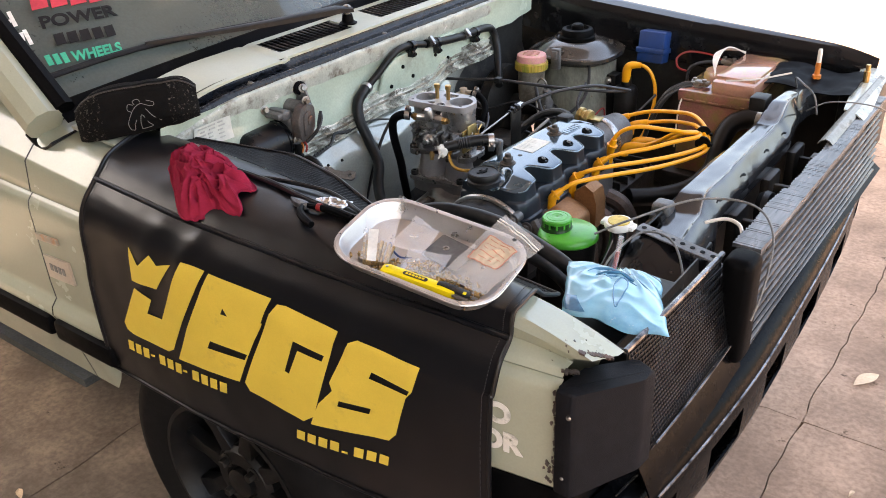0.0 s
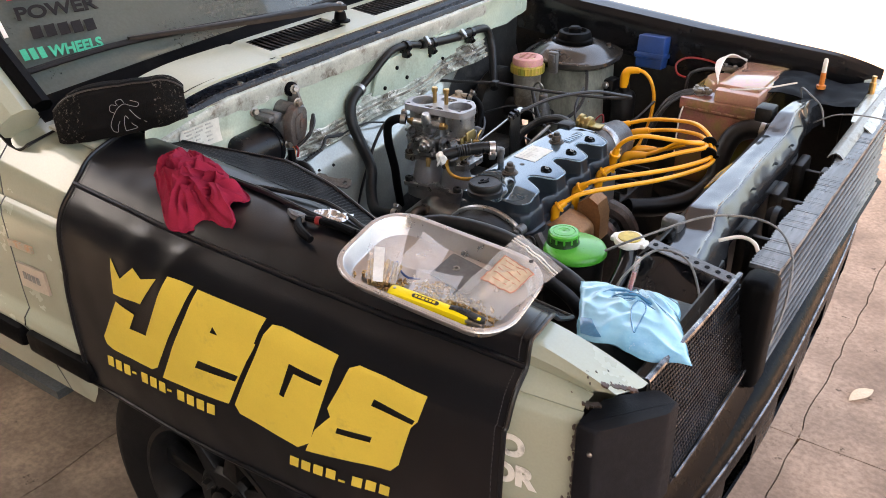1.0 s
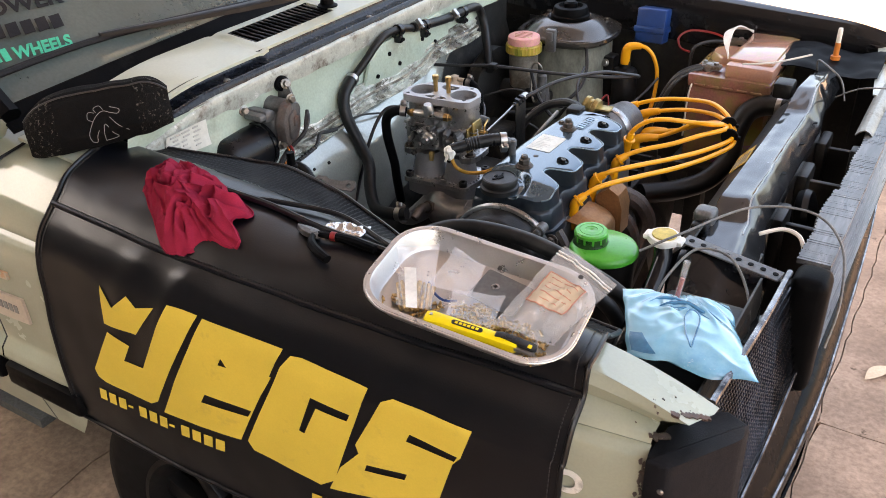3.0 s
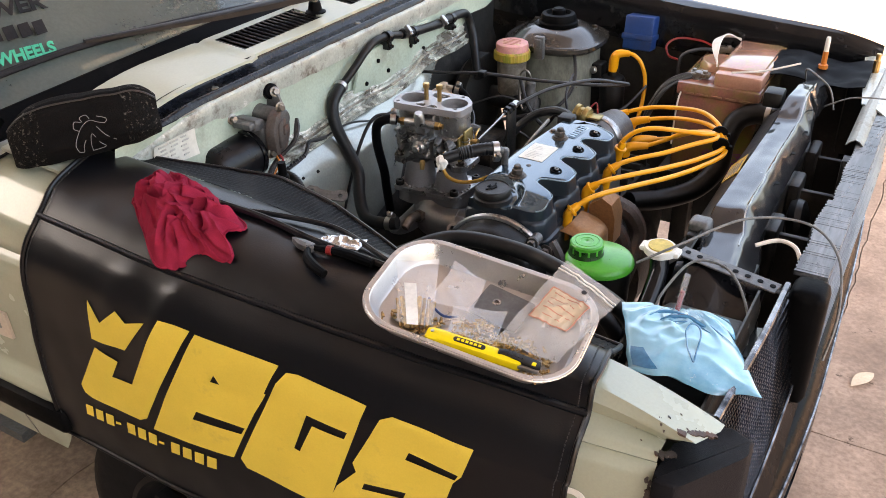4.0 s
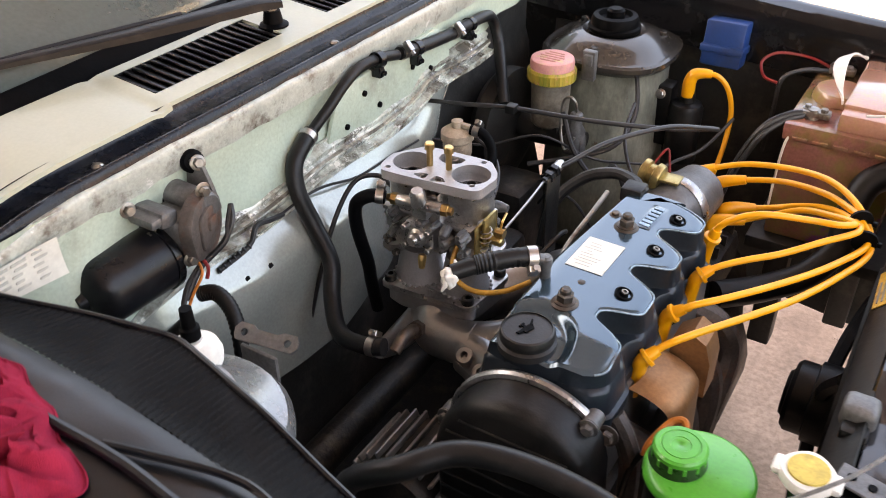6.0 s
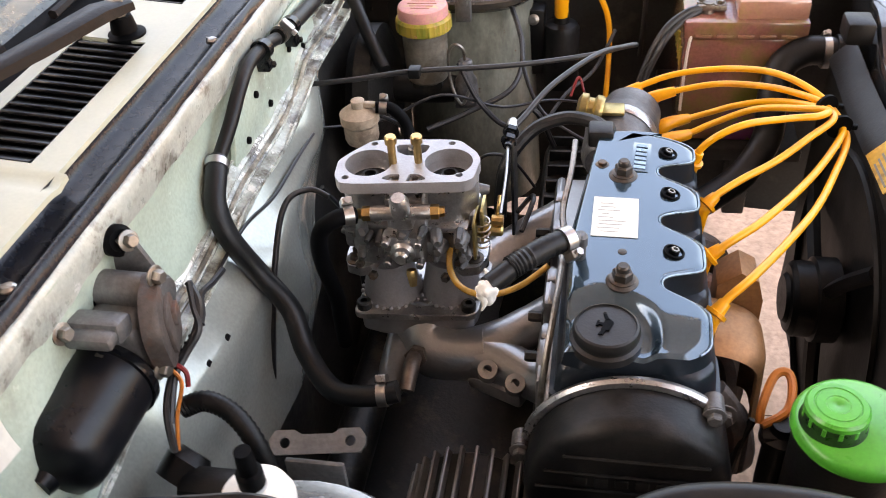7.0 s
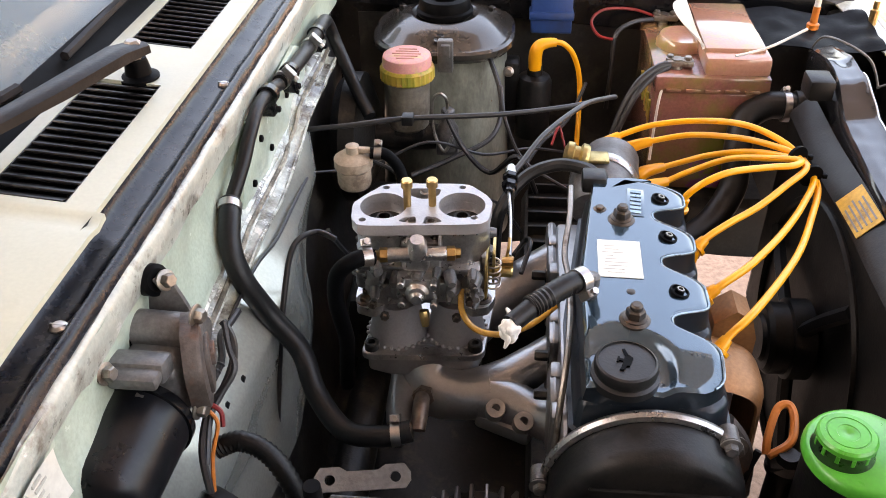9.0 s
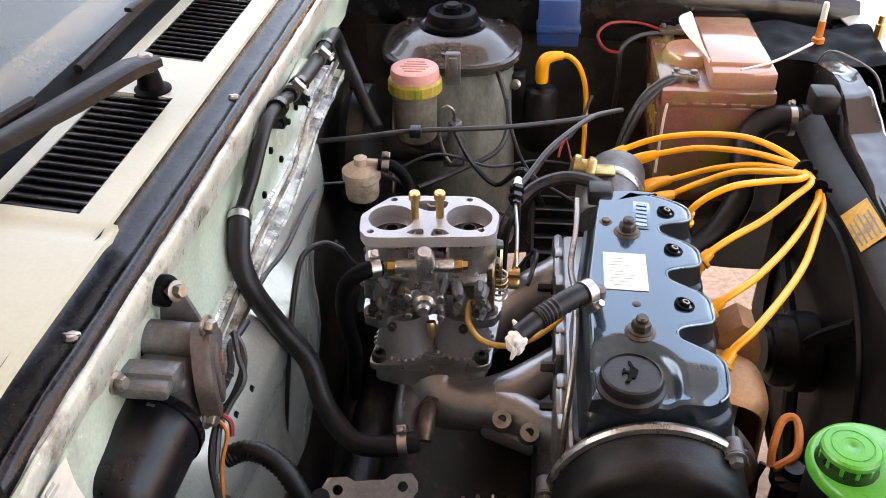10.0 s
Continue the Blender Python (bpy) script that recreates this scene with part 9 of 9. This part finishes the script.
tube(bm, [TM_ @ Vector(p) for p in ((-0.060, -0.004, 0.012), (-0.048, -0.014, 0.009), (-0.034, -0.018, 0.007), (-0.020, -0.012, 0.007))], 0.0014, 6, 3)
part("strip", bm, "blue", t)
t = thing("paper_strip", TM_ @ Vector((-0.067, -0.036, 0.02)), "white paper strip in front of the brass bars", "paper")
bm = bmesh.new()
sheet(bm, lambda u, v: TM_ @ (Vector((-0.0855, -0.015, 0.034)).lerp(Vector((-0.073, -0.010, 0.034)), u).lerp(Vector((-0.0595, -0.060, 0.024)).lerp(Vector((-0.0475, -0.056, 0.024)), u), v) + Vector((0, 0, 0.001 * math.sin(v * 5)))), 4, 10, 0.0005)
part("strip", bm, "white_film", t)
# yellow knife, lying along the tray's near side
knife = thing("utility_knife", TM_ @ Vector((0.028, -0.052, 0.016)), "yellow snap-off utility knife with black slider", "knife")
KM = TM_ @ pose(0.0285, -0.0515, 0.0135, 0, 0, 3)
bm = bmesh.new()
prism(bm, soften([(-0.066, -0.0085), (-0.060, -0.0095), (-0.048, -0.0070), (0.000, -0.0062), (0.040, -0.0068), (0.042, 0.0060), (0.012, 0.0072), (-0.030, 0.0078), (-0.060, 0.0085), (-0.067, 0.005)], 3, 0.2), -0.005, 0.005, KM, 0.0016)
part("handle", bm, "knife_yellow", knife)
bm = bmesh.new()
prism(bm, soften([(0.014, -0.001), (0.020, 0.0005), (0.058, -0.0045), (0.062, -0.001), (0.060, 0.0060), (0.022, 0.0085), (0.014, 0.0060)], 3, 0.25), 0.002, 0.0068, KM, 0.001)
for k in range(5):
    box(bm, 0.024 + k * 0.004, 0.0255 + k * 0.004, 0.0015, 0.0065, 0.0066, 0.0076, 0, KM)
part("slider", bm, "cap_black", knife, "black slider")
bm = bmesh.new()
box(bm, 0.052, 0.0565, -0.0035, 0.0015, 0.0066, 0.0078, 0.0006, KM)
part("end_button", bm, "knife_yellow", knife, "small yellow button")
bm = bmesh.new()
prism(bm, rounded(0.036, 0.0066, 0.003, 3), 0.0048, 0.0056, KM @ pose(-0.018, 0.001, 0))
kl = part("logo_patch", bm, "cap_black", knife)
bm = bmesh.new()
for k in range(6):
    box(bm, -0.014 + k * 0.0048, -0.0108 + k * 0.0048, -0.0016, 0.0016, 0.0056, 0.0060, 0, KM @ pose(-0.018, 0.001, 0))
part("print_bar", bm, "knife_yellow", kl)
bm = bmesh.new()
box(bm, 0.038, 0.060, -0.0062, -0.0028, -0.002, 0.003, 0.0008, KM)
part("blade_rail", bm, "steel", knife, "bright steel blade rail")
bm = bmesh.new()
lathe(bm, [(0.002, 0.0048), (0.002, 0.0058), (0.0, 0.0060)], KM @ Vector((-0.060, 0.001, 0)), seg=12)
part("rivet", bm, "steel", knife)

# ---- pliers, foil packet ----
ply = thing("pliers", (-0.08, -0.53, 0.878), "small side cutters with black grips and a red collar", "pliers")
zt = 0.880
bm = bmesh.new()
prism(bm, soften([(-0.030, -0.002), (-0.014, -0.008), (0.004, -0.007), (0.008, 0.0), (0.004, 0.007), (-0.012, 0.006), (-0.029, 0.000)], 3, 0.25), -0.004, 0.004, pose(-0.096, -0.539, zt, 0, 4, -8), 0.0015)
lathe(bm, [(0.005, -0.005), (0.005, 0.005), (0.003, 0.0055)], (-0.096, -0.539, zt), seg=14)
pieces("jaws", bm, "cast_grey", ply)
bm = bmesh.new()
tube(bm, [(-0.096, -0.541, zt), (-0.090, -0.552, zt), (-0.082, -0.561, zt - 0.001), (-0.066, -0.569, zt - 0.003), (-0.049, -0.573, zt - 0.006)], [0.0036, 0.005, 0.0062, 0.0064, 0.0055], 10)
part("grip", bm, "rubber", ply)
bm = bmesh.new()
tube(bm, [(-0.094, -0.538, zt), (-0.070, -0.533, zt), (-0.045, -0.528, zt - 0.002), (-0.012, -0.526, zt - 0.006)], [0.0036, 0.005, 0.0064, 0.0058], 10)
part("grip", bm, "rubber", ply)
bm = bmesh.new()
lathe(bm, [(0.0058, -0.0035), (0.0062, -0.003), (0.0062, 0.003), (0.0058, 0.0035)], (-0.070, -0.533, zt), (1, 0.2, 0), 14)
part("collar", bm, "red", ply, "red collar")
film("foil_packet", (-0.078, -0.500, 0.872), 0.060, 0.034, 0.007, 21.0, "foil", 12, (-8, 0), "crumpled silver foil packet on the grip flap", "packet")

# ---- blue bag ----
bbag = thing("blue_bag", (0.35, -0.38, 0.76), "light blue plastic bag filled with clear fluid", "bag")
BQ = [Vector(p) for p in ((0.240, -0.332, 0.785), (0.368, -0.288, 0.772), (0.440, -0.418, 0.768), (0.290, -0.442, 0.775))]
for s in (1, -1):
    bm = bmesh.new()

    def bag_at(u, v, s=s):
        p = BQ[0].lerp(BQ[1], u).lerp(BQ[3].lerp(BQ[2], u), v)
        d = (math.sin(u * math.pi) * math.sin(v * math.pi)) ** 0.55
        r = 1 - abs(noise.noise(Vector((u * 4 + 2, v * 5, s * 3)))) * 2
        p = p + Vector((0.006 * noise.noise(Vector((u * 3, v * 4, 5))), 0.010 * noise.noise(Vector((u * 4, v * 3, 8))) + 0.014 * math.sin(u * 3.14) * (0.5 - v), 0))
        q = math.atan2(u - 0.52, v + 0.06)
        f = 0.0046 * math.sin(q * 17 + 2.2 * noise.noise(Vector((u * 5, v * 5, 1)))) * clamp01(1.05 - v * 1.5) * d
        return p + Vector((0, 0, s * d * 0.016 + 0.0050 * r * d + f + 0.003 * math.sin(u * 9 + v * 5) * (1 - d)))
    sheet(bm, bag_at, 64, 64, 0.0)
    part("film", bm, "blue_bag", bbag, smooth=60)
def on_bag(u, v, lift=0.0012):
    return bag_at(u, v, 1) + Vector((0, 0, lift))


for pts, r in (([(0.22, 0.30), (0.32, 0.22), (0.46, 0.20), (0.60, 0.24), (0.72, 0.28)], 0.0022), ([(0.30, 0.34), (0.40, 0.29), (0.54, 0.30), (0.66, 0.36), (0.80, 0.38)], 0.0026), ([(0.42, 0.38), (0.52, 0.36), (0.62, 0.40), (0.70, 0.46)], 0.0014), ([(0.70, 0.24), (0.80, 0.34), (0.90, 0.44)], 0.0020)):
    bm = bmesh.new()
    tube(bm, [on_bag(u, v, -0.0002) for u, v in pts], [r * 0.3] + [r] * (len(pts) - 2) + [r * 0.3], 6, 4)
    part("fold_line", bm, "blue_streak", bbag, "deeper blue fold of the film")
bm = bmesh.new()
sheet(bm, lambda u, v: on_bag(lerp(0.03, 0.22, u * (1 - 0.5 * v)), lerp(0.95, 0.70, v), 0.0006), 8, 8, 0.0)
part("printed_corner", bm, "blue_streak", bbag, "printed corner in teal")
bm = bmesh.new()
tube(bm, [on_bag(0.56 + 0.075 * math.sin(a) * (0.62 + 0.38 * math.cos(a)) + 0.02 * math.cos(a), 0.62 - 0.20 * math.cos(a), 0.0006) for a in np.linspace(0, 6.283, 22)], 0.0011, 5, 2)
part("bubble_edge", bm, "blue_streak", bbag, "dark outline of an air bubble")
t = thing("clear_dropper", (0.312, -0.315, 0.79), "clear dropper tube with a red band standing in the bag", "dropper")
bm = bmesh.new()
tube(bm, [(0.308, -0.325, 0.775), (0.312, -0.316, 0.815), (0.314, -0.312, 0.838)], 0.0042, 10)
part("tube", bm, "clear_bag", t)
bm = bmesh.new()
tube(bm, [(0.309, -0.323, 0.782), (0.3105, -0.3195, 0.80), (0.312, -0.3165, 0.815)], 0.003, 10)
part("core", bm, "red", t)
t = thing("headlamp_tub", (0.35, -0.34, 0.7), "black headlamp tub under the blue bag", "headlamp tub")
bm = bmesh.new()
box(bm, 0.272, 0.392, -0.462, -0.235, 0.600, 0.748, 0.016, None, 3)
part("tub", bm, "plastic", t)
t = thing("inner_bumper_panel", (0.36, -0.23, 0.72), "dark grey splash panel beside the headlamp tub", "panel")
bm = bmesh.new()
sheet(bm, lambda u, v: Vector((lerp(0.33, 0.42, u), lerp(-0.19, -0.30, v), 0.700 + 0.025 * v + 0.01 * u)), 8, 8, 0.003)
part("panel", bm, "black_paint", t)

# ---- leaf litter ----
random.seed(14)
for k, (x, y, s) in enumerate(((0.545, 0.742, 0.045), (0.80, 1.20, 0.02), (0.62, 0.30, 0.012), (0.90, 0.60, 0.014), (-0.95, -0.75, 0.02), (0.70, 0.95, 0.012))):
    bm = bmesh.new()
    a = random.uniform(0, 360) if k else 62
    sheet(bm, lambda u, v: pose(x, y, 0.003, 0, 0, a) @ Vector(((u - 0.5) * s * 2, (v - 0.5) * s * 0.8 * math.sin(u * 3.0 + 0.07), 0.006 * math.sin(u * 3) + 0.004 * abs(v - 0.5))), 10, 4, 0.0006)
    o = part("dry_leaf", bm, "leaf", smooth=50)
    tagged(o, "curled dry leaf on the concrete", "leaf", "dry leaves on the ground")
